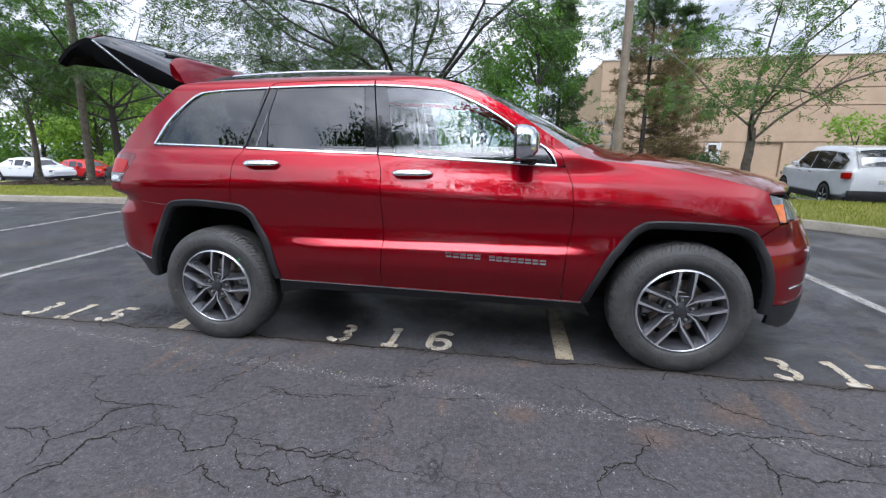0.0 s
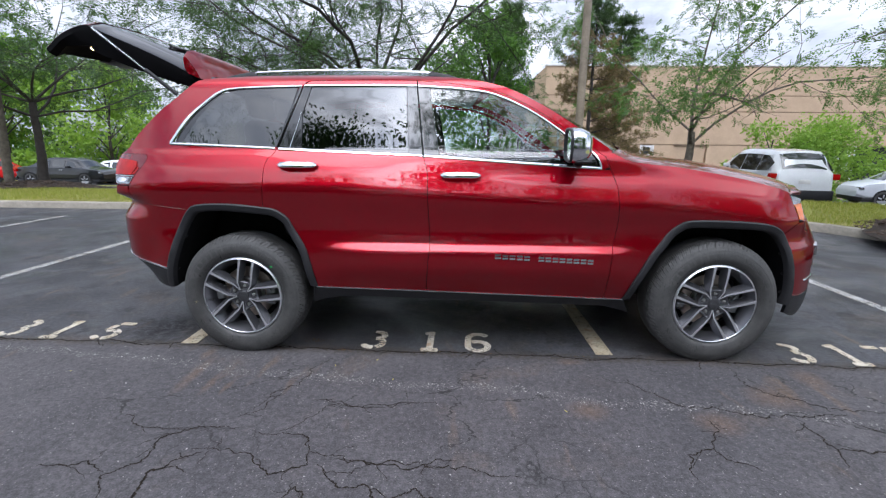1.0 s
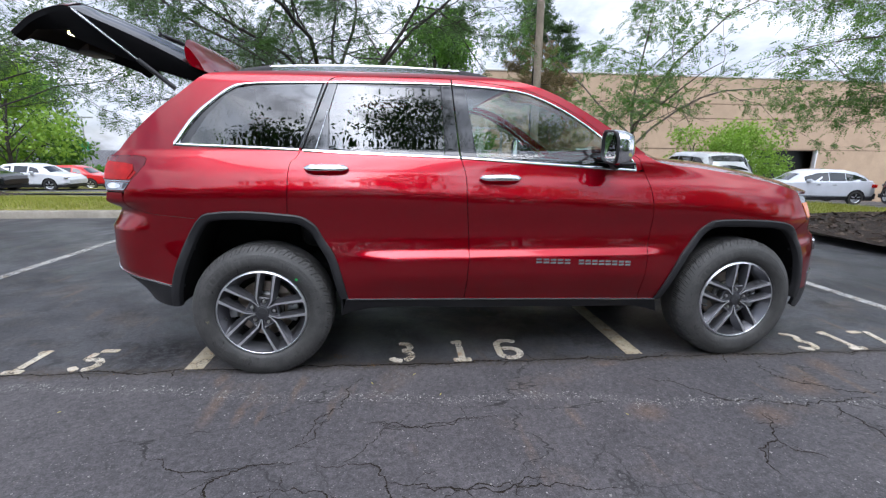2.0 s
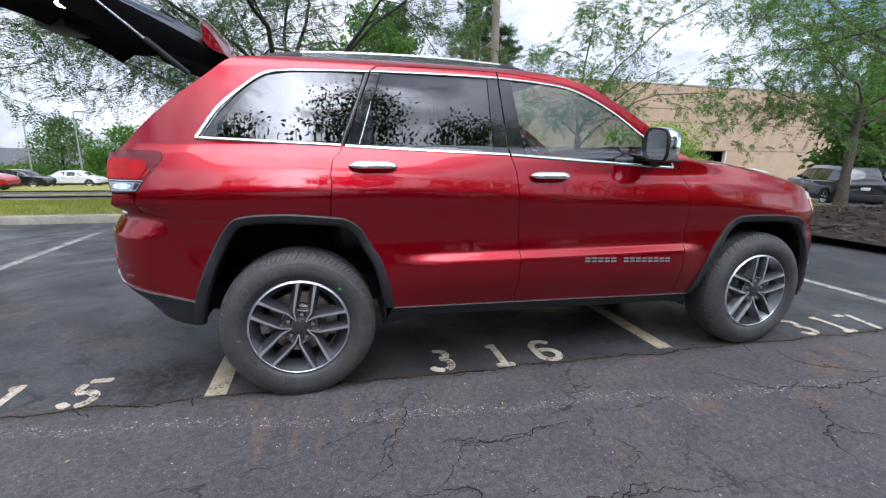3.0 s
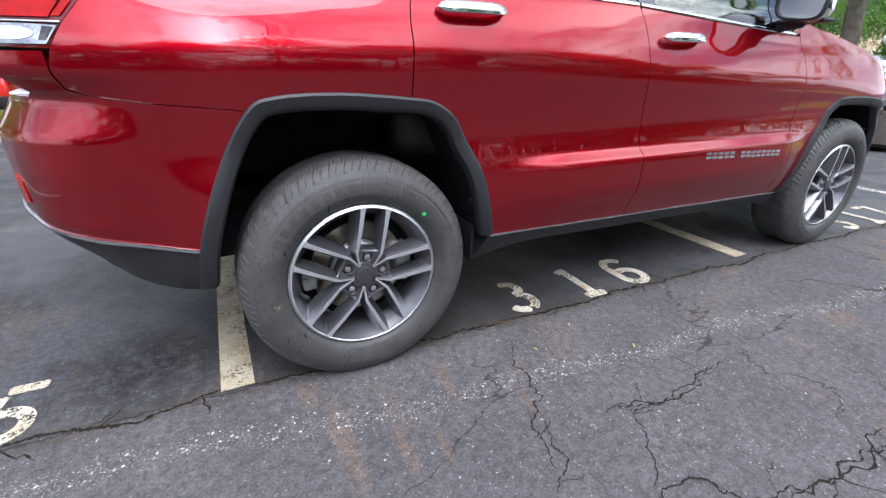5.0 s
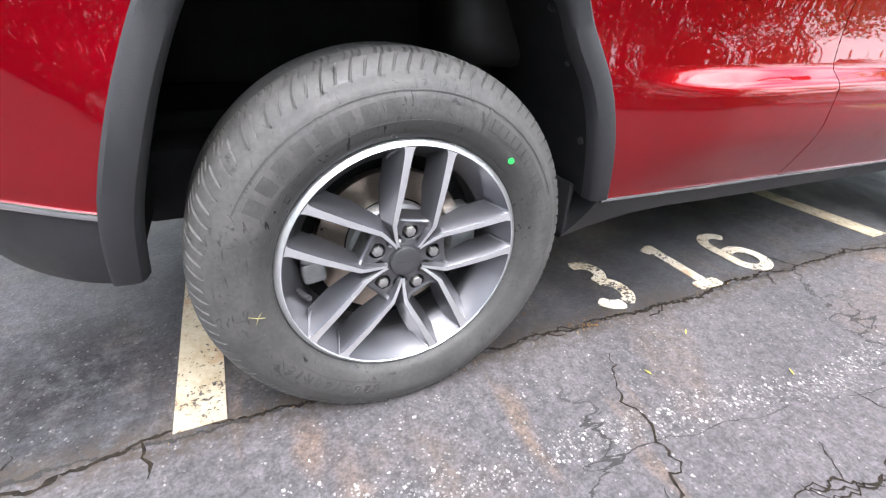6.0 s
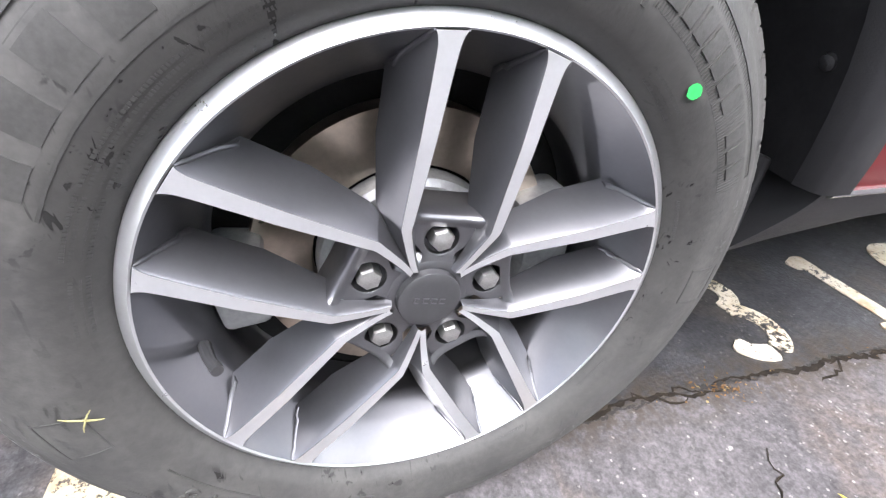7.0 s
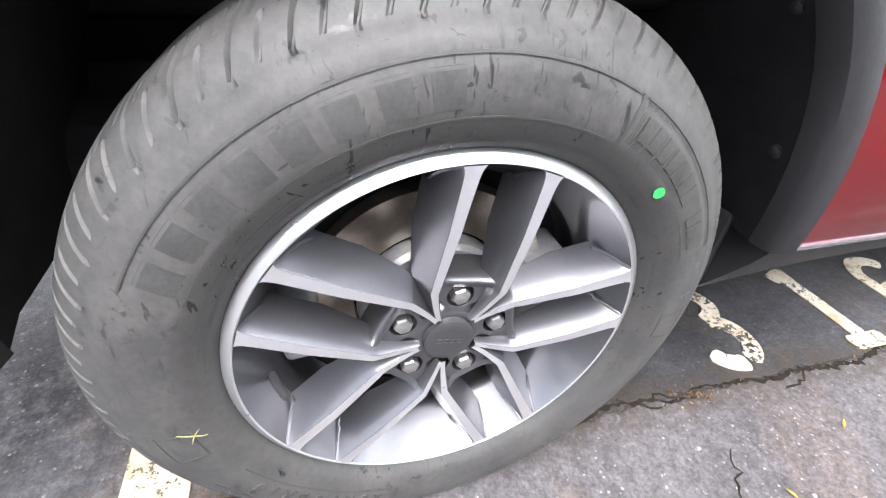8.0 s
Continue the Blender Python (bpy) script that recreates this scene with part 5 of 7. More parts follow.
    chosen = sums(t, "MULTIPLY", chosen, sums(t, "SUBTRACT", 1.0, sums(t, "MULTIPLY", bays, .5)))
    tone2 = mix(t, pick.outputs[1], (.11, .105, .10), (.24, .228, .212))
    col = mix(t, sums(t, "MULTIPLY", chosen, .8), col, tone2)
    # larger pale chips, thickest along the worn lines
    chip = vor(92, "F1", warp(warp(co, 70, .014), 260, .009))
    cp = t.nodes.new("ShaderNodeSeparateColor")
    t.links.new(chip.outputs["Color"], cp.inputs[0])
    rare = sums(t, "SUBTRACT", .9965, sums(t, "ADD", sums(t, "MULTIPLY", band, .42), sums(t, "MULTIPLY", ramp(t, noise_tex(t, 1.6, 4, .6, co), [(.45, grey(0)), (.75, grey(1))]), .022)))
    chips = sums(t, "MULTIPLY", sums(t, "GREATER_THAN", cp.outputs[0], rare), sums(t, "LESS_THAN", chip.outputs["Distance"], sums(t, "ADD", .18, sums(t, "MULTIPLY", cp.outputs[2], .28))))
    chips = sums(t, "MULTIPLY", chips, sums(t, "SUBTRACT", 1.0, sums(t, "MULTIPLY", bays, .8)))
    col = mix(t, chips, col, mix(t, cp.outputs[1], (.16, .152, .145), (.40, .385, .36)))
    grain = noise_tex(t, 34, 5, .75, co)
    col = mix(t, .8, col, ramp(t, grain, [(.28, grey(.35)), (.5, grey(1.0)), (.74, grey(1.75))]), "MULTIPLY")
    col = mix(t, .75, col, ramp(t, fine, [(.25, grey(.35)), (.5, grey(1.0)), (.8, grey(1.8))]), "MULTIPLY")
    # cracks
    lg = node(t, "ShaderNodeMapping")
    lg.inputs["Scale"].default_value = (.55, 1.25, 1)
    t.links.new(co, lg.inputs["Vector"])
    longways = lg.outputs[0]
    e1 = vor(.8, "DISTANCE_TO_EDGE", warp(warp(warp(warp(longways, 1.6, .5), 9, .06), 30, .025), 110, .008))
    e2 = vor(4.6, "DISTANCE_TO_EDGE", warp(warp(warp(co, 3.0, .25), 18, .03), 60, .010))
    w = ramp(t, noise_tex(t, 6, 3, .6, co), [(.3, grey(.0006)), (.75, grey(.0036))])
    c1 = sums(t, "MULTIPLY", sums(t, "LESS_THAN", e1.outputs["Distance"], w), ramp(t, noise_tex(t, .9, 2, .5, co), [(.50, grey(0)), (.56, grey(1))]))
    zone = sums(t, "MULTIPLY", ramp(t, noise_tex(t, .75, 2, .5, co), [(.55, grey(0)), (.61, grey(1))]), ramp(t, sums(t, "MULTIPLY", y, -.25), [(.14, grey(0)), (.24, grey(1))]))
    c2 = sums(t, "MULTIPLY", sums(t, "LESS_THAN", e2.outputs["Distance"], sums(t, "MULTIPLY", w, 5.5)), zone)
    ragged = sums(t, "ADD", joint, sums(t, "MULTIPLY", sums(t, "SUBTRACT", noise_tex(t, 30, 5, .75, co), .5), .050))
    c3 = sums(t, "LESS_THAN", sums(t, "ABSOLUTE", ragged), sums(t, "MULTIPLY", w, 1.9))
    near_joint = sums(t, "MULTIPLY", ramp(t, sums(t, "ABSOLUTE", ragged), [(.012, grey(1)), (.075, grey(0))]), ramp(t, noise_tex(t, 40, 4, .7, co), [(.40, grey(0)), (.56, grey(.85))]))
    col = mix(t, near_joint, col, (.045, .034, .024))
    crack = sums(t, "MINIMUM", sums(t, "ADD", sums(t, "ADD", sums(t, "MULTIPLY", c1, sums(t, "SUBTRACT", 1.0, sums(t, "MULTIPLY", bays, .7))), c2), c3), 1.0)
    col = mix(t, sums(t, "MULTIPLY", crack, .86), col, (.014, .013, .012))
    halo = sums(t, "MULTIPLY", sums(t, "LESS_THAN", e2.outputs["Distance"], .035), zone)
    col = mix(t, sums(t, "MULTIPLY", halo, .35), col, (.030, .029, .030))
    t.links.new(col, p.inputs["Base Color"])
    damp = ramp(t, noise_tex(t, .8, 4, .6, co, .5), [(.40, grey(.36)), (.58, grey(.74))])
    damp = mix(t, oil_mask, damp, grey(.92))
    t.links.new(mix(t, bays, grey(.82), damp), p.inputs["Roughness"])
    p.inputs["Specular IOR Level"].default_value = .42
    b = t.nodes.new("ShaderNodeBump")
    b.inputs["Strength"].default_value, b.inputs["Distance"].default_value = .42, .005
    h = sums(t, "ADD", sums(t, "MULTIPLY", fine, .55), sums(t, "MULTIPLY", sums(t, "SUBTRACT", 1.0, cell.outputs["Distance"]), .35))
    h = sums(t, "SUBTRACT", sums(t, "ADD", h, sums(t, "MULTIPLY", chosen, .25)), sums(t, "MULTIPLY", crack, 1.8))
    t.links.new(h, b.inputs["Height"])
    t.links.new(b.outputs[0], p.inputs["Normal"])
    return m


ASPHALT = asphalt()


def sheet(name, xs, ys, height, mat, label, category):
    gx, gy = np.meshgrid(xs, ys)
    z = height(gx, gy)
    v = np.stack([gx, gy, z], -1).reshape(-1, 3)
    n = len(xs)
    f = [(j * n + i, j * n + i + 1, (j + 1) * n + i + 1, (j + 1) * n + i) for j in range(len(ys) - 1) for i in range(n - 1)]
    return tagged(solid(name, v, f, mat), label, category, kind="structure")


XS = np.array([-900, -400, -150, -80, -40, -20, -10, 0, 6, 9, 14, 20, 30, 45, 60, 100, 300, 900], float)
YS = np.array([-900, -300, -100, -40, -20, -10, 0, 5, 8, 10, 13, 17, 22, 30, 45, 60, 75, 120, 400, 1200], float)
sheet("ground", XS, YS, fall, ASPHALT, "dark worn asphalt with cracks and bared stones", "asphalt")


CRACKM = material("crack_shadow", (.012, .010, .009), .95, spec=.1, vary=.4, scale=40, alt=(.030, .024, .018))
crack_rng = np.random.default_rng(31)


def crack(width, points, wander=1.0):
    """A ragged open crack: a narrow dark furrow that wanders between a few points, with short side cracks."""
    line = np.array(points, float)
    for amp in (.11, .12, .13, .14, .15):
        mid = (line[:-1] + line[1:]) / 2
        d = np.diff(line, axis=0)
        mid = mid + np.stack([-d[:, 1], d[:, 0]], 1) * crack_rng.normal(0, amp * wander, (len(mid), 1))
        both = np.empty((len(line) + len(mid), 2))
        both[0::2], both[1::2] = line, mid
        line = both
    lines = [(line, width)]
    for k in crack_rng.integers(4, len(line) - 4, max(2, len(points) - 1)):
        a = crack_rng.uniform(0, 2 * np.pi)
        steps = np.cumsum(np.stack([np.cos(a + crack_rng.normal(0, .6, 9)), np.sin(a + crack_rng.normal(0, .6, 9))], 1) * crack_rng.uniform(.006, .018), 0)
        lines.append((np.vstack([line[k], line[k] + steps]), width * .45))
    verts, faces = [], []
    for path, wide in lines:
        n = len(path)
        d = np.gradient(path, axis=0)
        d /= np.maximum(np.linalg.norm(d, axis=1, keepdims=True), 1e-9)
        nrm = np.stack([-d[:, 1], d[:, 0]], 1)
        taper = np.sin(np.pi * np.clip(np.linspace(.02, .98, n), 0, 1)) ** .4
        wl, wr = (np.abs(crack_rng.normal(.5, .28, n)) * wide * taper for _ in (0, 1))
        b = len(verts)
        for p, q, u, v in zip(path, nrm, wl, wr):
            verts += [(*(p + q * u), .0015), (*p, .0008), (*(p - q * v), .0015)]
        for i in range(n - 1):
            for j in (0, 1):
                faces.append((b + 3 * i + j, b + 3 * i + j + 1, b + 3 * i + j + 4, b + 3 * i + j + 3))
    me = solid("asphalt_crack", verts, faces, CRACKM)
    tagged(me, "dark ragged crack across the worn asphalt", "crack", kind="structure")


# the open joint between the aisle and the bays
for k in range(9):
    crack(.011, [(-3.4 + k + .25 * q, .060 - .028 * (-3.4 + k + .25 * q) + .012 * math.sin(5 * k + 2.3 * q)) for q in range(5)], .55)
crack(0.009, [(0.07, -1.42), (0.11, -1.26), (0.10, -1.10), (0.25, -0.97)])
crack(0.007, [(-0.00, -1.29), (-0.07, -1.12), (0.03, -1.04), (0.01, -0.89), (0.13, -0.80), (0.33, -0.79)])
crack(0.006, [(-0.38, -1.08), (-0.20, -1.04), (-0.08, -1.10)])
crack(0.005, [(-0.28, -0.72), (-0.12, -0.81), (0.08, -0.81)])
crack(0.006, [(0.26, -0.93), (0.46, -0.97), (0.58, -1.08), (0.73, -1.03), (0.71, -0.94), (0.59, -0.83), (0.43, -0.82)])
crack(0.005, [(0.71, -0.94), (0.91, -0.99), (1.13, -1.01), (1.38, -1.01), (1.63, -1.07)])
crack(0.007, [(0.77, -1.02), (0.89, -1.15), (1.09, -1.21), (1.19, -1.14), (1.33, -1.22)])
crack(0.006, [(0.68, -1.22), (0.72, -1.15), (0.79, -1.22), (0.92, -1.27)])
crack(0.004, [(0.28, -0.71), (0.37, -0.65), (0.42, -0.47)])
crack(0.004, [(0.61, -0.55), (0.93, -0.58), (1.19, -0.55)])
crack(0.006, [(2.19, -0.25), (2.37, -0.36), (2.47, -0.49), (2.64, -0.54), (2.80, -0.58), (2.96, -0.60), (3.13, -0.59), (3.31, -0.57)])
crack(0.006, [(2.99, -0.09), (3.00, -0.32), (3.07, -0.41), (3.19, -0.45), (3.34, -0.52), (3.63, -0.53)])
crack(0.006, [(2.58, -0.64), (2.59, -0.72), (2.49, -0.85), (2.34, -0.95), (2.32, -1.06)])
crack(0.005, [(2.49, -0.85), (2.53, -0.94), (2.61, -0.99)])
crack(0.007, [(3.02, -0.64), (3.04, -0.76), (3.04, -0.84), (2.99, -0.95)])
crack(0.006, [(3.04, -0.84), (3.23, -0.85), (3.42, -0.83)])
crack(0.005, [(3.28, -0.62), (3.36, -0.71), (3.51, -0.71)])
crack(0.005, [(0.58, -0.08), (0.48, -0.40), (0.33, -0.65)])
crack(0.005, [(0.67, -0.55), (0.80, -0.59), (1.25, -0.56)])
crack(0.004, [(0.78, -0.58), (0.53, -0.81)])
crack(0.006, [(0.83, -0.99), (1.35, -0.98)])


def worn_paint(name, base, gone):
    m = material(name, base, .7, vary=.25, scale=10, bump=.5, bump_scale=160, bump_dist=.002, alt=(base[0] * .72, base[1] * .66, base[2] * .55))
    t = m.node_tree
    p = t.nodes["Principled BSDF"]
    co = t.nodes.new("ShaderNodeTexCoord").outputs["Object"]
    f = sums(t, "ADD", sums(t, "MULTIPLY", noise_tex(t, 85, 5, .7, co), .68), sums(t, "MULTIPLY", noise_tex(t, 9, 3, .6, co), .32))
    rust = ramp(t, noise_tex(t, 11, 4, .6, co), [(.56, grey(0)), (.70, grey(.75))])
    t.links.new(mix(t, rust, p.inputs["Base Color"].links[0].from_socket, (.34, .20, .10)), p.inputs["Base Color"])
    hole = ramp(t, f, [(gone, grey(0)), (gone + .04, grey(1))])
    t.links.new(hole, p.inputs["Alpha"])
    return m


LINE_PAINT = worn_paint("worn_cream_line_paint", (.50, .44, .33), .405)
DIGIT_PAINT = worn_paint("worn_white_stencil_paint", (.60, .55, .46), .425)
THIN_PAINT = worn_paint("faded_white_line_paint", (.42, .42, .42), .45)


def flat(name, loops, mat, label, category, z=.004, parent=None, group=""):
    bm = bmesh.new()
    for i, loop in enumerate(loops):
        top = [bm.verts.new((px, py, z + .0005 * i)) for px, py in loop]
        low = [bm.verts.new((px, py, z - .003)) for px, py in loop]
        bm.faces.new(top)
        for i in range(len(loop)):
            bm.faces.new((top[i], low[i], low[(i + 1) % len(loop)], top[(i + 1) % len(loop)]))
    bmesh.ops.recalc_face_normals(bm, faces=bm.faces)
    ob = part(name, bm, mat, parent)
    return tagged(ob, label, category, group) if parent is None else ob


for lx, y0 in ((-8.75, .16), (-5.97, .15), (-3.17, .12), (-.44, .085), (2.30, .045), (4.95, .0)):
    r = random.Random(int(lx * 100))
    left = [(lx - .052 + r.uniform(-.004, .004), y0 + k * .4) for k in range(14)]
    right = [(lx + .052 + r.uniform(-.004, .004), y0 + k * .4) for k in range(14)]
    flat("parking_line", [left + right[::-1]], LINE_PAINT if -1 < lx < 3 else THIN_PAINT, "worn cream bay line painted on the asphalt" if -1 < lx < 3 else "faded white bay line painted on the asphalt", "road marking", group="bay lines")


def ribbon(points, w):
    c = np.array(points, float)
    d = np.gradient(c, axis=0)
    d /= np.linalg.norm(d, axis=1, keepdims=True)
    n = np.stack([-d[:, 1], d[:, 0]], 1) * w / 2
    ends = [c[-1] + d[-1] * w * .16 + n[-1] * k for k in (.55, -.55)], [c[0] - d[0] * w * .16 - n[0] * k for k in (.55, -.55)]
    return [tuple(p) for p in np.vstack([c + n, ends[0], (c - n)[::-1], ends[1]])]


def arc(cx, cy, rx, ry, a0, a1, n=10):
    return [(cx + rx * math.cos(radians(a0 + (a1 - a0) * k / n)), cy + ry * math.sin(radians(a0 + (a1 - a0) * k / n))) for k in range(n + 1)]


SW = .044
DIGITS = {
    "3": [arc(.085, .215, .058, .055, 100, -75), arc(.085, .09, .066, .068, 75, -62), arc(.085, .09, .066, .068, -88, -150, 5)],
    "1": [[(.085, .292), (.085, .15), (.085, .02)], [(.045, .262), (.07, .272)], [(.035, .012), (.085, .012), (.135, .012)]],
    "6": [arc(.095, .195, .072, .086, 42, 165, 10) + arc(.090, .092, .066, .070, 178, 480, 24)],
    "5": [[(.055, .272), (.10, .272), (.150, .272)], [(.040, .235), (.036, .20), (.034, .155)], arc(.078, .085, .070, .068, 118, -72, 12), arc(.078, .085, .066, .068, -105, -150, 4)],
    "7": [[(.0, .272), (.05, .272), (.085, .272)], [(.135, .272), (.10, .14), (.075, .005)]],
}
for text, places in (("315", (-1.88, -1.54, -1.18)), ("316", (.70, 1.085, 1.40)), ("317", (3.46, 3.79, 4.08))):
    num = thing("bay_number", "stencilled white bay number %s, worn, on the asphalt" % text, "road marking", group="bay numbers")
    for ch, px in zip(text, places):
        py = .082 - .028 * px
        loops = []
        for s in DIGITS[ch]:
            loops.append([(px + a * math.cos(-.028) - b * math.sin(-.028), py + a * math.sin(-.028) + b * math.cos(-.028)) for a, b in ribbon(s, SW)])
        flat("digit", loops, DIGIT_PAINT, "", "", .0045, num)

# ---- kerb, grass, mulch ----
KERB = curve([(-60, 6.35), (-30, 6.35), (-12, 6.33), (-4, 6.32), (2, 6.32), (4.6, 6.26), (5.7, 6.0), (6.6, 5.45), (7.3, 4.7), (7.75, 3.7), (7.97, 2.4), (8.02, .6), (8.2, -1.4), (8.9, -3.0), (10.4, -4.1), (14, -4.7), (34, -5)], 6)
CONCRETE = material("weathered_concrete", (.36, .32, .26), .85, vary=.35, scale=2.5, bump=.5, bump_scale=60, bump_dist=.004)


def kerb():
    d = np.gradient(KERB, axis=0)
    d /= np.linalg.norm(d, axis=1, keepdims=True)
    n = np.stack([-d[:, 1], d[:, 0]], 1)
    bm = bmesh.new()
    rows = []
    for off, z in ((0, -.05), (.005, .105), (.02, .128), (.14, .135), (.155, .125), (.156, -.05)):
        q = KERB + n * off
        rows.append([bm.verts.new((a, b, z + float(fall(a, b)))) for a, b in q])
    for a, b in zip(rows, rows[1:]):
        for i in range(len(a) - 1):
            bm.faces.new((a[i], a[i + 1], b[i + 1], b[i]))
    bmesh.ops.recalc_face_normals(bm, faces=bm.faces)
    tagged(part("kerb", bm, CONCRETE), "pale weathered concrete kerb along the grass", "kerb", kind="structure")
    return KERB + n * .150


inner_kerb = kerb()
GRASS = material("lawn", (.22, .24, .040), .9, vary=.4, scale=1.2, bump=.8, bump_scale=120, bump_dist=.03, alt=(.32, .285, .075))
MULCH = material("bark_mulch", (.050, .032, .022), .95, vary=.5, scale=18, bump=1.0, bump_scale=90, bump_dist=.03)
BEDS = [(9.6, 3.0, 2.5, .30), (-12.1, 11.3, 1.9, .22), (-16.4, 12.2, 1.5, .14), (-.75, 8.1, 1.2, .16), (8.95, 12.3, 1.3, .1)]


def lawn_z(x, y):
    z = fall(x, y) + .125 + .03 * np.sin(x * .7) * np.cos(y * .9)
    return z


def island():
    """The lawn between the kerb and the road behind, as one sheet."""
    back = [(34, -3.2), (22, -2.6), (15, 1.5), (13.2, 5.0), (12.8, 7.4), (11, 8.9), (8, 9.3), (4, 10), (-4, 10.9), (-12, 12.6), (-30, 13.0), (-60, 13)]
    edge = np.array([tuple(p) for p in inner_kerb] + back)
    edge = resample(edge, .8)
    gx, gy = np.meshgrid(np.arange(-60, 60, .8), np.arange(-30, 13, .8))
    pts = np.stack([gx.ravel(), gy.ravel()], 1)
    pts = pts[inside(pts, edge)]
    pts = pts[away(pts, edge) > .25]
    n = len(edge)
    both = np.vstack([edge, pts])
    vo, _, fo, _, _, _ = delaunay_2d_cdt([Vector(map(float, p)) for p in both], [(i, (i + 1) % n) for i in range(n)], [], 0, 1e-5)
    vo = np.array([tuple(v) for v in vo])
    keep = inside(np.array([vo[list(f)].mean(0) for f in fo]), edge)
    rim_z = np.where(away(vo, edge) < .01, -.0, 0)
    v = np.stack([vo[:, 0], vo[:, 1], lawn_z(vo[:, 0], vo[:, 1]) + rim_z], 1)
    faces = [f for f, k in zip(fo, keep) if k]
    base = len(v)
    low = v[:n].copy()
    low[:, 2] -= .3
    tagged(solid("lawn", np.vstack([v, low]), [tuple(f) for f in faces] + [(i, (i + 1) % n, base + (i + 1) % n, base + i) for i in range(n)], GRASS), "short yellow-green grass behind the kerb", "grass", kind="structure")
    return edge


island_edge = island()


def quads(name, corners, mat, parent=None):
    """One mesh of many loose quads: corners is (n, 4, 3)."""
    n = len(corners)
    me = bpy.data.meshes.new(name)
    me.vertices.add(n * 4)
    me.vertices.foreach_set("co", np.ascontiguousarray(corners, np.float32).ravel())
    me.loops.add(n * 4)
    me.loops.foreach_set("vertex_index", np.arange(n * 4, dtype=np.int32))
    me.polygons.add(n)
    me.polygons.foreach_set("loop_start", np.arange(0, n * 4, 4, dtype=np.int32))
    me.update(calc_edges=True)
    me.materials.append(mat)
    ob = new(name, me)
    if parent is not None:
        ob.parent = parent
    return ob


def leaf_material(name, dark, light, dry=None):
    m = bpy.data.materials.new(name)
    m.use_nodes = True
    t = m.node_tree
    p = t.nodes["Principled BSDF"]
    out = t.nodes["Material Output"]
    geo = t.nodes.new("ShaderNodeNewGeometry")
    c = mix(t, geo.outputs["Random Per Island"], dark, light)
    if dry is not None:
        c = mix(t, ramp(t, geo.outputs["Random Per Island"], [(.86, grey(0)), (.90, grey(1))]), c, dry)
    t.links.new(c, p.inputs["Base Color"])
    p.inputs["Roughness"].default_value = .55
    p.inputs["Specular IOR Level"].default_value = .3
    tr = t.nodes.new("ShaderNodeBsdfTranslucent")
    t.links.new(mix(t, .6, c, (light[0] * 1.3, light[1] * 1.5, light[2] * .6)), tr.inputs[0])
    mx = t.nodes.new("ShaderNodeMixShader")
    mx.inputs[0].default_value = .46
    t.links.new(p.outputs[0], mx.inputs[1])
    t.links.new(tr.outputs[0], mx.inputs[2])
    t.links.new(mx.outputs[0], out.inputs["Surface"])
    return m


LEAF_LOCUST = leaf_material("locust_leaf", (.020, .042, .016), (.085, .140, .060))
LEAF_LOCUST2 = leaf_material("bright_locust_leaf", (.030, .068, .020), (.130, .225, .070))
LEAF_NEAR = leaf_material("near_locust_leaf", (.035, .085, .020), (.155, .285, .065))
LEAF_WOODS = leaf_material("woodland_leaf", (.028, .075, .016), (.135, .260, .050))
LEAF_DARK = leaf_material("dark_leaf", (.022, .055, .020), (.060, .115, .035))
LEAF_BUSH = leaf_material("bush_leaf", (.110, .200, .030), (.270, .400, .075))
NEEDLE = leaf_material("pine_needle", (.028, .060, .026), (.075, .120, .048))
NEEDLE_DRY = leaf_material("dry_pine_needle", (.110, .078, .045), (.240, .172, .105), (.07, .09, .04))
BLADE = leaf_material("grass_blade", (.16, .20, .03), (.36, .35, .09), (.42, .36, .14))
BARK = material("grey_bark", (.165, .140, .110), .9, vary=.4, scale=9, bump=1.0, bump_scale=35, bump_dist=.02, alt=(.085, .070, .055))
BARK_DARK = material("dark_bark", (.048, .040, .034), .9, vary=.4, scale=9, bump=1.0, bump_scale=35, bump_dist=.02)


def blades(seed, count):
    rng = np.random.default_rng(seed)
    x = rng.uniform(-14, 14, count * 4)
    y = rng.uniform(.5, 10.5, count * 4)
    pts = np.stack([x, y], 1)
    ok = inside(pts, island_edge)
    for bx, by, br, _ in BEDS:
        ok &= np.hypot(x - bx, y - by) > br * .92
    pts = pts[ok][:count]
    n = len(pts)
    h = rng.uniform(.03, .085, n)
    a = rng.uniform(0, 2 * np.pi, n)
    w = .006
    base = np.stack([pts[:, 0], pts[:, 1], lawn_z(pts[:, 0], pts[:, 1]) - .004], 1)
    side = np.stack([np.cos(a), np.sin(a), 0 * a], 1) * w
    tip = base + np.stack([np.sin(a) * h * .5, -np.cos(a) * h * .5, h], 1)
    return np.stack([base - side, base + side, tip + side * .2, tip - side * .2], 1)


tagged(quads("grass_blades", blades(3, 60000), BLADE), "loose short grass blades on the lawn", "grass", kind="stuff")

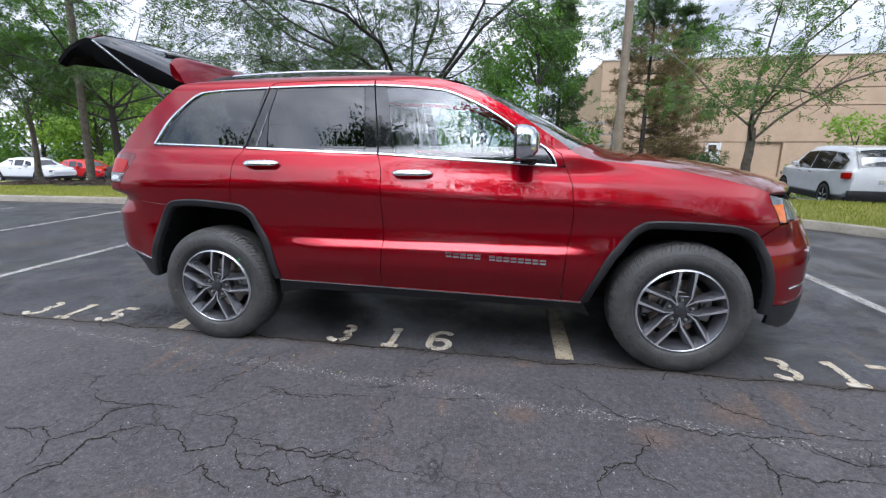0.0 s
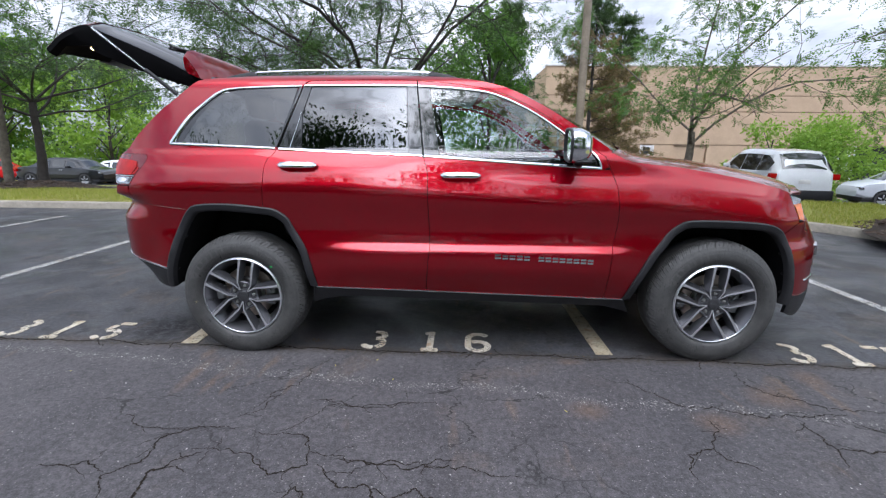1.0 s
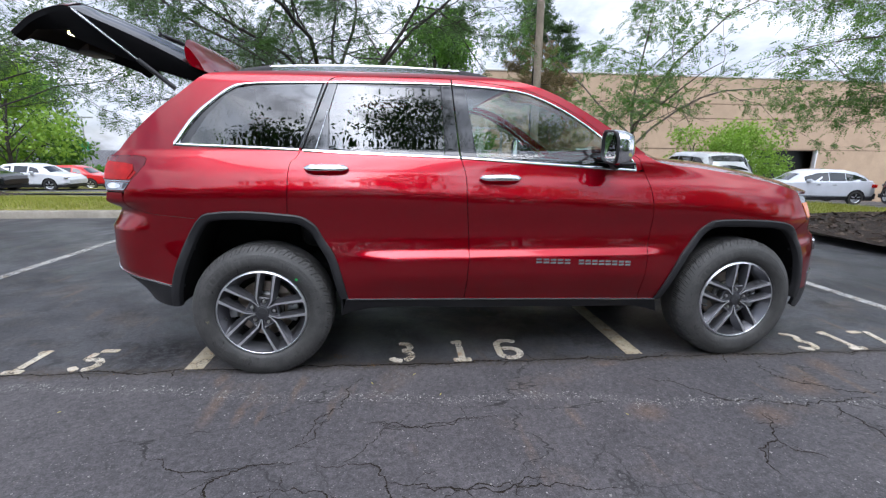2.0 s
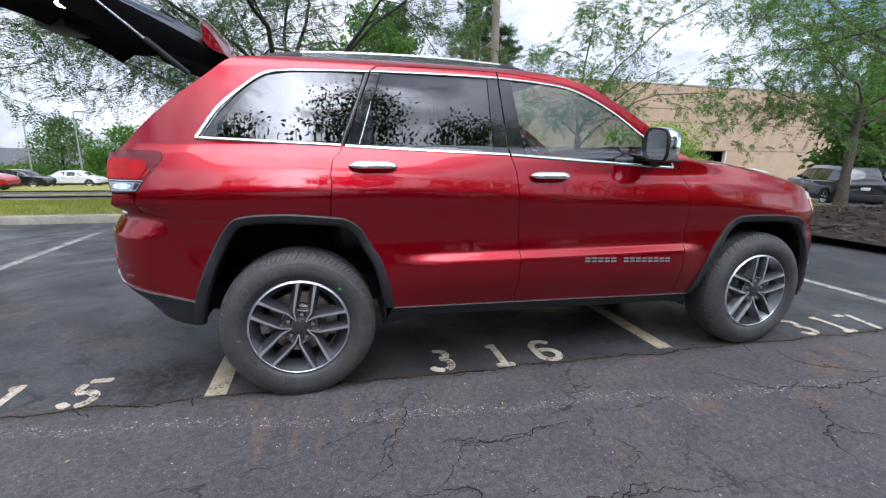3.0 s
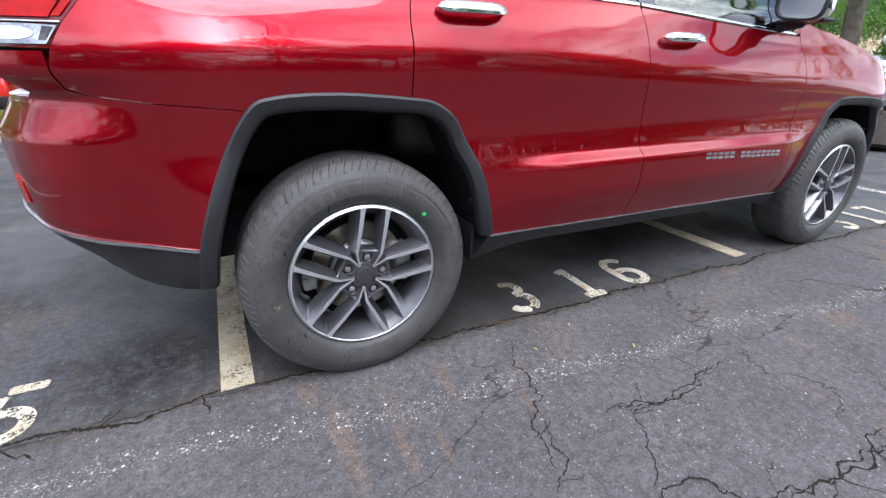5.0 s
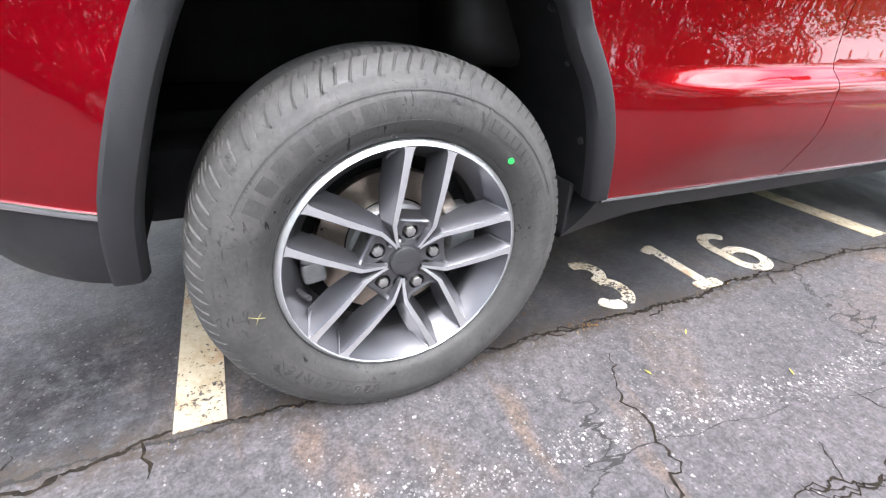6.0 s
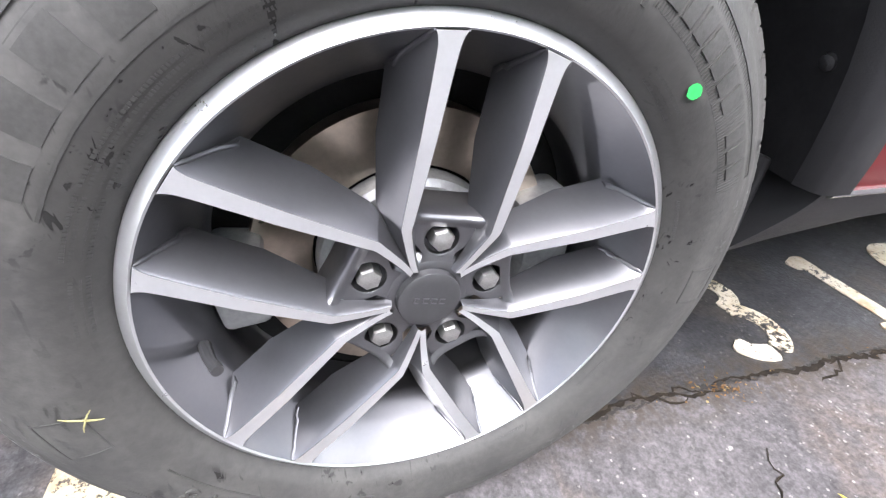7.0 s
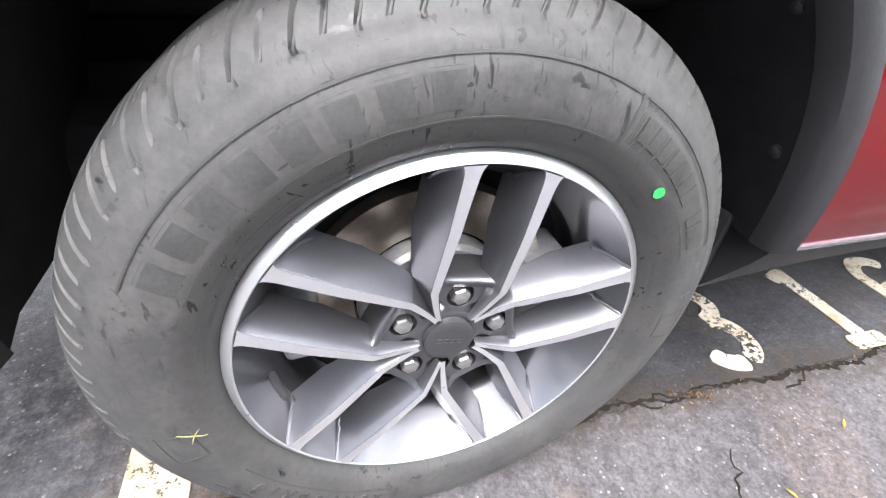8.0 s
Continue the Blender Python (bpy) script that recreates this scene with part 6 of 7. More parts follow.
CHIP = material("bark_chip", (.065, .042, .030), .9, vary=.5, scale=30, alt=(.13, .095, .07))
for bx, by, br, bh in BEDS:
    rr = random.Random(int(bx * 10))
    rows = []
    for k in range(9):
        u = k / 8
        ring = []
        for j in range(41):
            a = 2 * math.pi * (j % 40) / 40
            wob = 1 + .07 * math.sin(3 * a + bx) + .05 * math.sin(5 * a)
            px, py = bx + br * u * wob * math.cos(a), by + br * u * wob * math.sin(a)
            ring.append((px, py, float(lawn_z(px, py)) + bh * (1 - u * u) ** 1.3 - .02 * (u > .95) + .012 * rr.random()))
        rows.append(ring)
    bed = tagged(loft("mulch_bed", rows, MULCH, None, "", False, 60), "low mound of dark brown bark mulch round a trunk", "mulch", kind="structure")
    rng = np.random.default_rng(int(abs(bx) * 7))
    n = 2600
    u, a = np.sqrt(rng.uniform(0, 1, n)) * .98, rng.uniform(0, 2 * np.pi, n)
    px, py = bx + br * u * np.cos(a), by + br * u * np.sin(a)
    c = np.stack([px, py, lawn_z(px, py) + bh * (1 - u * u) ** 1.3 + .012], 1)
    ax = rng.normal(0, 1, (n, 3)) * (.03, .03, .012)
    bx2 = rng.normal(0, 1, (n, 3)) * (.010, .010, .006)
    quads("bark_chips", np.stack([c - ax - bx2, c + ax - bx2, c + ax + bx2, c - ax + bx2], 1), CHIP, bed)["kind"] = "stuff"

# ---- litter on the asphalt ----
LITTER = leaf_material("dry_leaf", (.075, .045, .025), (.24, .125, .05), (.30, .25, .13))
YELLOW_BIT = material("yellow_leaf_bit", (.50, .44, .08), .7, vary=.3, scale=60)


def litter(seed, count):
    """Dry leaf bits caught along the joint."""
    rng = np.random.default_rng(seed)
    x = np.concatenate([rng.normal(.40, .030, count // 3), rng.normal(.60, .035, count // 4), rng.uniform(-2.5, 3.5, count - count // 3 - count // 4)])
    n = len(x)
    y = .062 - .028 * x + rng.normal(0, .014, n) - .01
    y[:count // 3] = rng.normal(.17, .022, count // 3)
    c = np.stack([x, y, rng.uniform(.003, .010, n)], 1)
    a = rng.uniform(0, 2 * np.pi, n)
    l, w = rng.uniform(.0015, .0055, n)[:, None], rng.uniform(.0008, .0028, n)[:, None]
    u = np.stack([np.cos(a), np.sin(a), rng.normal(0, .25, n)], 1)
    v = np.stack([-np.sin(a), np.cos(a), rng.normal(0, .25, n)], 1)
    return np.stack([c - u * l, c - v * w, c + u * l, c + v * w], 1)


tagged(quads("leaf_litter", litter(17, 240), LITTER), "crumbs of dry orange-brown leaf caught in the asphalt joint", "litter", kind="stuff")
for lx, ly, la in ((.86, -.10, .7), (.62, -.18, 2.0), (.99, -.33, 1.1), (-.9, -.32, .4), (1.9, -.6, 2.3)):
    bm = bmesh.new()
    u, v = Vector((math.cos(la), math.sin(la), .15)), Vector((-math.sin(la), math.cos(la), 0))
    o = Vector((lx, ly, .004))
    top = [bm.verts.new(o + u * a + v * b + Vector((0, 0, .003 * (1 - abs(a) * 60)))) for a, b in ((-.011, 0), (-.004, .003), (.005, .0028), (.012, .0004), (.005, -.0022), (-.004, -.003))]
    bm.faces.new(top)
    bmesh.ops.solidify(bm, geom=bm.faces[:], thickness=.0006)
    tagged(part("fallen_leaf", bm, YELLOW_BIT), "small yellow fallen leaf on the asphalt", "leaf", group="fallen leaves")

# ---- trees ----


def leaf_quads(c, axis, normal, length, width):
    """Pointed leaves: centre lines from c along axis."""
    b = np.cross(axis, normal)
    b /= np.maximum(np.linalg.norm(b, axis=1, keepdims=True), 1e-9)
    l, w = length[:, None], width[:, None]
    return np.stack([c, c + axis * l * .5 + b * w * .5, c + axis * l, c + axis * l * .5 - b * w * .5], 1)


def unit(v):
    return v / np.maximum(np.linalg.norm(v, axis=-1, keepdims=True), 1e-9)


def branch(rng, start, way, length, bend, n=6, rise=0.0):
    pts = [np.array(start, float)]
    d = unit(np.array(way, float))
    for i in range(n):
        d = unit(d + rng.normal(0, bend, 3) + np.array([0, 0, rise]))
        pts.append(pts[-1] + d * length / n)
    return pts


def fronds(rng, where, ways, leaf=.05, pairs=6, span=.24):
    """Feathery compound leaves hanging from twigs."""
    n = len(where)
    d = unit(ways + rng.normal(0, .55, (n, 3)) + np.array([0, 0, -.30]))
    up = unit(np.cross(np.cross(d, np.array([0, 0, 1.0])), d) + rng.normal(0, .35, (n, 3)))
    out = []
    side = unit(np.cross(d, up))
    for k in range(pairs):
        u = (k + .6) / pairs
        mid = where + d * (span * u) + np.array([0, 0, -.05]) * u * u
        for sg in (1, -1):
            ax = unit(side * sg + d * .45 + rng.normal(0, .18, (n, 3)))
            s = rng.uniform(.8, 1.25, n) * (1 - .35 * abs(u - .45))
            out.append(leaf_quads(mid, ax, up + rng.normal(0, .25, (n, 3)), leaf * s, leaf * .42 * s))
    return np.concatenate(out)


def locust(name, label, base, seed, height, fork, trunk_r, limbs, leaf_mat, bark, spread=1.0, lean=(0, 0), density=1.0, leaf=.055, low=0.0, skip=None, extra=()):
    """A spreading tree: forked trunk, wandering limbs, twigs with feathery leaves."""
    rng = np.random.default_rng(seed)
    t = thing("tree", label, "tree", Matrix.Translation(base))
    bm = bmesh.new()
    trunk = [np.array([lean[0] * (k / 6) ** 1.3 * fork, lean[1] * (k / 6) * fork, fork * k / 6 - .1]) + rng.normal(0, .02, 3) * (k > 0) for k in range(7)]
    flare_r = [trunk_r * (1.35 if k == 0 else 1.08 if k == 1 else 1 - .05 * k) for k in range(7)]
    tube(bm, trunk, flare_r, 12)
    ends, ways = [], []
    for i in range(limbs + len(extra)):
        a = 2 * math.pi * (i + rng.uniform(-.25, .25)) / limbs
        out = rng.uniform(.45, .95) * spread
        way0 = np.array([math.cos(a) * out, math.sin(a) * out, rng.uniform(.55, 1.0)])
        ln = (height - fork) * rng.uniform(.75, 1.05)
        st = trunk[-1] if i % 3 else trunk[-2]
        main = branch(rng, st, way0, ln, .16, 8, .01)
        if i >= limbs:
            way0, ln = np.array(extra[i - limbs][0]), extra[i - limbs][1]
            main = branch(rng, trunk[5], way0, ln, .10, 8, -.012)
        r0 = trunk_r * rng.uniform(.22, .36)
        tube(bm, main, [r0 * (1 - .86 * k / 8) for k in range(9)], 8)
        for j in range(rng.integers(6, 9)):
            k = int(rng.integers(2, 9))
            d = unit(main[k] - main[k - 1])
            way1 = d * .5 + rng.normal(0, .75, 3) * np.array([1, 1, .35]) + np.array([0, 0, .02 - low])
            l1 = ln * rng.uniform(.30, .55)
            sub = branch(rng, main[k], way1, l1, .22, 6, -.015 - low * .05)
            r1 = max(r0 * (1 - .86 * k / 8) * .5, .009)
            tube(bm, sub, [r1 * (1 - .8 * q / 6) for q in range(7)], 5, False)
            for q in range(1, 7):
                for _ in range(3):
                    way2 = unit(sub[q] - sub[q - 1]) * .6 + rng.normal(0, .8, 3) * np.array([1, 1, .4])
                    tw = branch(rng, sub[q], way2, rng.uniform(.35, .8), .25, 3, -.05)
                    tube(bm, tw, [.006, .0045, .003, .002], 3, False)
                    for w in tw[1:]:
                        ends.append(w)
                        ways.append(unit(way2))
    part("trunk", bm, bark, t, "", None, 60)
    ends, ways = np.array(ends), np.array(ways)
    reps = max(1, int(round(density * 3)))
    where = np.repeat(ends, reps, 0) + rng.normal(0, .07, (len(ends) * reps, 3))
    keep = where[:, 2] > fork * .55
    if skip is not None:
        keep &= ~skip(where + np.array(base))
    q = fronds(rng, where[keep], np.repeat(ways, reps, 0)[keep], leaf)
    quads("crown", q, leaf_mat, t)
    return t


def clump_tree(name, label, base, seed, height, radius, leaf_mat, leaf=.16, count=7000, foot=.25, squash=1.0, category="tree", trunk_r=.16, bark=None):
    """A farther broadleaf tree or bush: stems and lobes of loose leaves with gaps."""
    rng = np.random.default_rng(seed)
    t = thing(name, label, category, Matrix.Translation(base))
    bm = bmesh.new()
    tube(bm, branch(rng, (0, 0, -.2), (0, 0, 1), height * .75, .04, 6), [trunk_r * (1 - .12 * k) for k in range(7)], 8)
    lobes = []
    for i in range(22):
        a, u = rng.uniform(0, 2 * np.pi), rng.uniform(0, 1)
        z = height * (foot + (1 - foot) * u) - radius * .12
        shape = math.sin(math.pi * min(1, .22 + .78 * u)) ** .6 if squash >= 1 else (1 - u * .45)
        r = radius * shape * rng.uniform(.35, .85)
        c = np.array([r * math.cos(a), r * math.sin(a), min(z, height * .92)])
        lobes.append((c, radius * rng.uniform(.26, .46)))
        tube(bm, [(0, 0, max(.1, c[2] - height * .22)), tuple(c * .6 + np.array([0, 0, c[2] * .3])), tuple(c)], [trunk_r * .35, trunk_r * .2, .012], 5, False)
    part("trunk", bm, bark or BARK_DARK, t, "", None, 60)
    each = count // len(lobes)
    out = []
    for c, r in lobes:
        v = unit(rng.normal(0, 1, (each, 3)))
        rad = r * rng.uniform(.35, 1.0, each) ** .5 * (1 + .25 * np.sin(v[:, 0] * 7 + v[:, 2] * 5))
        p = c + v * rad[:, None] * np.array([1, 1, .72])
        ax = unit(v * .5 + rng.normal(0, .8, (each, 3)) + np.array([0, 0, -.25]))
        s = rng.uniform(.6, 1.3, each)
        out.append(leaf_quads(p, ax, v + rng.normal(0, .5, (each, 3)), leaf * s, leaf * .55 * s))
    quads("crown", np.concatenate(out), leaf_mat, t)
    return t


def pine(label, base, seed, height, radius, leaf_mat, foot=.12, sparse=1.0, top_mat=None):
    """A conifer: straight trunk, whorls of boughs, tufts of needles."""
    rng = np.random.default_rng(seed)
    t = thing("pine_tree", label, "tree", Matrix.Translation(base))
    bm = bmesh.new()
    tube(bm, branch(rng, (0, 0, -.2), (0, 0, 1), height, .015, 8), [.16 * (1 - .11 * k) for k in range(9)], 8)
    tufts, ways = [], []
    z = height * foot
    while z < height * .97:
        u = z / height
        for i in range(int(rng.integers(4, 7))):
            a = rng.uniform(0, 2 * np.pi)
            ln = radius * (1 - u) ** .75 * rng.uniform(.6, 1.1) + .25
            b = branch(rng, (0, 0, z), (math.cos(a), math.sin(a), .12), ln, .10, 5, .03)
            tube(bm, b, [.035 * (1 - u * .6) * (1 - .17 * k) for k in range(6)], 4, False)
            for k in range(1, 6):
                for _ in range(3):
                    tw = branch(rng, b[k], unit(b[k] - b[k - 1]) * .6 + rng.normal(0, .6, 3) * np.array([1, 1, .5]), rng.uniform(.2, .45), .1, 2)
                    if rng.random() < sparse:
                        tufts += tw[1:]
                        ways += [unit(tw[-1] - tw[0])] * 2
        z += height * rng.uniform(.035, .06)
    part("trunk", bm, BARK_DARK, t, "", None, 60)
    tufts, ways = np.array(tufts), np.array(ways)
    n, k = len(tufts), 15
    c = np.repeat(tufts, k, 0) + rng.normal(0, .04, (n * k, 3))
    ax = unit(np.repeat(ways, k, 0) * .6 + rng.normal(0, .6, (n * k, 3)))
    q = leaf_quads(c, ax, rng.normal(0, 1, (n * k, 3)), rng.uniform(.14, .28, n * k), rng.uniform(.022, .045, n * k))
    if top_mat is not None:
        low = q[:, 0, 2] < height * .74
        quads("crown", q[low], leaf_mat, t)
        quads("crown_top", q[~low], top_mat, t)["label"] = "green needles at the top"
    else:
        quads("crown", q, leaf_mat, t)
    return t


def at(x, y, up=0.0):
    return (x, y, float(fall(x, y)) + up)


LOC = "honey locust tree with feathery green leaves and grey bark"
locust("tree", LOC, at(-.75, 8.1, .2), 11, 8.6, 2.5, .16, 10, LEAF_LOCUST, BARK_DARK, 1.75, density=.67, leaf=.056, low=.10, extra=(((-1, -.35, .05), 3.2), ((-.8, -.9, .12), 3.4), ((-1, .3, .22), 3.6)))
locust("tree", LOC, at(-12.0, 11.4, .3), 23, 9.0, 2.6, .135, 9, LEAF_LOCUST, BARK_DARK, 1.6, (.03, 0), density=.67, leaf=.062)
locust("tree", LOC, at(9.55, 3.05, .36), 37, 7.6, 2.45, .165, 8, LEAF_NEAR, BARK, 1.35, (-.06, .01), density=.8, leaf=.055, low=.15)
locust("tree", "lopsided broadleaf tree with a pale forked trunk and thin crown", at(8.95, 12.4, .05), 41, 9.2, 2.2, .15, 5, LEAF_LOCUST2, BARK, .58, (.0, 0), density=.67, leaf=.078)
locust("tree", LOC, at(16.3, 8.4, .05), 53, 8.6, 3.0, .15, 7, LEAF_LOCUST2, BARK, 1.1, density=.8, leaf=.075)
locust("tree", "slim broadleaf tree with a thin grey trunk", at(-16.4, 12.2, .2), 61, 7.5, 3.0, .11, 6, LEAF_WOODS, BARK, .9, density=1.0, leaf=.095)
bm = bmesh.new()
rng0 = np.random.default_rng(8)
dead = branch(rng0, (0, 0, 0), (1, -.1, .12), 1.6, .12, 6, -.10)
tube(bm, dead, [.045, .04, .034, .027, .02, .013, .006], 6)
for k in (3, 4, 5, 6):
    for _ in range(4):
        tube(bm, branch(rng0, dead[k], rng0.normal(0, .7, 3) + np.array([.5, 0, 0]), .7, .2, 4), [.014, .011, .008, .005, .003], 4)
bo = part("bare_bough", bm, BARK, None, "", Matrix.Translation(at(9.2, 12.35, 3.35)))
tagged(bo, "bare dead bough hanging off the forked tree", "branch")

clump_tree("tree", "dense mid-green broadleaf tree in full leaf", at(3.0, 21.5), 71, 9.2, 3.0, LEAF_WOODS, .20, 12000, .15)
clump_tree("tree", "dense dark green broadleaf tree in full leaf", at(.2, 25), 72, 8.2, 3.2, LEAF_WOODS, .22, 9000, .1)
pine("tall pine with green needles beside the building", at(4.6, 27), 73, 11.5, 2.2, NEEDLE)
pine("half-dead pine with brown lower boughs and green top", at(8.9, 24), 74, 11.5, 2.9, NEEDLE_DRY, .10, .85, NEEDLE)
pine("half-dead pine with brown lower boughs", at(11.2, 26), 75, 10.5, 2.6, NEEDLE_DRY, .10, .75, NEEDLE)
clump_tree("bush", "large bright green leafy bush against the building", at(18.4, 22.5), 81, 4.5, 3.4, LEAF_BUSH, .17, 15000, .05, .8, "bush", .08)
clump_tree("bush", "large bright green leafy bush against the building", at(22.0, 22.8), 82, 4.7, 3.1, LEAF_BUSH, .17, 12000, .05, .8, "bush", .08)
clump_tree("shrub", "rounded dark green clipped shrub", at(11.8, 22.6), 83, 2.0, 1.35, LEAF_DARK, .10, 7000, .05, .8, "bush", .05)
# woods to the far end and behind the camera, tree by tree
wood = random.Random(9)
for k, (x, y, h, r, mat) in enumerate([(-26.5, 33, 9.5, 4.2, LEAF_BUSH), (-33, 31, 11, 4.6, LEAF_BUSH), (-38, 30, 12, 4.8, LEAF_WOODS), (-46, 30, 13, 5, LEAF_WOODS), (-34, 37, 12, 5, LEAF_LOCUST2), (-43, 40, 13, 5, LEAF_WOODS),
                                       (-29.5, 40, 10, 3.6, LEAF_WOODS), (-56, 36, 13, 5.5, LEAF_WOODS), (-22, 56, 6.5, 4.0, LEAF_WOODS), (-30, 60, 7.5, 4.4, LEAF_LOCUST2), (-15, 60, 7.8, 4.0, LEAF_WOODS), (-9, 62, 7.5, 4, LEAF_WOODS),
                                       (-60, 24, 12, 5, LEAF_WOODS), (33, 17, 8.5, 3.6, LEAF_LOCUST2), (27, 14, 7.5, 3.0, LEAF_LOCUST2), (40, 12, 9, 4, LEAF_WOODS)]):
    clump_tree("tree", "broadleaf tree in full summer leaf at the edge of the lot", at(x, y), 100 + k, h, r, mat, .32, 8000, .03 if x < 0 else .22)
for k in range(13):
    x = -34 + k * 5.9 + wood.uniform(-1.5, 1.5)
    h = wood.uniform(13.4, 16.0) + (2.2 if x > 1 else 0)
    clump_tree("tree", "dark broadleaf tree across the lot", (x, -19 - wood.uniform(0, 5), 0), 200 + k, h, h * .40, LEAF_DARK if k % 4 else LEAF_WOODS, .24, 18000, .03)
for k in range(9):
    x = -32 + k * 8.4 + wood.uniform(-2, 2)
    clump_tree("tree", "tall dark broadleaf tree across the lot", (x, -28 - wood.uniform(0, 5), 0), 300 + k, wood.uniform(16.5, 19.5), 6.8, LEAF_DARK, .30, 13000, .03)
rngh = np.random.default_rng(77)
n = 9000
c = np.stack([rngh.uniform(-75, -8, n), 64 + rngh.normal(0, 1.2, n), rngh.uniform(-3.6, -1.2, n)], 1)
tagged(quads("far_hedge", leaf_quads(c, unit(rngh.normal(0, 1, (n, 3))), rngh.normal(0, 1, (n, 3)), np.full(n, .6), np.full(n, .4)), LEAF_WOODS), "far line of low green hedge", "hedge", kind="stuff")

# ---- far lawn and road kerb ----
sheet("far_lawn", np.linspace(-75, 2, 20), np.linspace(24.2, 66, 14), lambda x, y: fall(x, y) + .06, GRASS, "mown lawn beyond the parked cars", "grass")
sheet("road_verge", np.linspace(-40, -5.0, 20), np.linspace(15.8, 17.6, 4), lambda x, y: fall(x, y) + .08, GRASS, "narrow strip of grass along the road", "grass")

# ---- building ----
BRICK = material("tan_masonry", (.46, .33, .215), .85, vary=.14, scale=1.1, bump=.5, bump_scale=30, bump_dist=.01)
# darker copy of the masonry: the grooves' shade is put into its colour
BRICK_D = material("shaded_tan_masonry", (.30, .215, .145), .9, vary=.2, scale=2)
CAPM = material("pale_roof_flashing", (.62, .60, .56), .5, .3, vary=.2)
DOORM = material("white_door_paint", (.72, .71, .68), .5, vary=.1)
DARKIN = material("dark_opening", (.02, .022, .022), .4, vary=.4, scale=1)
bld = thing("building", "long low tan masonry building with a flat roof", "building")
BX0, BX1, BY, BTOP, BBOT = 8.6, 95.0, 36.0, 7.95, -4.0
courses = [(BBOT, 1.72), (1.80, 4.40), (4.48, 5.66), (5.74, BTOP)]
holes = [(16.9, 17.9, -.6, 1.72), (19.6, 22.4, -.9, 1.72), (33.0, 34.2, -.6, 1.72), (34.6, 40.6, -1.4, 1.72), (56, 62, -1.4, 1.72)]
for z0, z1 in courses:
    if z0 == BBOT:
        xs = sorted({BX0, BX1} | {h[0] for h in holes} | {h[1] for h in holes})
        for a, b in zip(xs, xs[1:]):
            gap = [h for h in holes if h[0] <= a and b <= h[1]]
            part("wall", boxed(a, BY, BBOT, b, BY + .4, gap[0][2] if gap else z1), BRICK, bld, "tan masonry course")
    else:
        part("wall", boxed(BX0, BY, z0, BX1, BY + .4, z1), BRICK, bld, "tan masonry course")
for z in (1.76, 4.44, 5.70):
    part("groove", boxed(BX0 + .03, BY + .06, z - .06, BX1 - .03, BY + .38, z + .06), BRICK_D, bld, "shadowed groove")
part("side_wall", boxed(BX0, BY + .4, BBOT, BX0 + .4, BY + 40, BTOP), BRICK, bld)
part("roof", boxed(BX0 + .05, BY + .1, BTOP - .3, BX1, BY + 40, BTOP - .1), CAPM, bld)
part("roof_flashing", boxed(BX0 - .06, BY - .08, BTOP, BX1 + .06, BY + .5, BTOP + .14, .02), CAPM, bld, "pale metal flashing")
part("back_room", boxed(BX0 + 1, BY + 3, BBOT, BX1 - 1, BY + 3.2, BTOP - .4), DARKIN, bld)
for x0, x1, z0, z1 in holes:
    if x1 - x0 < 1.5:
        d = part("door", boxed(x0 + .03, BY + .08, z0, x1 - .03, BY + .16, z1 - .03, .01), DOORM, bld, "white door with a dark pane")
        part("door_pane", boxed(x0 + .22, BY + .06, 1.0, x1 - .22, BY + .085, 1.55), DARKIN, d)
        part("door_frame", boxed(x0 - .08, BY - .03, z0, x0 + .03, BY + .2, z1), DOORM, d)
        part("door_frame", boxed(x1 - .03, BY - .03, z0, x1 + .08, BY + .2, z1), DOORM, d)
    elif x0 > 30:
        # a near-black sheet stands in for the shade inside the bay
        part("bay_shadow", boxed(x0 + .05, BY + 1.2, z0, x1 - .05, BY + 1.3, z1), DARKIN, bld, "near-black sheet for the shade inside the loading bay")
        part("bay_frame", boxed(x0 - .12, BY - .04, z0, x0 + .02, BY + .3, z1 + .02), DOORM, bld)
        part("bay_frame", boxed(x1 - .02, BY - .04, z0, x1 + .12, BY + .3, z1 + .02), DOORM, bld)
    else:
        part("roller_door", boxed(x0 + .05, BY + .2, z0, x1 - .05, BY + .3, z1), BRICK, bld, "tan roller door")
for k in range(7):
    part("roof_vent", boxed(14 + k * 9.5, BY + 2, BTOP - .1, 14.3 + k * 9.5, BY + 2.3, BTOP + .35, .03), CAPM, bld)

# ---- poles, frames, sign ----
WOODPOLE = material("weathered_wood_pole", (.30, .245, .185), .85, vary=.35, scale=3, bump=.6, bump_scale=40, bump_dist=.01)
GALV = material("galvanised_steel", (.42, .43, .42), .5, .6, vary=.2, scale=5)


def pole(x, y, h, r0, r1, mat, label, lean=(0, 0), name="utility_pole"):
    bm = bmesh.new()
    b = Vector(at(x, y, -.3))
    tube(bm, [b + Vector((lean[0] * k / 5, lean[1] * k / 5, (h + .3) * k / 5)) for k in range(6)], [r0 + (r1 - r0) * k / 5 for k in range(6)], 14)
    t = thing(name, label, "pole", Matrix.Translation(b))
    part("shaft", bm, mat, t).matrix_basis = Matrix.Translation(-b)
    return t


pole(4.46, 9.2, 9.5, .105, .085, WOODPOLE, "tall weathered wooden utility pole behind the kerb")
pole(-12.5, 10.7, 9.0, .125, .10, BARK, "tall dark weathered wooden pole beside the mulch mound", (.5, 0))


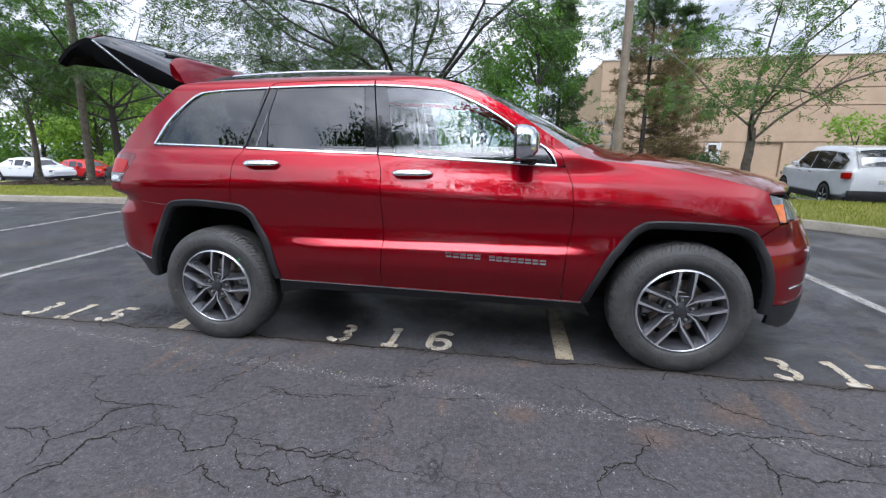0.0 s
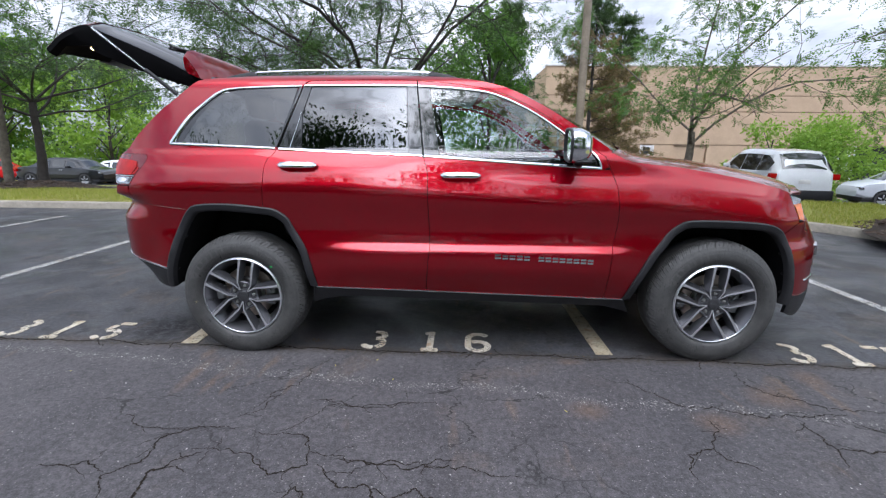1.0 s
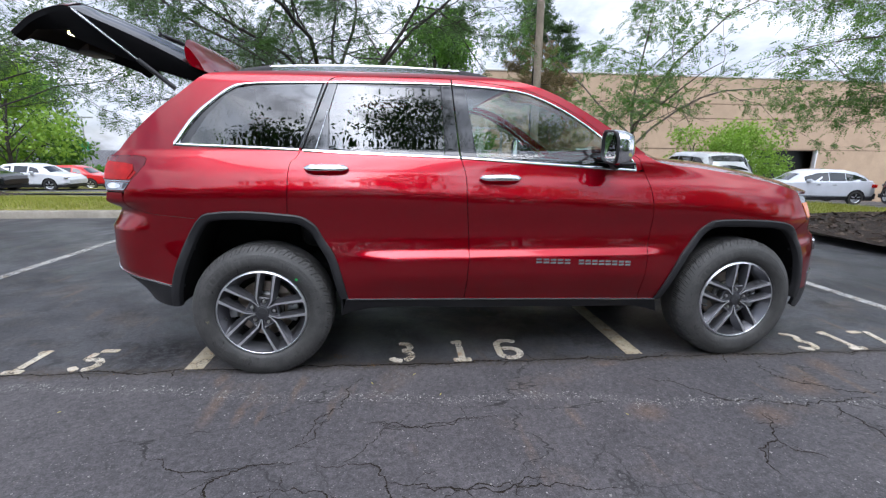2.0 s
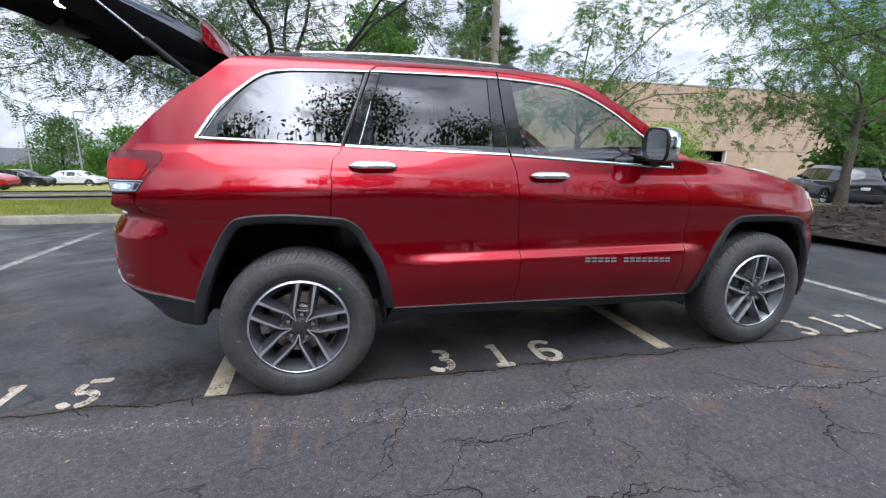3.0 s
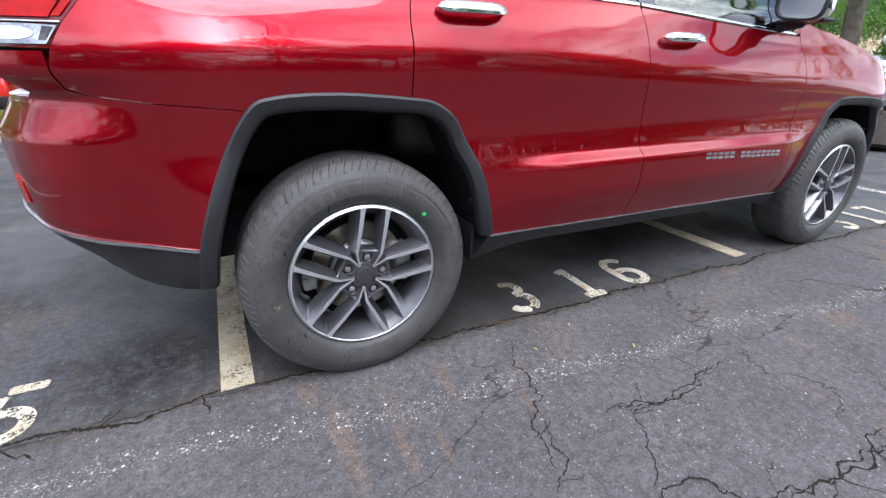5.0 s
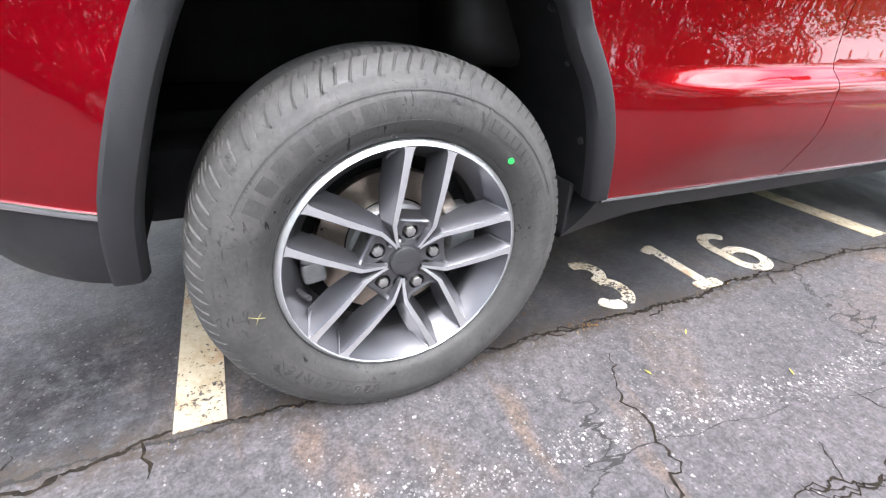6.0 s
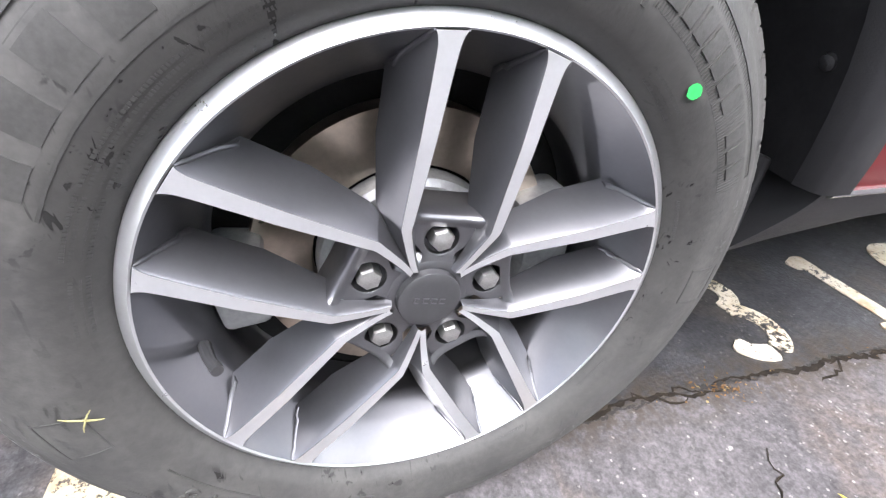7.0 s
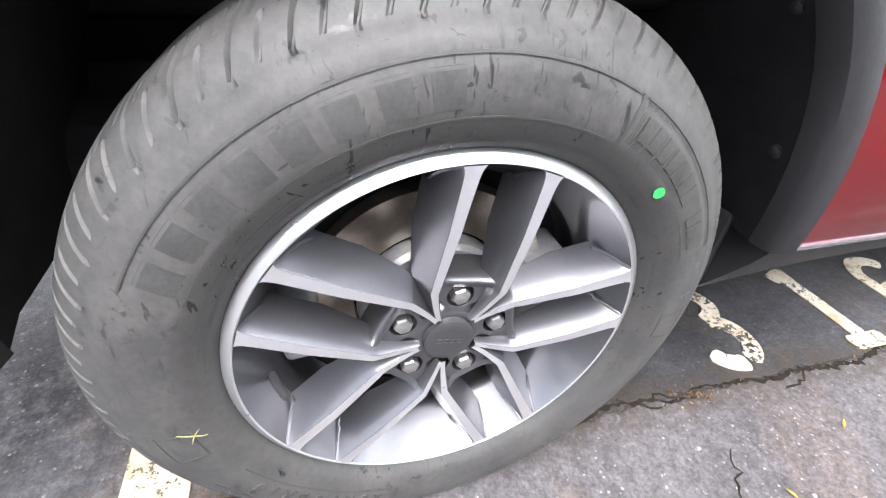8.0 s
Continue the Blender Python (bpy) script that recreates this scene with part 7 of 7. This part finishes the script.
def street_lamp(x, y, h, heads, mat):
    t = pole(x, y, h, .09, .06, mat, "tall grey parking-lot lamp with flat heads", (0, 0), "street_lamp")
    for sg in heads:
        bm = boxed(.15 if sg > 0 else -1.15, -.22, h + .25, 1.15 if sg > 0 else -.15, .22, h + .40, .04)
        tube(bm, [(0, 0, h + .28), (sg * .4, 0, h + .32)], .04, 6)
        part("lamp_head", bm, GALV, t)


street_lamp(-10.4, 50, 7.2, (1, -1), GALV)
street_lamp(-34, 53, 7.4, (1, -1), GALV)
street_lamp(-29.4, 53, 6.2, (), GALV)
street_lamp(-38.6, 53, 8.4, (), GALV)
street_lamp(-24.5, 52, 7.4, (1,), GALV)
SIGNBLUE = material("blue_sign", (.02, .16, .50), .5, vary=.1)
SIGNGREEN = material("green_sign", (.02, .30, .16), .5, vary=.1)
for x, y, w, z0, z1, mat, lab in ((-12.2, 38, 1.5, 1.38, 2.2, SIGNBLUE, "blue sign board on posts"), (-37.5, 58, 1.6, 1.0, 2.0, SIGNGREEN, "green sign board on posts")):
    t = thing("sign", lab, "sign", Matrix.Translation(at(x, y)))
    g = float(fall(x, y))
    part("board", boxed(-w / 2, -.04, z0 - g, w / 2, .04, z1 - g, .01), mat, t)
    for sg in (-1, 1):
        part("post", boxed(sg * w * .4 - .04, .05, -.2, sg * w * .4 + .04, .12, z1 - g), GALV, t)
fr = thing("pipe_rack", "pale steel frame with rails beside the building", "frame", Matrix.Translation(at(6.4, 27.5)))
for px in (-1.6, -.8, 0, .8, 1.6):
    part("upright", boxed(px - .06, -.06, -.1, px + .06, .06, 4.2), GALV, fr)
for pz in (1.9, 2.6, 3.3, 4.0):
    part("rail", boxed(-1.7, -.1, pz, 1.7, -.02, pz + .1), GALV, fr)
bm = bmesh.new()
tube(bm, [(-1.6, -.12, 3.9), (1.2, -.12, 1.6)], .07, 6)
part("brace", bm, GALV, fr)

# ---- parked cars ----


def parked(label, x, y, yaw, L, W, H, paint_mat, kind="sedan", name="car", detail=True):
    """A parked car heading along its own +x; its body is a loft over stations."""
    t = thing(name, label, "car", pose(x, y, float(fall(x, y)), 0, 0, yaw), group="parked cars")
    hw = W / 2
    if kind == "sedan":
        st = [(-.50, .52, .36), (-.485, .60, .52), (-.45, .66, .60), (-.36, .68, .64), (-.30, .68, .72), (-.18, .665, .955), (-.05, .655, 1.0), (.10, .65, .985), (.19, .64, .90), (.29, .63, .66), (.36, .60, .61), (.44, .56, .575), (.485, .48, .50), (.50, .40, .40)]
    elif kind == "crossover":
        st = [(-.50, .52, .38), (-.49, .62, .56), (-.47, .66, .69), (-.42, .67, .80), (-.33, .67, .915), (-.20, .66, .985), (-.05, .65, 1.0), (.08, .645, .965), (.17, .64, .875), (.29, .63, .66), (.36, .61, .62), (.44, .57, .58), (.485, .48, .50), (.50, .40, .40)]
    else:
        st = [(-.50, .50, .40), (-.492, .60, .58), (-.480, .63, .64), (-.455, .63, .80), (-.40, .62, .955), (-.28, .61, .99), (-.05, .60, 1.0), (.08, .595, .985), (.17, .595, .92), (.29, .60, .66), (.36, .60, .62), (.44, .57, .585), (.485, .50, .52), (.50, .40, .42)]
    bm = bmesh.new()
    rows = []
    for u, belt, top in st:
        taper = 1 - .22 * max(0, abs(u) - .38) / .12
        w = hw * taper
        zb, zt = H * belt, H * top
        cab = zt > zb * 1.06
        wr = w * (.72 if cab else .86)
        low = .20 * H * (1 + .25 * (abs(u) > .47))
        half = [(w * .90, low), (w, low + .10), (w * 1.0, H * .38), (w * .965, zb - .02), (w * .93 if cab else w * .92, zb + .01 * cab), (wr * 1.02, zt - .07 * H * cab - .01), (wr * .82, zt - .005), (wr * .4, zt + .012), (0, zt + .016)]
        row = [bm.verts.new((u * L, -a, b)) for a, b in half] + [bm.verts.new((u * L, a, b)) for a, b in half[-2::-1]]
        rows.append(row)
    for a, b in zip(rows, rows[1:]):
        for i in range(len(a) - 1):
            bm.faces.new((a[i], b[i], b[i + 1], a[i + 1]))
    bm.faces.new(rows[0]), bm.faces.new(rows[-1][::-1])
    bmesh.ops.recalc_face_normals(bm, faces=bm.faces)
    body = part("body", bm, paint_mat, t, "", None, 24)
    # side glass between the stations of the cabin
    cabs = [i for i, (u, b, tt) in enumerate(st) if tt > b * 1.06]
    for sg in (-1, 1):
        for i0, i1, f0, f1 in ([(cabs[0] - 1, cabs[1], .35, .9), (cabs[1], cabs[2], .05, .95), (cabs[2], cabs[-1] + 1, .06, .62)] if kind == "sedan" else [(cabs[0], cabs[2], .12, .985), (cabs[2], cabs[3], .015, .985), (cabs[3], cabs[-1] + 1, .015, .66)]):
            (u0, b0, t0), (u1, b1, t1) = st[i0], st[i1]

            def pt(f, v):
                u = u0 + (u1 - u0) * f
                us, bs, ts = zip(*st)
                zb, zt = H * np.interp(u, us, bs), H * np.interp(u, us, ts)
                z0, z1 = zb + .03, max(zt - .085 * H, zb + .035)
                w0, w1 = hw * .93, hw * .735
                k = (z0 + (z1 - z0) * v - zb) / max(zt - .07 * H - zb, .05)
                return (u * L, sg * (w0 + (w1 - w0) * min(max(k, 0), 1) + .008), z0 + (z1 - z0) * v)
            loop = [pt(f0, 0), pt(f1, 0), pt(f1, .98), pt((f0 + f1) / 2, 1), pt(f0, .98)]
            bm = bmesh.new()
            bm.faces.new([bm.verts.new(p) for p in (loop if sg < 0 else loop[::-1])])
            part("side_window", bm, CARGLASS, t, "dark glass")
    # windscreen and rear glass
    us, bs, ts = zip(*st)
    for ua, ub, lab in ((st[cabs[-1]][0] + .012, .283, "windscreen"), (st[cabs[0]][0] - .03 if kind == "sedan" else -.474, (-.30 if kind == "sedan" else -.412), "rear_window")):
        row = []
        for u in (ua, (ua + ub) / 2, ub):
            z = H * float(np.interp(u, us, ts)) + .022
            k = .66 if lab == "windscreen" else .62
            row.append([(u * L - (.012 if lab != "windscreen" else -.012), v * hw * k * (1.12 if u == ub and lab == "windscreen" else 1), z - .05 * v * v) for v in np.linspace(-1, 1, 7)])
        loft(lab, row, CARGLASS, t, "dark glass", True if ua < ub else False)
    # wheels
    wr_ = H * .205 if kind != "sedan" else H * .225
    for wx in (-.305, .315):
        for sg in (-1, 1):
            bm = bmesh.new()
            lathe(bm, [(wr_ * .62, -.09), (wr_ * .72, -.11), (wr_ * .93, -.105), (wr_, -.07), (wr_, .07), (wr_ * .7, .1)], 28)
            wh = part("wheel", bm, RUBBER, t, "", pose(wx * L, sg * (hw - .10), wr_, 0, 0, 0 if sg < 0 else 180))
            bm = bmesh.new()
            lathe(bm, [(.001, -.085), (wr_ * .16, -.092), (wr_ * .2, -.08), (wr_ * .55, -.075), (wr_ * .63, -.1), (wr_ * .66, -.095)], 28)
            for k in range(5):
                box(bm, -.025, -.105, .05, .025, -.08, wr_ * .6, .006, Matrix.Rotation(k * 1.2566, 4, "Y"))
            part("hubcap", bm, RIM_BRIGHT, wh, "silver alloy wheel")
            bm = bmesh.new()
            ring = [(wx * L + wr_ * 1.16 * math.cos(a), sg * (hw + .004), wr_ + wr_ * 1.16 * math.sin(a)) for a in np.linspace(-.12, math.pi + .12, 18)]
            low = [(px, py - sg * .25, pz) for px, py, pz in ring]
            c = bm.verts.new((wx * L, sg * (hw + .004), wr_ * .8))
            vs = [bm.verts.new(p) for p in ring]
            for p, q in zip(vs, vs[1:]):
                bm.faces.new((c, p, q) if sg < 0 else (c, q, p))
            part("wheel_arch", bm, LINER, t)
    part("sill", boxed(-.47 * L, -hw * .95, H * .13, .47 * L, hw * .95, H * .235, .02), PLASTIC, t, "dark lower edge")
    for sg in (-1, 1):
        part("door_mirror", boxed(.13 * L, sg * (hw + .02) - .09, H * .645, .165 * L, sg * (hw + .02) + .09, H * .72, .03), paint_mat, t)
        part("tail_lamp", boxed(-.489 * L, sg * hw * .80 - .19 * W / 2, H * .50, -.455 * L, sg * hw * .80 + .17 * W / 2, H * .595, .02), LENS_RED, t, "red tail lamp")
        part("headlamp", boxed(.455 * L, sg * hw * .70 - .15, H * .43, .487 * L, sg * hw * .70 + .15, H * .50, .02), LENS_CLEAR, t, "clear headlamp")
        for dx in (-.02, .13):
            part("door_handle", boxed(dx * L - .42, sg * (hw + .006) - .012, H * .555, dx * L - .24, sg * (hw + .006) + .012, H * .575, .006), SATIN, t)
    part("rear_bumper", boxed(-.508 * L, -hw * .84, H * .17, -.485 * L, hw * .84, H * .33, .03), PLASTIC if kind != "sedan" else paint_mat, t)
    part("plate", boxed(-.503 * L, -.16, H * .43, -.490 * L, .16, H * .50, .006), DOORM, t, "pale plate")
    return t


CARGLASS = material("parked_car_glass", (.012, .015, .016), .05, coat=.8)
WHITE = paint("white_car_paint", (.72, .73, .74), .0, .35)
SILVER = paint("pearl_car_paint", (.62, .64, .68), .15, .35)
BLACKP = paint("black_car_paint", (.012, .013, .015), .1, .3)
GREYP = paint("dark_grey_car_paint", (.045, .050, .056), .4, .3)
REDP = paint("bright_red_car_paint", (.52, .012, .012), .05, .35)
ORANGE = paint("orange_red_car_paint", (.55, .018, .012), .0, .35)
parked("white seven-seat SUV parked beyond the lawn", 12.3, 13.6, 80, 5.0, 1.92, 1.84, WHITE, "suv")
parked("pearl white crossover parked beyond the lawn", 20.7, 16.8, 168, 4.65, 1.85, 1.62, SILVER, "crossover")
parked("dark grey SUV parked beyond the mulch bed", 18.3, 6.4, 12, 4.9, 1.95, 1.72, GREYP, "suv")
parked("black SUV with red tail lamps in a row of parked cars", 22.5, 13.0, 62, 4.7, 1.9, 1.7, BLACKP, "suv")
parked("dark grey SUV in a row of parked cars", 26.0, 13.2, 62, 4.7, 1.9, 1.7, GREYP, "suv")
parked("pearl white crossover in a row of parked cars", 29.2, 12.6, 62, 4.6, 1.85, 1.65, SILVER, "crossover")
parked("white sedan parked across the road", -27.6, 20.8, 0, 4.7, 1.85, 1.47, WHITE)
parked("bright red hatchback parked across the road", -27.0, 23.6, -4, 4.5, 1.82, 1.47, REDP)
parked("black sedan parked across the road", -19.6, 21.0, 0, 4.7, 1.85, 1.47, BLACKP)
parked("white coupe-like sedan parked across the road", -18.8, 24.0, 0, 4.7, 1.85, 1.45, WHITE)
parked("bright red sedan parked across the road", -18.9, 27.2, 4, 4.6, 1.82, 1.45, REDP)
parked("white sedan parked on the far side", -22.0, 45.0, 0, 4.7, 1.85, 1.45, WHITE)
parked("bright red car parked on the far side", -14.6, 44.0, 0, 4.5, 1.85, 1.40, REDP)
parked("black sedan parked on the far side", -24.0, 41.0, 0, 4.5, 1.85, 1.42, BLACKP)
parked("orange-red boxy small SUV seen from behind", -6.3, 16.9, 103, 4.25, 1.80, 1.69, ORANGE, "suv")
